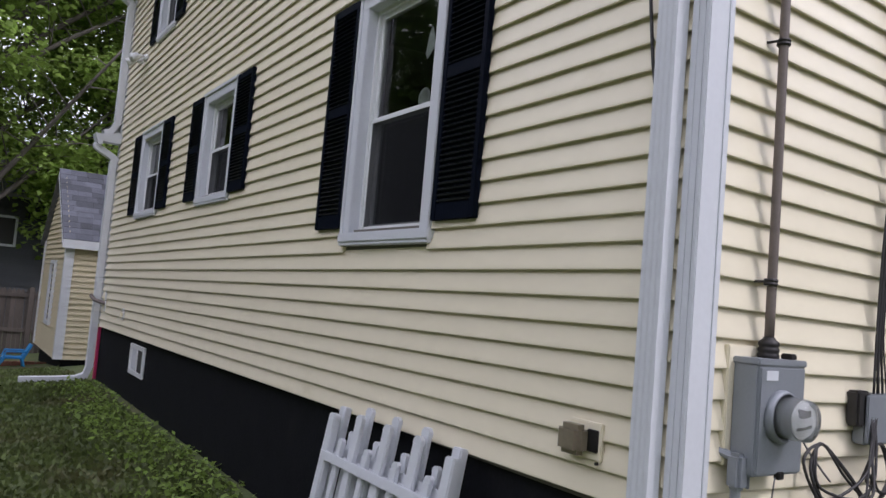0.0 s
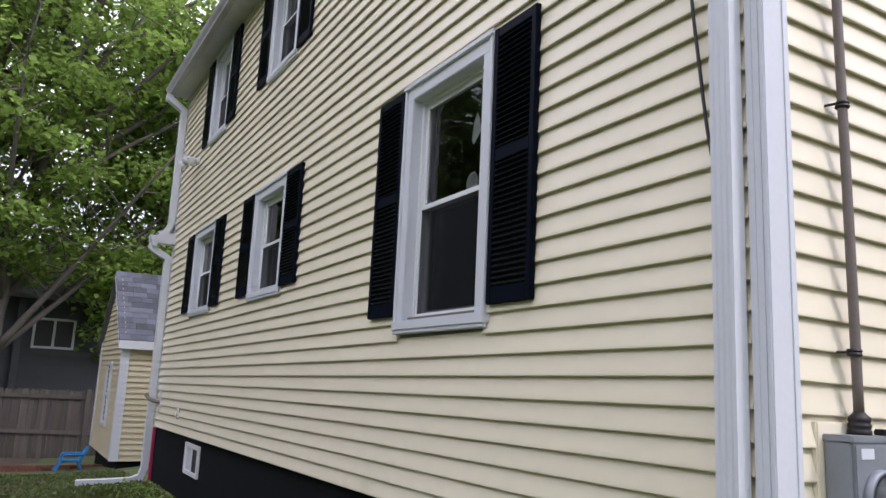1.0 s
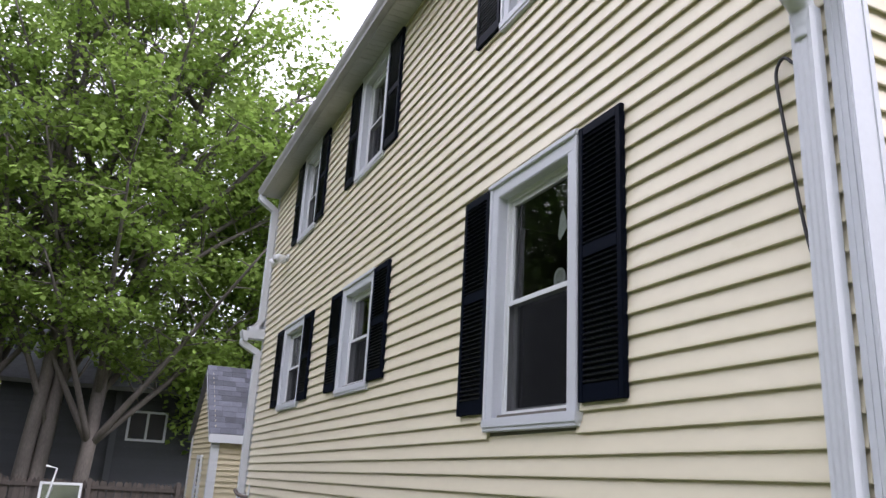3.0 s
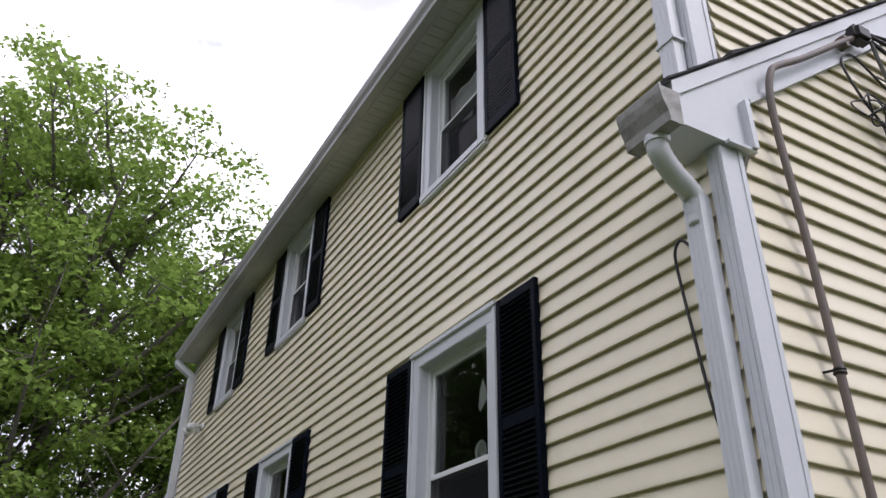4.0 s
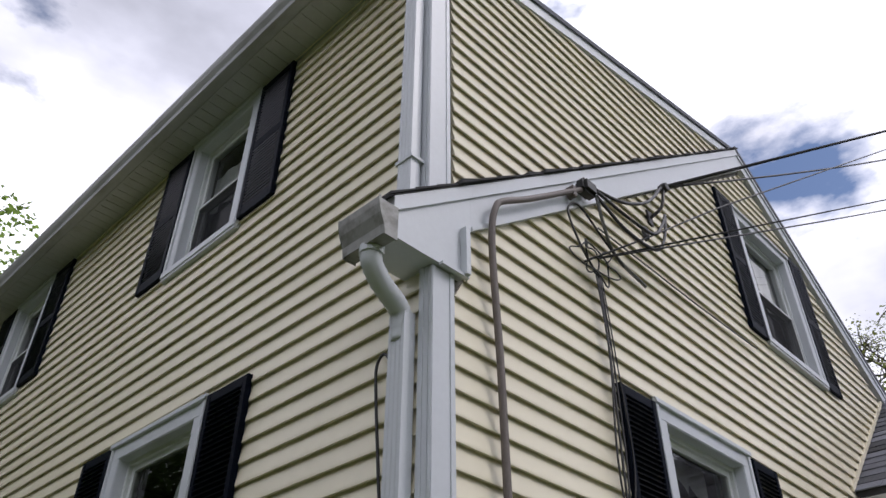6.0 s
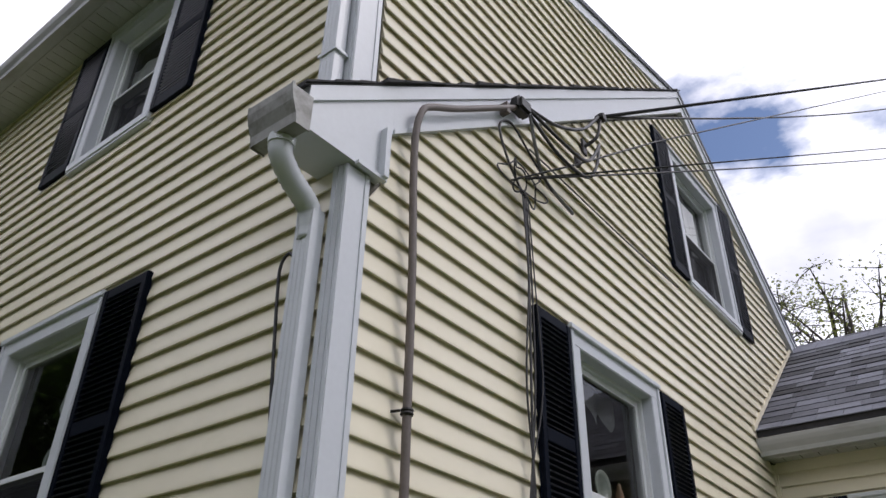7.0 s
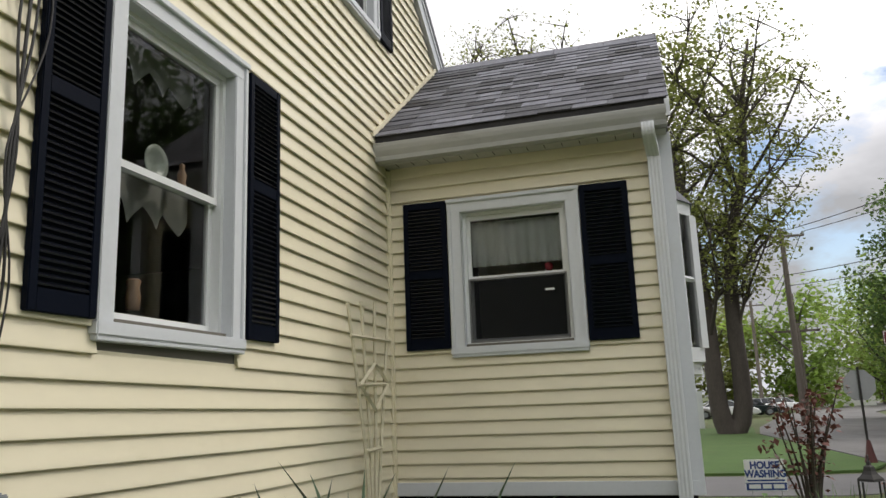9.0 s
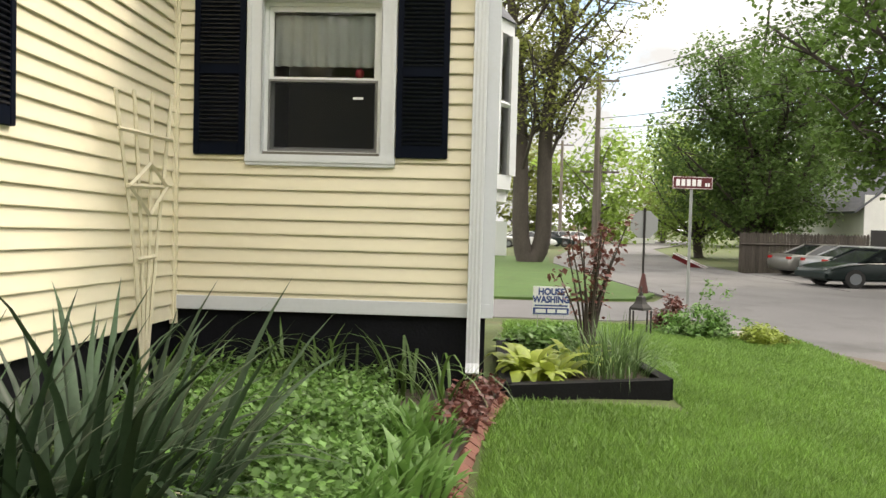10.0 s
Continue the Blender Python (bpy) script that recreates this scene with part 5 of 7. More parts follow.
def blade_mesh(name, length, width, lean, mat, curl=0.0, seg=6, fold=0.25, round_tip=False):
    """One strap or sword leaf, folded along its middle, growing up from the origin and leaning to +x."""
    b = Build()
    for i in range(seg + 1):
        f = i / seg
        ang = lean * f + curl * f * f
        x = length * math.sin(ang) * f * (0.9 if lean + curl > 1 else 1)
        z = length * math.cos(ang) * f
        if curl > 1.2 and f > 0.6:
            z -= length * 0.25 * (f - 0.6)
        w = width * ((math.sin(math.pi * min(1, 0.12 + f * 0.88)) ** 0.8) if round_tip else (1 - f ** 2.6) * (0.75 + 0.5 * f * (1 - f)))
        b.v += [(x, -w / 2, z), (x - fold * w * 0.4, 0, z + fold * w * 0.2), (x, w / 2, z)]
        if i:
            k = 3 * i
            b.f += [(k - 3, k - 2, k + 1, k), (k - 2, k - 1, k + 2, k + 1)]
    return b.mesh(name, mat, True)


def clump(name, x, y, label, category, meshes, count, radius, seed, scale=(0.75, 1.15), group="", z=None, part_name="leaf", outward=0.5):
    """A plant of single leaves, each an object that shares its mesh with others."""
    r = random.Random(seed)
    g = empty(name, pose(x, y, ground_z(x, y) - 0.01 if z is None else z), label, category, group)
    for i in range(count):
        a = r.uniform(0, 2 * math.pi)
        d = radius * math.sqrt(r.random())
        face = a + r.gauss(0, outward)
        m = Matrix.Translation((d * math.cos(a), d * math.sin(a), 0)) @ Matrix.Rotation(face, 4, "Z") @ Matrix.Rotation(r.gauss(0, 0.08) + 0.25 * d / max(radius, 0.01), 4, "Y") @ Matrix.Scale(r.uniform(*scale), 4)
        obj(part_name, r.choice(meshes), g, m)
    return g


# ---- back garden ----
SHED_SIDING = material("pale_shed_siding", (0.55, 0.485, 0.325), 0.6, vary=0.06, scale=1, fine=12)
WOOD_GREY = material("weathered_brown_wood", (0.075, 0.063, 0.053), 0.85, vary=0.35, scale=2, fine=30, bump=0.6, stretch=(3, 3, 0.4), random_tone=0.25)
GREYSIDE = material("slate_grey_siding", (0.062, 0.067, 0.074), 0.7, vary=0.1, scale=1, fine=20, random_tone=0.06)
SHED_SHINGLE = material("slate_blue_asphalt_shingle", (0.060, 0.064, 0.078), 0.9, vary=0.25, scale=6, fine=160, bump=0.8, random_tone=0.5)
sx0, sx1, sy0, sy1, sz, se, sr = -0.05, 3.0, 14.2, 17.6, -0.50, 1.80, 3.18
shed = empty("garden_shed", pose(0, 0, 0), "small cream garden shed with a grey shingled roof", "shed")
sm = (sy0 + sy1) / 2
part("wall", Build().prism([(0, sy0, sz), (0, sy1, sz), (0, sy1, se), (0, sm, sr - 0.02), (0, sy0, se)], (sx0, 0, 0), (sx1, 0, 0)), SHED_SIDING, shed)
for i in range(22):
    z = sz + i * 0.105
    part("siding_board", Build().prism([(0, sy0, z), (0, sy0 - 0.034, z), (0, sy0 - 0.004, z + 0.105), (0, sy0, z + 0.105)], (sx0, 0, 0), (sx1, 0, 0)), SHED_SIDING, shed)
for i in range(34):
    z = sz + i * 0.105
    lim = 0 if z < se else (z - se) / (sr - se) * (sm - sy0)
    if lim < sm - sy0 - 0.1:
        part("siding_board", Build().prism([(sx0, 0, z), (sx0 - 0.034, 0, z), (sx0 - 0.004, 0, z + 0.105), (sx0, 0, z + 0.105)], (0, sy0 + lim, 0), (0, sy1 - lim, 0)), SHED_SIDING, shed)
rp = [(0, sy0 - 0.14, se - 0.12), (0, sm, sr), (0, sm, sr + 0.06), (0, sy0 - 0.14, se - 0.06)]
part("roof", Build().prism(rp, (sx0 - 0.12, 0, 0), (sx1, 0, 0)).prism([(0, sy1 + 0.14, se - 0.12), (0, sm, sr), (0, sm, sr + 0.06), (0, sy1 + 0.14, se - 0.06)], (sx0 - 0.12, 0, 0), (sx1, 0, 0)), SHINGLE_FAR, shed, "grey shingled roof")
srnd = random.Random(3)
sl = math.atan2(sr - se + 0.12, sm - sy0 + 0.14)
rows_n, L_ = 13, math.hypot(sr - se + 0.12, sm - sy0 + 0.14)
tabs = [Build().box(0, 0, 0, w, L_ / rows_n + 0.02, 0.012).mesh("shingle", SHED_SHINGLE) for w in (0.2, 0.26, 0.31)]
for c in range(rows_n):
    x = sx0 - 0.12
    while x < 1.6:
        k = srnd.randrange(3)
        m = Matrix.Translation((x, sy0 - 0.14 + c * L_ / rows_n * math.cos(sl), se - 0.055 + c * L_ / rows_n * math.sin(sl))) @ Matrix.Rotation(sl - 0.02, 4, "X")
        obj("shingle", tabs[k], shed, m)
        x += (0.2, 0.26, 0.31)[k] + 0.004
part("fascia", Build().box(sx0 - 0.12, sy0 - 0.165, se - 0.22, sx1, sy0 - 0.14, se - 0.06), WHITE, shed)
part("rake_board", Build().prism([(0, sy0 - 0.14, se - 0.13), (0, sm, sr - 0.01), (0, sm, sr - 0.10), (0, sy0 - 0.14, se - 0.22)], (sx0 - 0.125, 0, 0), (sx0 - 0.10, 0, 0)), WHITE, shed)
for yy in (sy0, sy1):
    part("corner_board", Build().box(sx0 - 0.045, yy - 0.02, sz, sx0 + 0.11, yy + 0.10, se), WHITE, shed)
part("corner_board", Build().box(sx0 - 0.044, sy0 - 0.045, sz, sx0 + 0.11, sy0 + 0.02, se - 0.1), WHITE, shed)
part("base", Build().box(sx0 + 0.1, sy0 + 0.05, sz - 0.5, sx1, sy1, sz), FOUND, shed)
sw = part("window", Build().box(sx0 - 0.07, 15.35, 0.05, sx0 - 0.012, 16.05, 0.13).box(sx0 - 0.07, 15.35, 1.27, sx0 - 0.012, 16.05, 1.35).box(sx0 - 0.07, 15.35, 0.13, sx0 - 0.012, 15.43, 1.27).box(sx0 - 0.07, 15.97, 0.13, sx0 - 0.012, 16.05, 1.27).box(sx0 - 0.035, 15.43, 0.67, sx0 - 0.012, 15.97, 0.72), WHITE, shed, "white framed shed window")
part("pane", Build().box(sx0 - 0.025, 15.43, 0.13, sx0 - 0.018, 15.97, 1.27), CABLE, sw)

fence = empty("wooden_fence", pose(0, 0, 0), "weathered brown picket-topped wooden fence", "fence")
fa, fb = Vector((-10.5, 23.2, 0)), Vector((2.6, 19.1, 0))
fd = (fb - fa).normalized()
fn = Vector((fd.y, -fd.x, 0))
fang = math.atan2(fd.y, fd.x)
brd = Build().prism([(-0.047, 0, 0), (0.047, 0, 0), (0.047, 0, 1.62), (0.0, 0, 1.70), (-0.047, 0, 1.62)], (0, -0.01, 0), (0, 0.01, 0)).mesh("board", WOOD_GREY)
fr_ = random.Random(5)
nb = int((fb - fa).length / 0.103)
for i in range(nb):
    p = fa + fd * (i * 0.103)
    obj("board", brd, fence, Matrix.Translation((p.x, p.y, -1.06 + fr_.uniform(-0.015, 0.015))) @ Matrix.Rotation(fang, 4, "Z") @ Matrix.Rotation(fr_.uniform(-0.02, 0.02), 4, "Y"))
for i in range(7):
    p = fa + fd * (i * 2.2) + fn * 0.06
    part("post", Build().bevel_box(p.x - 0.055, p.y - 0.055, -1.3, p.x + 0.055, p.y + 0.055, 0.68, 0.01), WOOD_GREY, fence)
for z in (-0.45, 0.42):
    part("rail", Build().prism([fa + fn * 0.012 + Vector((0, 0, z)), fa + fn * 0.05 + Vector((0, 0, z)), fa + fn * 0.05 + Vector((0, 0, z + 0.09)), fa + fn * 0.012 + Vector((0, 0, z + 0.09))], (0, 0, 0), fb - fa), WOOD_GREY, fence)

# neighbour's grey house behind the fence
nh = empty("neighbour_house", pose(0, 0, 0), "slate-grey sided neighbouring house behind the fence", "house")
part("wall", Build().box(-5.3, 27.5, -1.3, 6.0, 34, 3.6), GREYSIDE, nh)
for i in range(26):
    z = -1.1 + i * 0.18
    part("siding_board", Build().prism([(0, 27.5, z), (0, 27.44, z), (0, 27.49, z + 0.18), (0, 27.5, z + 0.18)], (-5.3, 0, 0), (6.0, 0, 0)), GREYSIDE, nh)
part("roof", Build().prism([(0, 27.0, 3.45), (0, 31, 5.8), (0, 31, 5.9), (0, 26.95, 3.55)], (-5.7, 0, 0), (6.4, 0, 0)), SHINGLE_FAR, nh)
part("gutter", Build().box(-5.7, 26.88, 3.42, 6.4, 27.0, 3.55), CABLE_GREY, nh)
for wx in (-1.25,):
    wf = part("window", Build().box(wx, 27.40, 1.80, wx + 1.30, 27.46, 1.88).box(wx, 27.40, 2.75, wx + 1.30, 27.46, 2.83).box(wx, 27.40, 1.88, wx + 0.08, 27.46, 2.75).box(wx + 1.22, 27.40, 1.88, wx + 1.30, 27.46, 2.75).box(wx + 0.61, 27.40, 1.88, wx + 0.69, 27.46, 2.75), WHITE, nh, "white framed window")
    part("pane", Build().box(wx + 0.08, 27.43, 1.88, wx + 1.22, 27.45, 2.75), CABLE, wf)
part("post", Build().box(-1.75, 27.2, -1.3, -1.55, 27.4, 3.4), GREYSIDE, nh)

# clutter along the fence
BLUE = material("blue_plastic", (0.03, 0.10, 0.28), 0.4, vary=0.1)
SKY = material("bright_blue_plastic", (0.02, 0.22, 0.52), 0.45, vary=0.1)
PINK = material("pink_plastic", (0.65, 0.05, 0.17), 0.45, vary=0.08)
BRICKRED = material("red_brick", (0.16, 0.062, 0.043), 0.85, vary=0.25, scale=8, fine=60, bump=0.6, random_tone=0.2)
MULCH = material("brown_mulch", (0.06, 0.045, 0.033), 0.95, vary=0.4, scale=8, fine=50, bump=1.0)
MOSS = material("olive_iron", (0.18, 0.19, 0.10), 0.6, vary=0.15)
gz = ground_z(-4, 19.5)
tub = empty("storage_tub", pose(-4.05, 19.6, gz), "dark blue plastic storage tub", "tub")
part("body", Build().add([(-0.5, -0.3, 0), (0.5, -0.3, 0), (0.5, 0.3, 0), (-0.5, 0.3, 0), (-0.56, -0.36, 0.42), (0.56, -0.36, 0.42), (0.56, 0.36, 0.42), (-0.56, 0.36, 0.42)], BOXF), BLUE, tub)
part("rim", Build().bevel_box(-0.6, -0.4, 0.40, 0.6, 0.4, 0.46, 0.01), BLUE, tub)
bench = empty("plant_stand", pose(-2.75, 19.8, gz), "olive metal plant stand with curved legs", "table")
part("top", Build().bevel_box(-0.5, -0.2, 0.86, 0.5, 0.2, 0.91, 0.01), MOSS, bench)
for s in (-1, 1):
    for d in (-1, 1):
        part("leg", Build().tube(curve_points([(s * 0.42, d * 0.16, 0.86), (s * 0.30, d * 0.16, 0.5), (s * 0.34, d * 0.16, 0.2), (s * 0.5, d * 0.16, 0.0)], 4), 0.025, 6), MOSS, bench)
pipe = empty("bent_pipe", pose(-3.45, 19.9, gz), "white bent plastic pipe standing by the fence", "pipe")
part("pipe", Build().tube([(-0.1, 0, 0), (0.05, 0, 1.1), (0.42, 0, 1.1), (0.55, 0, 1.95), (0.3, 0, 2.0)], 0.025, 8), VINYL, pipe)
hoop = empty("mirror_frame", pose(-2.75, 20.28, gz), "white framed mirror hung on the fence", "mirror")
part("frame", Build().box(-0.48, -0.04, 1.12, 0.48, 0, 1.18).box(-0.48, -0.04, 1.56, 0.48, 0, 1.62).box(-0.48, -0.04, 1.18, -0.42, 0, 1.56).box(0.42, -0.04, 1.18, 0.48, 0, 1.56), VINYL, hoop)
part("mirror", Build().box(-0.42, -0.02, 1.18, 0.42, -0.01, 1.56), material("mirror_glass", (0.5, 0.52, 0.5), 0.1, 0.9), hoop)
chair = empty("garden_chair", pose(-0.62, 15.6, ground_z(-0.7, 15.6)) @ Matrix.Scale(0.66, 4), "bright blue plastic garden chair tipped over", "chair")
part("seat", Build().bevel_box(-0.3, -0.3, 0.28, 0.3, 0.3, 0.33, 0.02), SKY, chair)
part("backrest", Build().add([(0.2, -0.3, 0.3), (0.27, -0.3, 0.28), (0.27, 0.3, 0.28), (0.2, 0.3, 0.3), (0.42, -0.26, 0.72), (0.47, -0.26, 0.70), (0.47, 0.26, 0.70), (0.42, 0.26, 0.72)], BOXF), SKY, chair)
for s in (-1, 1):
    part("leg", Build().tube([(-0.25, s * 0.27, 0.3), (-0.42, s * 0.3, 0.0)], 0.035, 6), SKY, chair)
    part("leg", Build().tube([(0.22, s * 0.27, 0.3), (0.30, s * 0.3, 0.0)], 0.035, 6), SKY, chair)
    part("armrest", Build().tube([(-0.28, s * 0.31, 0.32), (-0.22, s * 0.32, 0.5), (0.3, s * 0.31, 0.5)], 0.03, 6), SKY, chair)
obj("pink_panel", Build().bevel_box(0.02, 10.62, -0.45, 0.30, 10.68, 0.36, 0.01).mesh("pink_panel", PINK), label="pink plastic board beside the far corner", category="board")
wallb = empty("brick_border", pose(-1.6, 16.2, ground_z(-1.6, 16.2)), "low red brick garden border", "border")
bk = Build().bevel_box(-0.10, -0.05, 0, 0.10, 0.05, 0.065, 0.005).mesh("brick", BRICKRED)
for k in range(2):
    for i in range(16):
        obj("brick", bk, wallb, pose(-1.7 + i * 0.21 + 0.1 * k, 0.01 * ((i * 7) % 3), 0.068 * k, 0, 0, (i * 13) % 5 - 2))
obj("soil_bed", Build().box(-9, 18.2, -1.3, 2, 22, ground_z(-3, 20) + 0.02).mesh("soil_bed", MULCH), label="bare brown soil along the fence", category="soil", kind="structure")

tree(-5.4, 25.6, 22.0, 5.2, 6.2, 0.26, "tall green maple behind the fence", 21, 250, 50, 0.36, 0.21, LEAF, BARK, ((0.6, 0),), 26, 0.38, limb_r=0.42)
tree(-3.9, 25.4, 23.5, 6.0, 6.0, 0.26, "tall green maple with a forked trunk", 22, 320, 60, 0.38, 0.22, LEAF, BARK, ((-0.8, 0), (1.2, 0.5)), 28, 0.38, limb_r=0.42)
tree(-3.1, 24.9, 20.5, 6.8, 5.4, 0.26, "leaning green maple by the fence", 23, 430, 78, 0.44, 0.22, LEAF, BARK, ((3.2, -0.6),), 28, 0.38, limb_r=0.42)
tree(2.6, 27.0, 16.5, 4.4, 2.5, 0.28, "green maple behind the shed", 24, 320, 130, 0.5, 0.23, LEAF, BARK, ((0.3, 0),), 18)
tree(-10.5, 27.5, 19.0, 5.2, 1.5, 0.30, "broad green tree at the garden end", 25, 280, 150, 0.75, 0.30, LEAF_DARK, BARK, ((0.2, 0),), 20)
tree(-15.0, 22.0, 14.5, 5.2, 1.5, 0.30, "green tree beyond the lawn", 26, 260, 150, 0.75, 0.30, LEAF_DARK, BARK, ((0.2, 0),), 16)
tree(-9.5, 44.0, 11.0, 6.5, 0.8, 0.3, "hazy spring tree beyond the neighbouring garden", 27, 120, 80, 0.9, 0.4, LEAF_SPRING, BARK, ((0.3, 0.2),), 12, twigs=False)
for k, (tx, ty, th) in enumerate(((-17, 8, 10), (-18, 0, 10), (-17, -9, 10.5), (-12, -17, 11), (-3, -21, 11), (-20, 16, 12), (-16.5, 13, 10.5))):
    tree(tx, ty, th, 4.4, 1.2, 0.28, "green tree on the far side of the yard", 40 + k, 170, 150, 0.8, 0.36, LEAF_DARK, BARK, ((0.2, 0),), 14, twigs=False)

# ---- front garden bed ----
IRIS = material("dark_iris_leaf", (0.038, 0.066, 0.034), 0.45, vary=0.25, scale=4, fine=40, random_tone=0.45, spec=0.3)
LILY = material("strap_leaf", (0.075, 0.14, 0.03), 0.45, vary=0.25, scale=4, fine=30, random_tone=0.3, translucent=0.25)
COVER = material("groundcover_leaf", (0.12, 0.235, 0.055), 0.5, vary=0.25, scale=4, fine=30, island=0.35, translucent=0.3)
HOSTA = material("hosta_leaf", (0.27, 0.34, 0.05), 0.45, vary=0.2, scale=5, fine=40, random_tone=0.2, translucent=0.25)
REDLEAF = material("red_young_leaf", (0.13, 0.045, 0.035), 0.5, vary=0.3, scale=6, fine=40, island=0.35, translucent=0.25)
BLADE = material("grass_blade", (0.155, 0.275, 0.055), 0.55, vary=0.3, scale=0.9, fine=12, island=0.3, translucent=0.3)
bed_out = [(1.2, -0.02), (4.93, -0.02), (4.93, -2.33), (3.0, -2.10), (1.2, -1.85)]
obj("soil_front_bed", Build().add([(x, y, ground_z(x, y) + 0.03) for x, y in bed_out] + [(x, y, -0.7) for x, y in bed_out], [(0, 1, 2, 3, 4), (9, 8, 7, 6, 5)] + [(i, 5 + i, 5 + (i + 1) % 5, (i + 1) % 5) for i in range(5)]).mesh("soil_front_bed", MULCH),
    label="dark mulch of the planted bed", category="soil", kind="structure")
iris_m = [blade_mesh("leaf", L, w, ln, IRIS, cu, 7) for L, w, ln, cu in ((0.92, 0.046, 0.15, 0.1), (0.82, 0.050, 0.35, 0.1), (0.95, 0.044, 0.25, 0.2), (0.75, 0.044, 0.6, 0.25), (0.85, 0.036, 0.75, 0.5), (0.8, 0.034, 0.45, 1.2))]
clump("iris_plant", 2.12, -0.78, "big clump of dark sword-shaped leaves", "plant", iris_m, 300, 0.46, 61, (0.8, 1.27))
clump("iris_plant", 1.75, -0.45, "clump of dark sword-shaped leaves by the wall", "plant", iris_m, 200, 0.34, 62, (0.8, 1.12))
clump("iris_plant", 2.75, -0.55, "small clump of dark sword leaves", "plant", iris_m, 50, 0.24, 63, (0.45, 0.7))
DEAD = material("dry_leaf", (0.30, 0.28, 0.19), 0.6, vary=0.2, scale=6, random_tone=0.25)
dry_m = [blade_mesh("leaf", L, 0.035, ln, DEAD, cu, 8) for L, ln, cu in ((0.8, 0.8, 1.0), (0.7, 0.6, 1.4))]
clump("dry_iris_leaves", 2.2, -0.78, "pale dry leaves hanging in the iris clump", "plant", dry_m, 9, 0.34, 64, (0.7, 1.0))
lily_m = [blade_mesh("leaf", L, w, ln, LILY, cu, 8, 0.3) for L, w, ln, cu in ((0.60, 0.020, 0.4, 1.0), (0.55, 0.018, 0.6, 1.3), (0.65, 0.022, 0.3, 0.8), (0.45, 0.03, 0.15, 0.2))]
for k, (lx, ly, n) in enumerate(((4.60, -0.45, 26), (4.66, -0.95, 34), (4.45, -1.35, 26), (4.70, -1.70, 24), (4.30, -0.25, 22), (3.9, -0.30, 18), (4.35, -2.0, 16), (4.55, -1.15, 16))):
    clump("daylily", lx, ly, "clump of arching green strap leaves", "plant", lily_m, n, 0.14, 70 + k, (0.85, 1.35), "strap-leaved plants")
short_m = [blade_mesh("leaf", L, w, ln, COVER, cu, 5, 0.25, True) for L, w, ln, cu in ((0.24, 0.05, 0.25, 0.2), (0.20, 0.055, 0.4, 0.3), (0.28, 0.045, 0.15, 0.2))]
sr_ = random.Random(9)
for k in range(26):
    x = sr_.uniform(2.5, 4.6)
    y = -1.35 - sr_.random() * 0.62
    clump("ground_plant", x, y, "low plant with upright light green leaves", "plant", short_m, 46, 0.19, 90 + k, (0.55, 1.0), "low light-green plants")
cov = []
for k in range(420):
    x, y = sr_.uniform(2.2, 4.5), sr_.uniform(-1.6, -0.35)
    cov.append((x, y, ground_z(x, y) + 0.07 + 0.17 * sr_.random()))
cv = leaf_cloud("ground_cover", cov, 70, 0.085, 0.042, COVER, 5, None, 0.5, 0.0)
tagged(cv, "dense light green leafy ground cover", "plants", kind="stuff")
cov2 = []
for k in range(34):
    x = sr_.uniform(3.8, 4.8)
    y = -2.05 - 0.12 * (x - 3.4) + sr_.uniform(-0.08, 0.12)
    cov2.append((x, y, ground_z(x, y) + 0.06 + 0.08 * sr_.random()))
tagged(leaf_cloud("heuchera", cov2, 26, 0.06, 0.05, REDLEAF, 6, None, 0.5, 0.0), "dark red low leaves along the edging", "plants", kind="stuff")
edging = empty("brick_edging", pose(0, 0, 0), "row of tilted red bricks edging the bed", "edging")
for i in range(26):
    f = i / 25
    x, y = 2.1 + 2.75 * f, -2.04 - 0.30 * f * f - 0.02
    obj("brick", bk, edging, pose(x, y, ground_z(x, y) - 0.005, 32, 0, -5 - 10 * f + ((i * 7) % 5 - 2) * 5) @ Matrix.Scale(0.48, 4, (1, 0, 0)) @ Matrix.Scale(0.7, 4, (0, 1, 0)))

# planter with hosta, grass and a rose
TIMBER = material("black_stained_timber", (0.008, 0.008, 0.009), 0.7, vary=0.3, scale=6, fine=50, bump=0.4, spec=0.15)
pl = empty("raised_planter", pose(0, 0, 0), "low raised bed edged with black timber", "planter")
pz0, pz1 = -0.25, 0.045
pc = [Vector((4.82, -2.38, 0)), Vector((5.20, -3.56, 0)), Vector((6.9, -3.35, 0)), Vector((6.9, -2.40, 0))]
for a, b_ in zip(pc, pc[1:] + pc[:1]):
    d = (b_ - a).normalized()
    s = Vector((d.y, -d.x, 0)) * 0.045
    part("timber", Build().prism([a - s, b_ - s, b_ + s, a + s], (0, 0, pz0), (0, 0, pz1)), TIMBER, pl)
part("soil", Build().prism([Vector(p) for p in pc], (0, 0, pz0), (0, 0, pz1 - 0.04)), MULCH, pl, "dark planting soil")
hosta_m = [blade_mesh("leaf", L, w, ln, HOSTA, cu, 6, 0.35, True) for L, w, ln, cu in ((0.32, 0.15, 0.6, 0.5), (0.28, 0.14, 0.9, 0.5), (0.34, 0.13, 0.35, 0.4))]
clump("hosta", 5.35, -2.62, "bright yellow-green hosta with broad leaves", "plant", hosta_m, 62, 0.26, 121, (0.55, 0.95), z=0.0)
clump("hosta", 5.75, -2.95, "smaller yellow-green hosta in the planter", "plant", hosta_m, 36, 0.2, 122, (0.5, 0.85), z=0.0)
GRASSY = material("blue_green_grass_blade", (0.12, 0.20, 0.07), 0.5, vary=0.2, scale=5, random_tone=0.3, translucent=0.25)
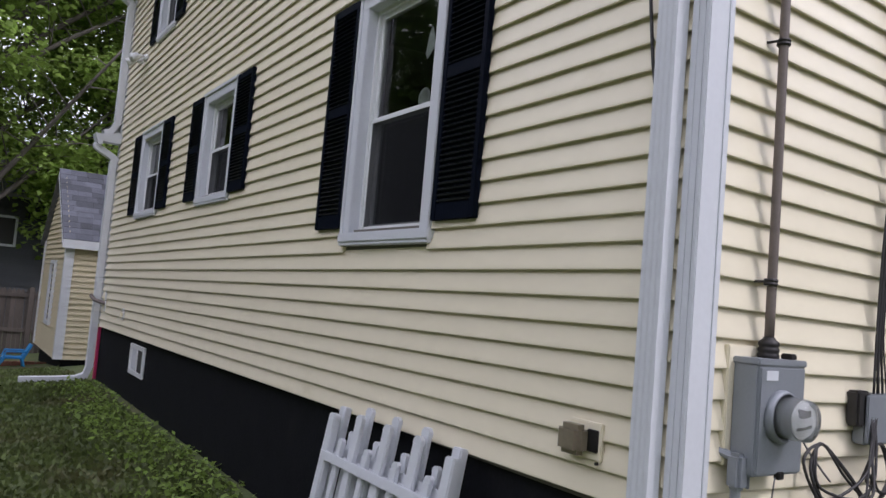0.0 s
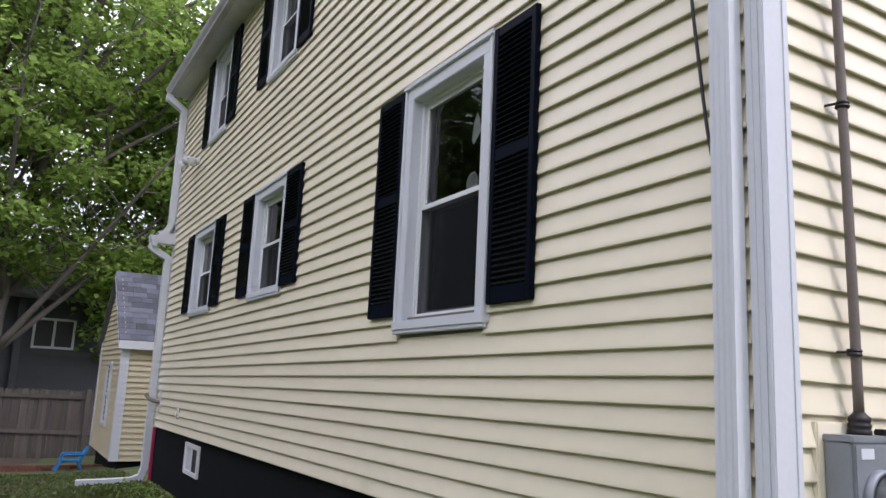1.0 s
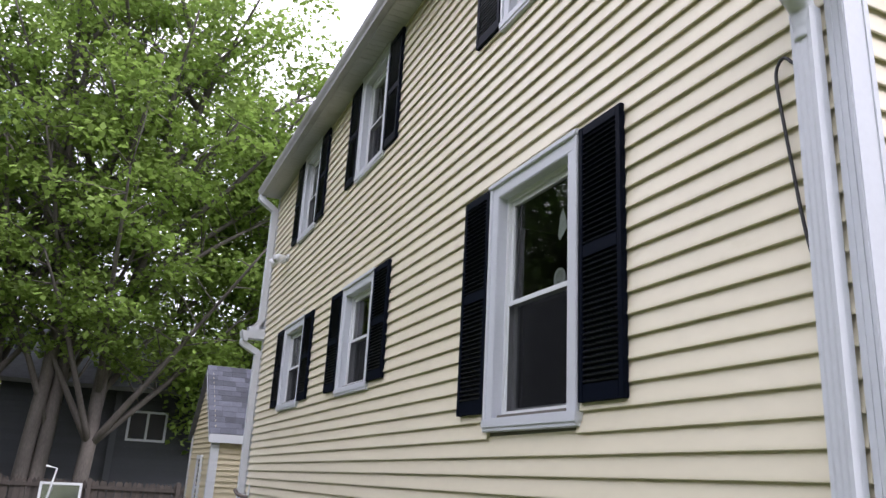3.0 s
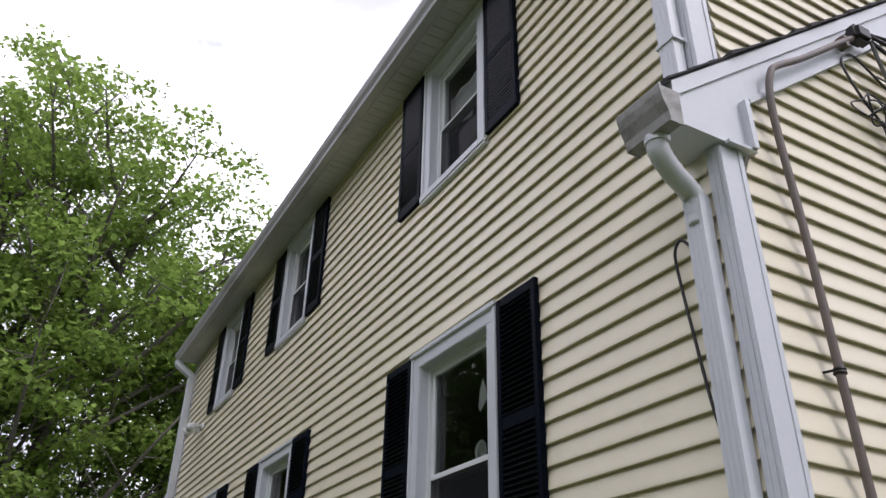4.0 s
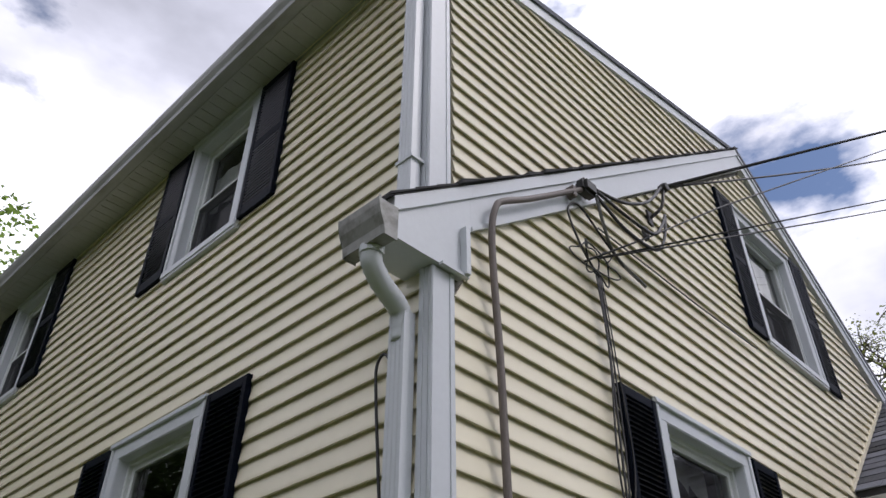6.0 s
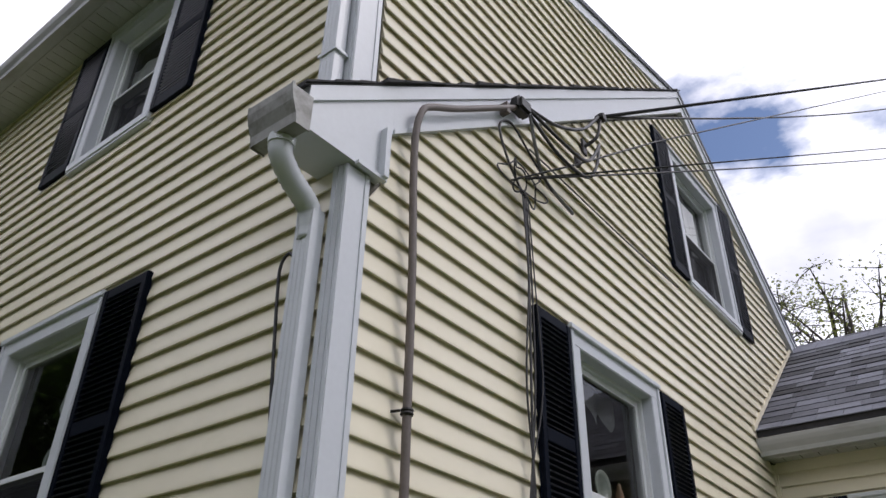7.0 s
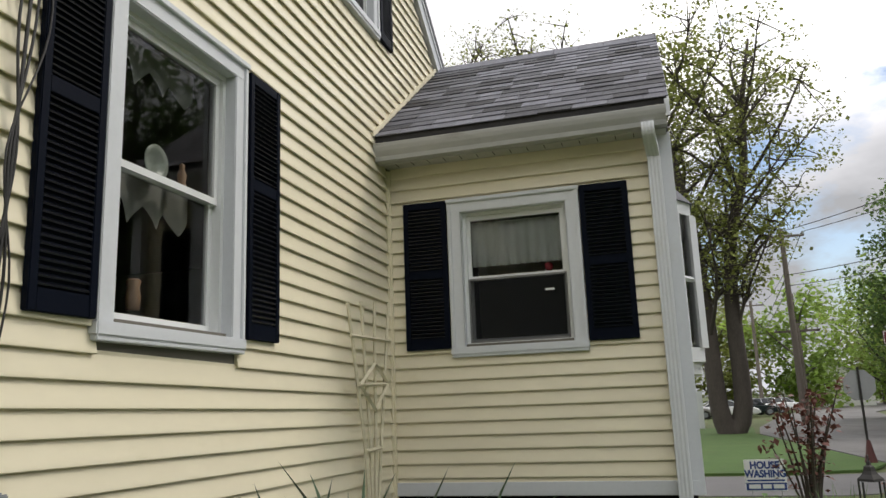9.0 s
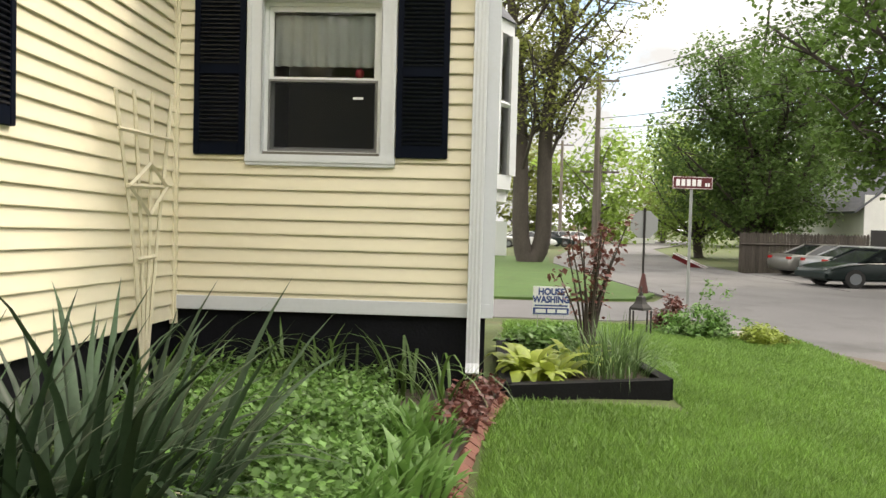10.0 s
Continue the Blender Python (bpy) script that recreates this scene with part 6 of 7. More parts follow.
og_m = [blade_mesh("leaf", L, 0.011, ln, GRASSY, cu, 5, 0.2) for L, ln, cu in ((0.42, 0.2, 0.3), (0.38, 0.5, 0.5), (0.45, 0.1, 0.2), (0.36, 0.7, 0.7))]
clump("ornamental_grass", 5.55, -3.22, "fine-bladed ornamental grass clump", "plant", og_m, 300, 0.30, 123, (0.8, 1.2), z=0.0)
sh_c = [(6.6 + sr_.gauss(0, 0.16), -2.85 + sr_.gauss(0, 0.16), 0.05 + abs(sr_.gauss(0, 0.08))) for _ in range(50)]
tagged(leaf_cloud("low_shrub", sh_c, 40, 0.06, 0.06, COVER, 7), "low leafy green shrub in the planter", "shrub")
rose = empty("rose_bush", pose(6.17, -3.12, 0.0), "bare-stemmed bush with young red leaves", "shrub")
rr = random.Random(17)
tips = []
for i in range(15):
    a = rr.uniform(0, 6.28)
    hgt, out_ = rr.uniform(0.5, 1.2), rr.uniform(0.08, 0.38)
    p1 = Vector((math.cos(a) * out_ * 0.35, math.sin(a) * out_ * 0.35, hgt * 0.45))
    p2 = Vector((math.cos(a) * out_ + rr.uniform(-.06, .06), math.sin(a) * out_ + rr.uniform(-.06, .06), hgt))
    cp = curve_points([(0.03 * math.cos(a), 0.03 * math.sin(a), 0), p1, p2], 4)
    part("stem", Build().tube(cp, [0.014 * (1 - 0.75 * k / len(cp)) for k in range(len(cp))], 6), BARK_DARK, rose)
    for q in cp[5:]:
        if rr.random() < 0.75:
            tips.append(q)
    tips.append(p2)
leaf_cloud("leaves", tips, 8, 0.045, 0.06, REDLEAF, 18, rose, 0.8)

# ---- lawn blades ----
lr_ = np.random.RandomState(31)
n_bl = 170000
u = lr_.uniform(0, 1, n_bl)
gx = 2.2 + (u ** 1.25) * 10.3
gy = -2.2 - lr_.uniform(0, 1, n_bl) * (0.6 + 0.62 * (gx - 1.2))
keep = (gy < -2.16 - 0.05 * (gx - 2)) & ~((gx > 4.72) & (gx < 6.98) & (gy > -3.62)) & (gy > -7.0)
gx, gy = gx[keep], gy[keep]
gzv = np.array([ground_z(a, b_) for a, b_ in zip(gx, gy)])
ang = lr_.uniform(0, 2 * np.pi, len(gx))
hh = 0.035 + 0.03 * lr_.rand(len(gx)) + 0.0025 * (gx - 2)
ww = 0.004 + 0.0012 * (gx - 2)
ln = lr_.normal(0, 0.5, (len(gx), 2)) * hh[:, None]
v0 = np.stack([gx - np.cos(ang) * ww, gy - np.sin(ang) * ww, gzv], 1)
v1 = np.stack([gx + np.cos(ang) * ww, gy + np.sin(ang) * ww, gzv], 1)
v2 = np.stack([gx + ln[:, 0], gy + ln[:, 1], gzv + hh], 1)
vv = np.stack([v0, v1, v2], 1).reshape(-1, 3)
me = bpy.data.meshes.new("lawn_grass")
me.vertices.add(len(vv))
me.vertices.foreach_set("co", vv.ravel())
me.loops.add(len(vv))
me.loops.foreach_set("vertex_index", np.arange(len(vv), dtype=np.int32))
me.polygons.add(len(vv) // 3)
me.polygons.foreach_set("loop_start", np.arange(0, len(vv), 3, dtype=np.int32))
me.polygons.foreach_set("loop_total", np.full(len(vv) // 3, 3, dtype=np.int32))
me.update(calc_edges=True)
me.materials.append(BLADE)
obj("lawn_grass", me, label="short bright green lawn grass", category="grass", kind="stuff")
# grass beside the long wall
n2 = 30000
bx, by = -lr_.uniform(0.1, 3.2, n2), lr_.uniform(2.5, 13.5, n2)
cen = np.stack([bx, by, np.array([ground_z(a, b_) for a, b_ in zip(bx, by)]) + 0.01], 1)
SIDE_BLADE = material("mossy_grass_blade", (0.10, 0.135, 0.035), 0.6, vary=0.35, scale=1.2, fine=10, island=0.35, translucent=0.25, stain=(0.13, 0.11, 0.05), stain_at=0.60, stain_scale=0.8)
tagged(leaf_cloud("side_grass", cen, 1, 0.01, 0.055, SIDE_BLADE, 33, None, 0.2, -0.9), "rough grass along the black foundation", "grass", kind="stuff")
weeds = [(-abs(sr_.gauss(0.15, 0.25)) - 0.05, sr_.uniform(2.0, 10.0), -0.40) for _ in range(260)]
tagged(leaf_cloud("weeds", weeds, 22, 0.08, 0.06, LEAF, 34, None, 0.5, 0.0), "low weeds growing against the foundation", "weeds", kind="stuff")

# ---- street ----
ASPHALT = material("worn_asphalt", (0.15, 0.145, 0.145), 0.9, vary=0.18, scale=0.6, fine=30, bump=0.5, stain=(0.09, 0.087, 0.085), stain_at=0.60, stain_scale=0.5)


def sheet(name, pts, z, mat, label, thick=0.05):
    b = Build().prism([(x, y, 0) for x, y in pts], (0, 0, z - thick), (0, 0, z))
    return obj(name, b.mesh(name, mat), label=label, category="road", kind="structure")


RZ = -0.575
sheet("road", [(9.2, -7.6), (10.4, -6.75), (12.2, -6.35), (13.9, -6.1), (13.3, -4.6), (13.2, 40), (16.4, 40), (16.5, -4.4), (17.0, -6.1), (18.6, -6.75), (24, -6.3), (33.7, -5.4), (40, -6.0), (60, -9.5), (110, -24), (110, -34), (62, -16.0), (40.9, -12.8), (30, -12.45), (22, -12.7), (21, -22), (6, -22), (-20, -24), (-20, -12), (5, -9.6)],
      RZ + 0.05, ASPHALT, "grey worn asphalt street with a side road")
DIRT = material("gravelly_verge", (0.12, 0.10, 0.08), 0.95, vary=0.3, scale=2, fine=30, bump=0.8)
sheet("verge", [(8.6, -7.3), (10.1, -6.55), (12.0, -6.15), (12.1, -6.45), (10.4, -6.85), (9.1, -7.7)], RZ + 0.075, DIRT, "brown gravelly verge by the lawn")
FAR_LAWN = material("far_lawn_turf", (0.06, 0.115, 0.025), 0.95, vary=0.25, scale=1.2, fine=25, bump=0.8, stain=(0.08, 0.11, 0.03), stain_at=0.62)
tagged(sheet("lawn_far", [(17.3, -5.9), (18.7, -6.5), (24, -6.05), (33.6, -5.2), (39.5, -5.7), (39.5, 20), (16.8, 20), (16.8, -4.4)], RZ + 0.09, FAR_LAWN, ""), "bright green lawn across the side road", "lawn", kind="structure")
sheet("parking_area", [(21.8, -12.8), (30, -12.55), (32, -16), (30, -26), (22, -26)], RZ + 0.05, ASPHALT, "asphalt parking area beside the fence")

GREEN_SIGN = material("maroon_sign_paint", (0.10, 0.012, 0.018), 0.4, vary=0.08)
STEEL = material("galvanised_steel", (0.30, 0.31, 0.31), 0.5, 0.5, vary=0.1)
PAPER = material("white_sign_board", (0.78, 0.79, 0.80), 0.5, vary=0.03)
INK = material("blue_sign_ink", (0.02, 0.05, 0.22), 0.5, vary=0.05)


def rot_face(yaw):
    """A frame whose -y faces the way yaw points."""
    return Matrix.Rotation(radians(yaw), 4, "Z")


sg = empty("street_sign", Matrix.Translation((13.55, -5.93, -0.42)) @ rot_face(-80), "maroon street name sign on a steel post", "street sign")
part("post", Build().tube([(0, 0.03, 0), (0, 0.03, 2.50)], 0.028, 8), STEEL, sg)
part("blade", Build().bevel_box(-0.38, -0.012, 2.27, 0.38, 0.0, 2.50, 0.004), GREEN_SIGN, sg)
part("border", Build().box(-0.37, -0.016, 2.28, 0.37, -0.012, 2.287).box(-0.37, -0.016, 2.483, 0.37, -0.012, 2.49).box(-0.37, -0.016, 2.287, -0.363, -0.012, 2.483).box(0.363, -0.016, 2.287, 0.37, -0.012, 2.483), PAPER, sg)
lt = Build()
for i in range(5):
    lt.box(-0.31 + i * 0.10, -0.016, 2.325, -0.31 + i * 0.10 + 0.07, -0.012, 2.445)
lt.box(0.235, -0.016, 2.325, 0.275, -0.012, 2.385).box(0.285, -0.016, 2.325, 0.325, -0.012, 2.385)
part("lettering", lt, PAPER, sg, "white bars of lettering")

ss = empty("stop_sign", Matrix.Translation((19.5, -6.35, -0.55)) @ rot_face(-88), "back of a grey metal stop sign on a dark post", "road sign")
part("post", Build().tube([(0, -0.03, 0), (0, -0.03, 2.2)], 0.03, 6), DARKMETAL, ss)
octo = [(0.38 * math.cos(radians(22.5 + 45 * i)), 0, 1.78 + 0.38 * math.sin(radians(22.5 + 45 * i))) for i in range(8)]
part("plate", Build().prism(octo, (0, 0.0, 0), (0, 0.006, 0)), STEEL, ss, "bare grey metal back")
cone = empty("marker_post", pose(18.9, -6.25, -0.55), "dark red traffic marker at the kerb", "marker")
part("body", Build().lathe([(0.16, 0), (0.14, 0.05), (0.09, 0.28), (0.04, 0.55)], (0, 0, 0), "z", 14), material("faded_red_rubber", (0.07, 0.015, 0.012), 0.6), cone)
part("base", Build().bevel_box(-0.2, -0.2, 0, 0.2, 0.2, 0.05, 0.01), CABLE, cone)

ln_ = empty("garden_lantern", pose(9.85, -4.32, ground_z(9.85, -4.32)), "black metal garden lantern with an open frame", "lantern")
part("base", Build().bevel_box(-0.13, -0.13, 0, 0.13, 0.13, 0.03, 0.008), DARKMETAL, ln_)
for sx in (-1, 1):
    for sy in (-1, 1):
        part("bar", Build().tube([(sx * 0.115, sy * 0.115, 0.03), (sx * 0.115, sy * 0.115, 0.36)], 0.012, 5), DARKMETAL, ln_)
part("roof", Build().lathe([(0.15, 0.0), (0.145, 0.03), (0.09, 0.08), (0.07, 0.12), (0.06, 0.17), (0.03, 0.19), (0.025, 0.23), (0.0, 0.25)], (0, 0, 0.36), "z", 4), DARKMETAL, ln_)
part("ring", Build().tube([(0.04 * math.cos(a * 0.63), 0, 0.63 + 0.04 * math.sin(a * 0.63)) for a in range(11)], 0.006, 5), DARKMETAL, ln_)

ys_ = empty("yard_sign", Matrix.Translation((8.47, -3.01, ground_z(8.47, -3.0))) @ rot_face(-88), "white yard sign with blue printed letters", "yard sign")
yz = 0.10 - ground_z(8.47, -3.0)
part("board", Build().bevel_box(-0.21, -0.004, yz, 0.21, 0.004, yz + 0.33, 0.002), PAPER, ys_)
for s in (-1, 1):
    part("stake", Build().tube([(s * 0.15, 0, 0), (s * 0.15, 0, yz + 0.02)], 0.004, 5), STEEL, ys_)


def words(body, size, width, x, z, mat, parent):
    cu = bpy.data.curves.new("lettering", "FONT")
    cu.body, cu.size, cu.align_x, cu.extrude, cu.offset = body, size, "CENTER", 0.001, 0.0045
    cu.materials.append(mat)
    ob = new("lettering", cu)
    ob.parent = parent
    ob.matrix_basis = pose(x, -0.0062, z, 90, 0, 0)
    ob.scale = (width, 1, 1)
    return ob


words("HOUSE", 0.105, 0.90, 0, yz + 0.235, INK, ys_)
words("WASHING", 0.105, 0.86, 0, yz + 0.145, INK, ys_)
part("print", Build().box(-0.19, -0.0065, yz + 0.100, 0.19, -0.004, yz + 0.118), INK, ys_, "blue bar of small print")
part("band", Build().box(-0.205, -0.0065, yz + 0.008, 0.205, -0.004, yz + 0.085), INK, ys_, "blue band with white bars")
for b0, b1 in ((-0.18, -0.06), (-0.04, 0.05), (0.07, 0.18)):
    part("bar", Build().box(b0, -0.0085, yz + 0.025, b1, -0.0065, yz + 0.068), PAPER, ys_)

for k, (bx_, by_, br, bh, m_) in enumerate(((10.9, -5.6, 0.28, 0.55, COVER), (10.7, -5.05, 0.22, 0.30, COVER), (11.25, -5.02, 0.12, 0.40, REDLEAF), (10.6, -6.15, 0.18, 0.16, HOSTA), (10.9, -6.4, 0.16, 0.12, HOSTA))):
    q = random.Random(200 + k)
    z_ = ground_z(bx_, by_)
    cs_ = [(bx_ + q.gauss(0, br * 0.6), by_ + q.gauss(0, br * 0.6), z_ + 0.03 + bh * abs(q.gauss(0, 0.5))) for _ in range(60)]
    tagged(leaf_cloud("shrub", cs_, 36, 0.06, 0.06, m_, 210 + k), "small leafy shrub at the lawn corner", "shrub", "corner shrubs")
obj("stone", Build().lathe([(0.0, 0), (0.16, 0.0), (0.18, 0.05), (0.12, 0.10), (0.0, 0.12)], (0, 0, 0), "z", 9).mesh("stone", material("pale_stone", (0.4, 0.37, 0.33), 0.9, bump=0.6)), None, pose(11.3, -6.1, ground_z(11.3, -6.1)), "pale round stone by the shrubs", "stone")


# ---- parked cars ----
def car(m, paint, label):
    """A saloon car: body from a side profile with narrowed cabin, glass band, wheels, lights."""
    g = empty("car", m @ Matrix.Scale(0.87, 4, (0, 0, 1)), label, "car", "parked cars")
    prof = [(-2.10, 0.24), (-2.24, 0.34), (-2.26, 0.52), (-2.18, 0.66), (-1.90, 0.77), (-1.45, 0.86), (-1.0, 0.91), (0.2, 0.93), (1.4, 0.95), (1.95, 0.95), (2.16, 0.90), (2.24, 0.66), (2.22, 0.40), (2.10, 0.24)]
    b = Build()
    n = len(prof)
    secs = ((-0.90, 0.94), (-0.88, 0.985), (-0.62, 1.0), (0.62, 1.0), (0.88, 0.985), (0.90, 0.94))
    for y, s in secs:
        b.v += [(x * s, y, 0.6 + (z - 0.6) * (1 if s == 1 else 0.93 if s > 0.95 else 0.70)) for x, z in prof]
    for k in range(5):
        b.f += [(k * n + i, k * n + (i + 1) % n, (k + 1) * n + (i + 1) % n, (k + 1) * n + i) for i in range(n)]
    b.f += [tuple(range(n))[::-1], tuple(range(5 * n, 6 * n))]
    part("body", b, paint, g, smooth=True)
    cab = [(-1.15, 0.90), (-0.30, 1.36), (0.80, 1.38), (1.62, 0.94)]
    c = Build()
    for y, s in ((-0.80, 0.0), (-0.62, 1.0), (0.62, 1.0), (0.80, 0.0)):
        c.v += [(x, y, 0.94 + (z - 0.94) * (1 if s else 0.05)) for x, z in cab]
    for k in range(3):
        c.f += [(k * 4 + i, k * 4 + (i + 1) % 4, (k + 1) * 4 + (i + 1) % 4, (k + 1) * 4 + i) for i in range(4)]
    part("window_glass", c, material("car_glass", (0.02, 0.024, 0.028), 0.08, vary=0.05), g)
    part("roof", Build().bevel_box(-0.36, -0.63, 1.345, 0.86, 0.63, 1.405, 0.028), paint, g)
    for x0, z0, x1, z1 in ((-1.12, 0.92, -0.34, 1.37), (0.25, 0.93, 0.25, 1.38), (1.58, 0.95, 0.82, 1.38)):
        for s in (-1, 1):
            part("pillar", Build().tube([(x0, s * 0.79, z0), (x1, s * 0.62, z1)], 0.035, 5), paint, g)
    for x in (-1.38, 1.38):
        for s in (-1, 1):
            w = part("wheel", Build().lathe([(0.2, -0.1), (0.32, -0.1), (0.335, -0.06), (0.335, 0.06), (0.32, 0.1), (0.2, 0.1)], (x, s * 0.83, 0.335), "y", 20), CABLE, g)
            part("rim", Build().lathe([(0.0, s * 0.10), (0.05, s * 0.105), (0.17, s * 0.085), (0.20, s * 0.104)], (x, s * 0.83, 0.335), "y", 16), GALV, w)
    for s in (-1, 1):
        part("headlight", Build().bevel_box(-2.20, s * 0.5, 0.58, -1.95, s * 0.82, 0.70, 0.03), CLEAR, g)
        part("tail_light", Build().bevel_box(2.05, s * 0.5, 0.72, 2.21, s * 0.84, 0.86, 0.02), material("red_lens", (0.4, 0.02, 0.02), 0.25), g)
        part("mirror", Build().bevel_box(-0.75, s * 0.86, 0.98, -0.6, s * 1.02, 1.10, 0.02), paint, g)
    part("bumper", Build().bevel_box(-2.30, -0.82, 0.32, -2.12, 0.82, 0.52, 0.03), paint, g)
    return g


P_GREEN = material("dark_green_car_paint", (0.012, 0.022, 0.022), 0.25, 0.3, vary=0.05)
P_SILVER = material("silver_car_paint", (0.42, 0.43, 0.45), 0.3, 0.5, vary=0.04)
P_TAN = material("grey_car_paint", (0.24, 0.235, 0.22), 0.3, 0.5, vary=0.04)
P_WHITE = material("white_car_paint", (0.75, 0.76, 0.78), 0.3, vary=0.03)
car(pose(24.4, -14.7, -0.54, 0, 0, -80), P_GREEN, "dark green saloon car parked by the street")
car(pose(27.8, -16.2, -0.54, 0, 0, 98), P_SILVER, "silver saloon car in the parking row")
car(pose(29.9, -15.8, -0.54, 0, 0, 98), P_TAN, "grey-beige saloon car in the parking row")
for k, (cx_, cy_, p_) in enumerate(((58, -5.5, P_WHITE), (61, -7.2, P_GREEN), (56, -2.5, P_TAN), (66, -8.6, P_SILVER), (70, -10.5, P_WHITE))):
    car(pose(cx_, cy_, -0.54, 0, 0, 100 + 7 * k), p_, "car parked far down the street")
REDCAR = material("dark_red_paint", (0.14, 0.012, 0.015), 0.35, vary=0.08)
skiff = empty("boat", pose(33.6, -11.4, -0.5, 0, -24, 65) @ Matrix.Scale(0.55, 4), "dark red small boat tilted against the trees", "boat")
part("hull", Build().add([(-2.0, 0, 0.45), (-0.8, -0.65, 0.4), (1.6, -0.6, 0.4), (1.6, 0.6, 0.4), (-0.8, 0.65, 0.4), (-1.5, 0, 0.05), (1.6, -0.35, 0.0), (1.6, 0.35, 0.0), (-0.6, -0.3, 0.0), (-0.6, 0.3, 0.0)],
                         [(0, 1, 8, 5), (1, 2, 6, 8), (2, 3, 7, 6), (3, 4, 9, 7), (4, 0, 5, 9), (5, 8, 9), (8, 6, 7, 9), (0, 4, 3, 2, 1)]), REDCAR, skiff)
part("gunwale", Build().tube([(-2.0, 0, 0.46), (-0.8, -0.66, 0.41), (1.6, -0.61, 0.41)], 0.04, 6).tube([(-2.0, 0, 0.46), (-0.8, 0.66, 0.41), (1.6, 0.61, 0.41)], 0.04, 6), PAPER, skiff)

# ---- fence, white house, poles and trees along the street ----
f2 = empty("street_fence", pose(0, 0, 0), "weathered brown board fence along the parking area", "fence")
ga, gb = Vector((31.2, -12.7, -0.6)), Vector((31.9, -18.2, -0.6))
gd = (gb - ga)
for i in range(39):
    p = ga + gd * (i / 39)
    obj("board", brd, f2, Matrix.Translation((p.x, p.y, -0.6 + 0.02 * math.sin(i * 1.7))) @ Matrix.Rotation(math.atan2(gd.y, gd.x), 4, "Z") @ Matrix.Scale(1.35, 4, (1, 0, 0)))
part("rail", Build().tube([ga + Vector((-0.03, 0, 1.2)), gb + Vector((-0.03, 0, 1.2))], 0.05, 4), WOOD_GREY, f2)
wh = empty("white_house", pose(7.4, -1.1, 0), "white clapboard building beyond the parking area", "house")
WHITESIDE = material("white_clapboard", (0.80, 0.80, 0.77), 0.6, vary=0.05)
part("wall", Build().prism([(0, -17.3, -0.6), (0, -26, -0.6), (0, -26, 2.3), (0, -21.6, 5.8), (0, -17.3, 2.3)], (25.6, 0, 0), (34, 0, 0)), WHITESIDE, wh)
for i in range(22):
    z = -0.5 + i * 0.15
    part("siding_board", Build().prism([(25.6, 0, z), (25.57, 0, z), (25.59, 0, z + 0.15), (25.6, 0, z + 0.15)], (0, -17.3, 0), (0, -26, 0)), WHITESIDE, wh)
part("roof", Build().prism([(0, -16.9, 2.0), (0, -21.6, 5.85), (0, -26.4, 2.0), (0, -26.4, 2.1), (0, -21.6, 5.96), (0, -16.9, 2.1)], (25.54, 0, 0), (34.3, 0, 0)), SHINGLE_FAR, wh)
part("door", Build().box(25.55, -18.4, -0.6, 25.6, -17.6, 1.3), CABLE, wh)
far_h = empty("far_house", pose(86, -17.5, -0.9), "pale house far down the street", "house")
part("wall", Build().prism([(0, -4, 0), (0, 4, 0), (0, 4, 2.8), (0, 0, 5.2), (0, -4, 2.8)], (0, 0, 0), (7, 0, 0)), WHITESIDE, far_h)
part("roof", Build().prism([(0, -4.4, 2.6), (0, 0, 5.25), (0, 4.4, 2.6), (0, 4.4, 2.75), (0, 0, 5.4), (0, -4.4, 2.75)], (-0.4, 0, 0), (7.4, 0, 0)), SHINGLE_FAR, far_h)
obj("white_fence", Build().box(40, -3.5, -0.6, 40.1, 6, 1.3).mesh("white_fence", VINYL), label="white panel fence behind the big tree", category="fence")

POLEWOOD = material("weathered_pole_wood", (0.17, 0.145, 0.125), 0.85, vary=0.25, scale=2, fine=30, bump=0.4, stretch=(3, 3, 0.3))


def pole(x, y, h, label, lean=0.0):
    g = empty("utility_pole", pose(x, y, -0.6, 0, lean, 0), label, "utility pole", "utility poles")
    part("post", Build().tube([(0, 0, 0), (0, 0, h)], [0.19, 0.13], 10), POLEWOOD, g)
    part("crossarm", Build().bevel_box(-0.06, -1.15, h - 0.5, 0.06, 1.15, h - 0.38, 0.01), POLEWOOD, g)
    for y_ in (-1.05, -0.5, 0.5, 1.05):
        part("insulator", Build().lathe([(0.03, 0), (0.05, 0.05), (0.03, 0.12)], (0, y_, h - 0.38), "z", 8), CABLE_GREY, g)
    return g


pole(44.3, -8.7, 10.6, "wooden utility pole with a crossarm")
pole(76, -9.9, 10.2, "wooden utility pole far down the street")
pole(44.9, -8.95, 5.4, "short wooden stub pole beside the utility pole")
pole(12.0, -20.0, 10.0, "wooden utility pole by the street")
for dy, dz in ((-1.05, 9.75), (0.5, 9.75), (0, 7.4), (0, 6.8)):
    wire(sag((44.3, -8.7 + dy, dz - 0.0), (12.0, -20.0 + dy * 0.9, dz - 0.6 + 0.2), 0.7, 18), 0.02, CABLE, "black overhead street wire between poles", smooth_path=False)
    wire(sag((44.3, -8.7 + dy, dz), (76, -9.9 + dy, dz - 0.4), 0.6, 12), 0.02, CABLE, "black overhead street wire down the road", smooth_path=False)
wire(sag((44.3, -8.2, 9.6), (9.0, -2.2, 16.0), 0.4, 14), 0.012, CABLE, "thin overhead wire from the pole to the house", smooth_path=False)

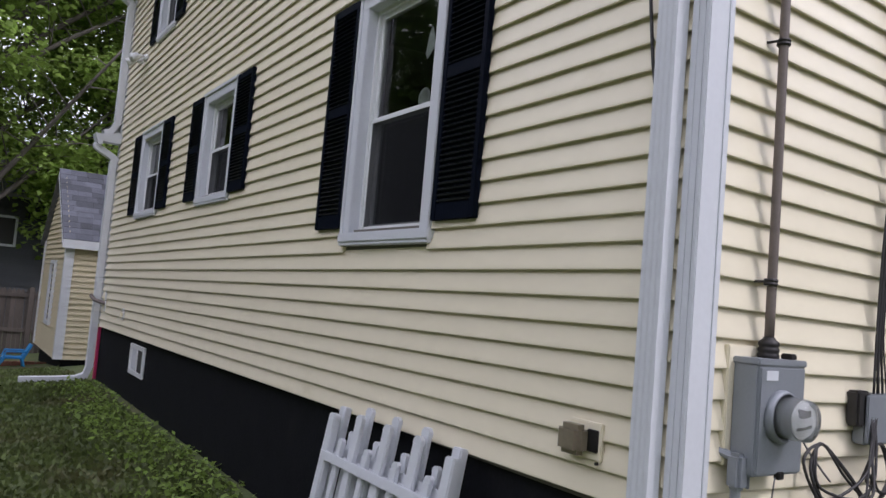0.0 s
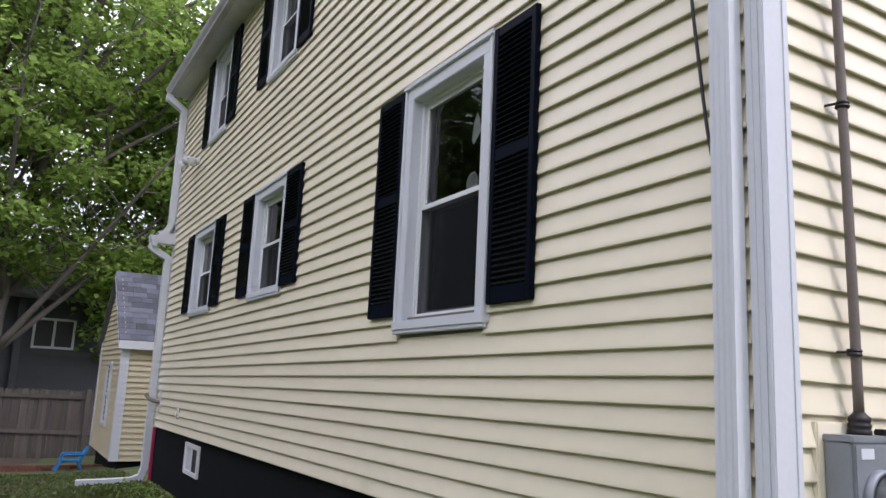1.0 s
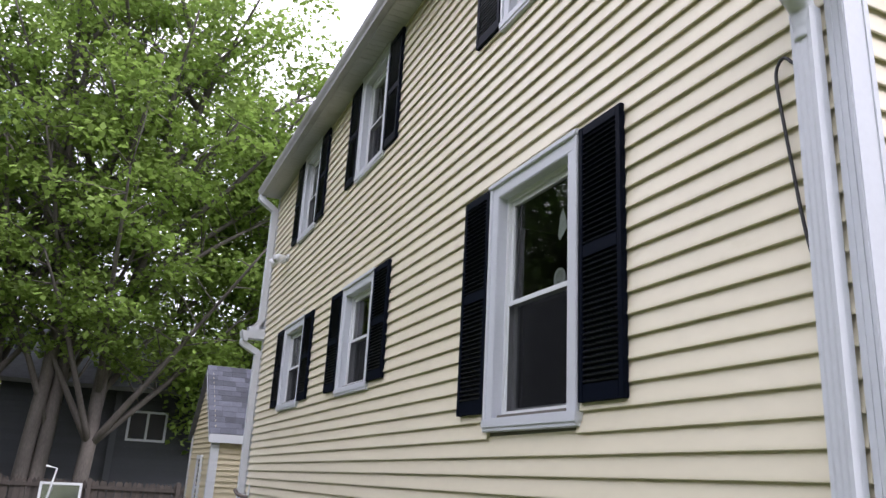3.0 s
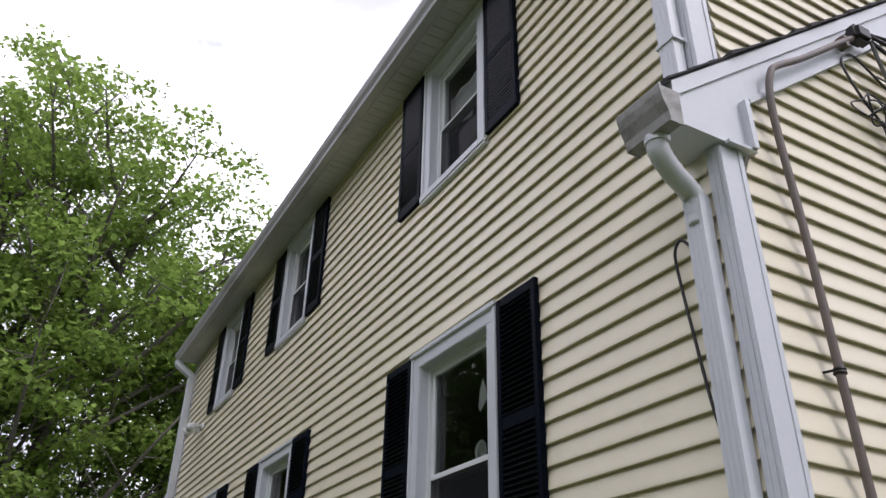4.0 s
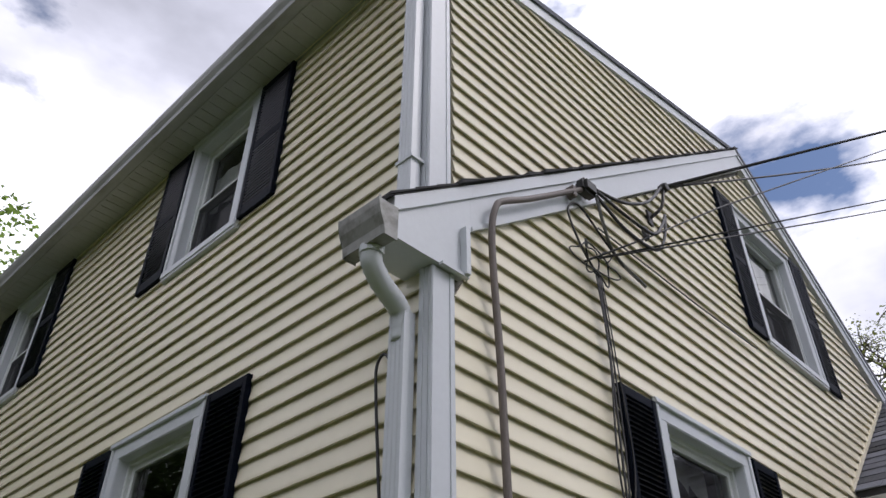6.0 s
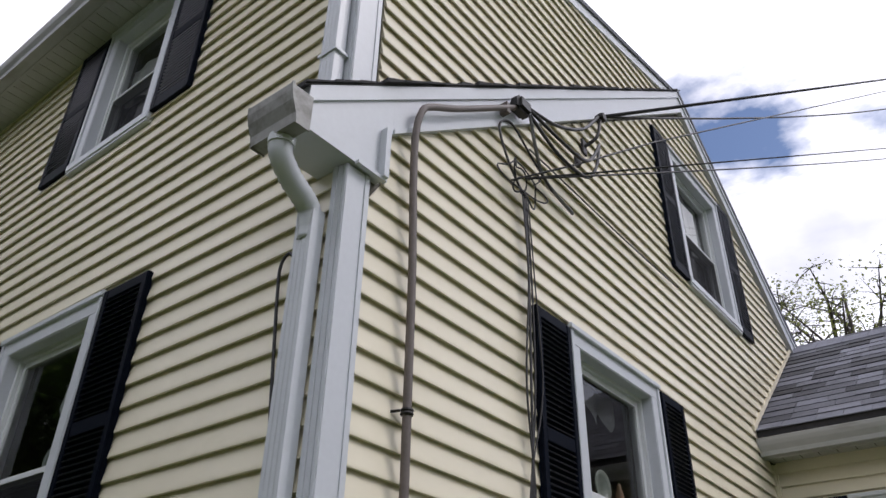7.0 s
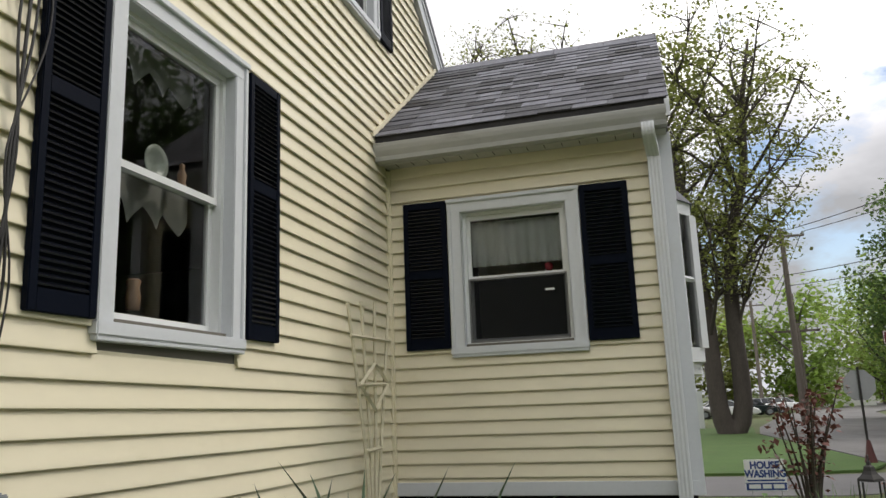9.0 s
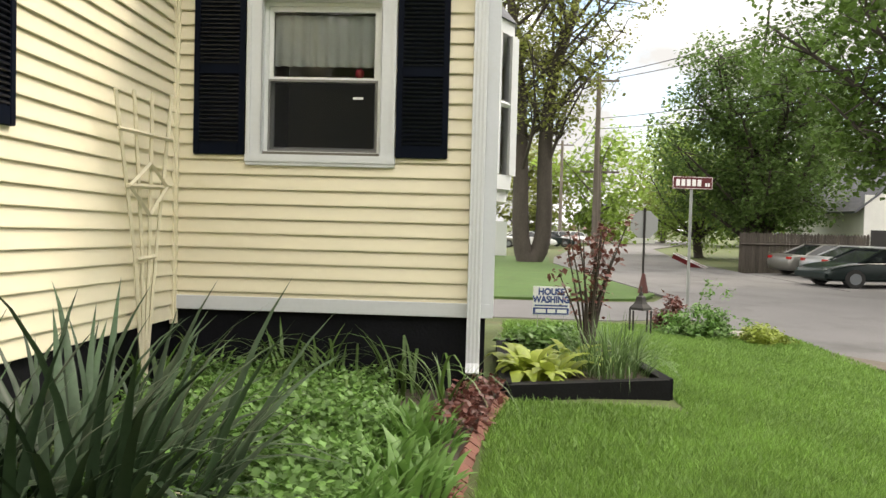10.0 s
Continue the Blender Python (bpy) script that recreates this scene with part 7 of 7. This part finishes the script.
tree(33.8, -4.3, 19.5, 5.0, 6.0, 0.44, "tall old tree with two trunks and sparse young leaves", 301, 640, 30, 0.34, 0.19, LEAF_SPRING, BARK_DARK, ((-0.3, 1.7), (0.3, -2.7)), 40, base_z=-0.7, limb_r=0.2)
tree(40, 4.5, 24.0, 6.0, 9.0, 0.45, "tall thin tree with sparse buds beyond the roof", 302, 640, 14, 0.30, 0.18, LEAF_SPRING, BARK_DARK, ((0.5, 0.4), (-0.6, -0.9)), 40, base_z=-0.7, limb_r=0.22)
tree(41, -0.8, 20.0, 5.0, 8.0, 0.40, "tall bare-twigged tree beyond the roof", 303, 600, 14, 0.30, 0.18, LEAF_SPRING, BARK_DARK, ((0.4, 1.0), (0.2, -1.1)), 30, base_z=-0.7)
tree(42, 9.6, 24.5, 5.5, 9.0, 0.40, "thin budding tree far beyond the roof", 306, 700, 34, 0.55, 0.11, LEAF_SPRING, BARK_DARK, ((0.4, 1.0), (0.2, -1.1)), 28, base_z=-0.7)
tree(35, -14.6, 11.0, 4.7, 1.8, 0.32, "dense green tree by the street fence", 304, 420, 84, 0.38, 0.19, LEAF_STREET, BARK_DARK, ((0.6, 1.6), (0.4, -1.4)), 24, base_z=-0.7)
tree(19.9, -15.8, 14.5, 6.6, 2.6, 0.40, "large green tree overhanging the street", 305, 520, 80, 0.44, 0.21, LEAF_DARK, BARK_DARK, ((0.8, 0.8), (-0.4, -1.0)), 26, low=3.5, base_z=-0.7)
tree(47, -22, 15, 5.5, 1.5, 0.35, "broad green tree behind the fence", 307, 180, 110, 0.65, 0.22, LEAF_DARK, BARK_DARK, ((0.5, 0.4),), 18, base_z=-0.7)
tree(47, -15.5, 9, 4.5, 1.0, 0.30, "green tree down the street", 308, 130, 100, 0.6, 0.24, LEAF, BARK_DARK, ((0.5, 0.4),), 16, base_z=-0.7, twigs=False)
fw = random.Random(77)
for k in range(15):
    a = -0.62 + k * 0.09
    d_ = fw.uniform(80, 105)
    tree(d_ * math.cos(a), -8 + d_ * math.sin(a) * 1.0, fw.uniform(9, 13), 6.5, 0.8, 0.35, "hazy spring tree in the far distance", 320 + k, 60, 60, 1.1, 0.6, LEAF_SPRING if k % 2 else LEAF, BARK, ((0.3, 0.2),), 10, twigs=False, base_z=-1.0)
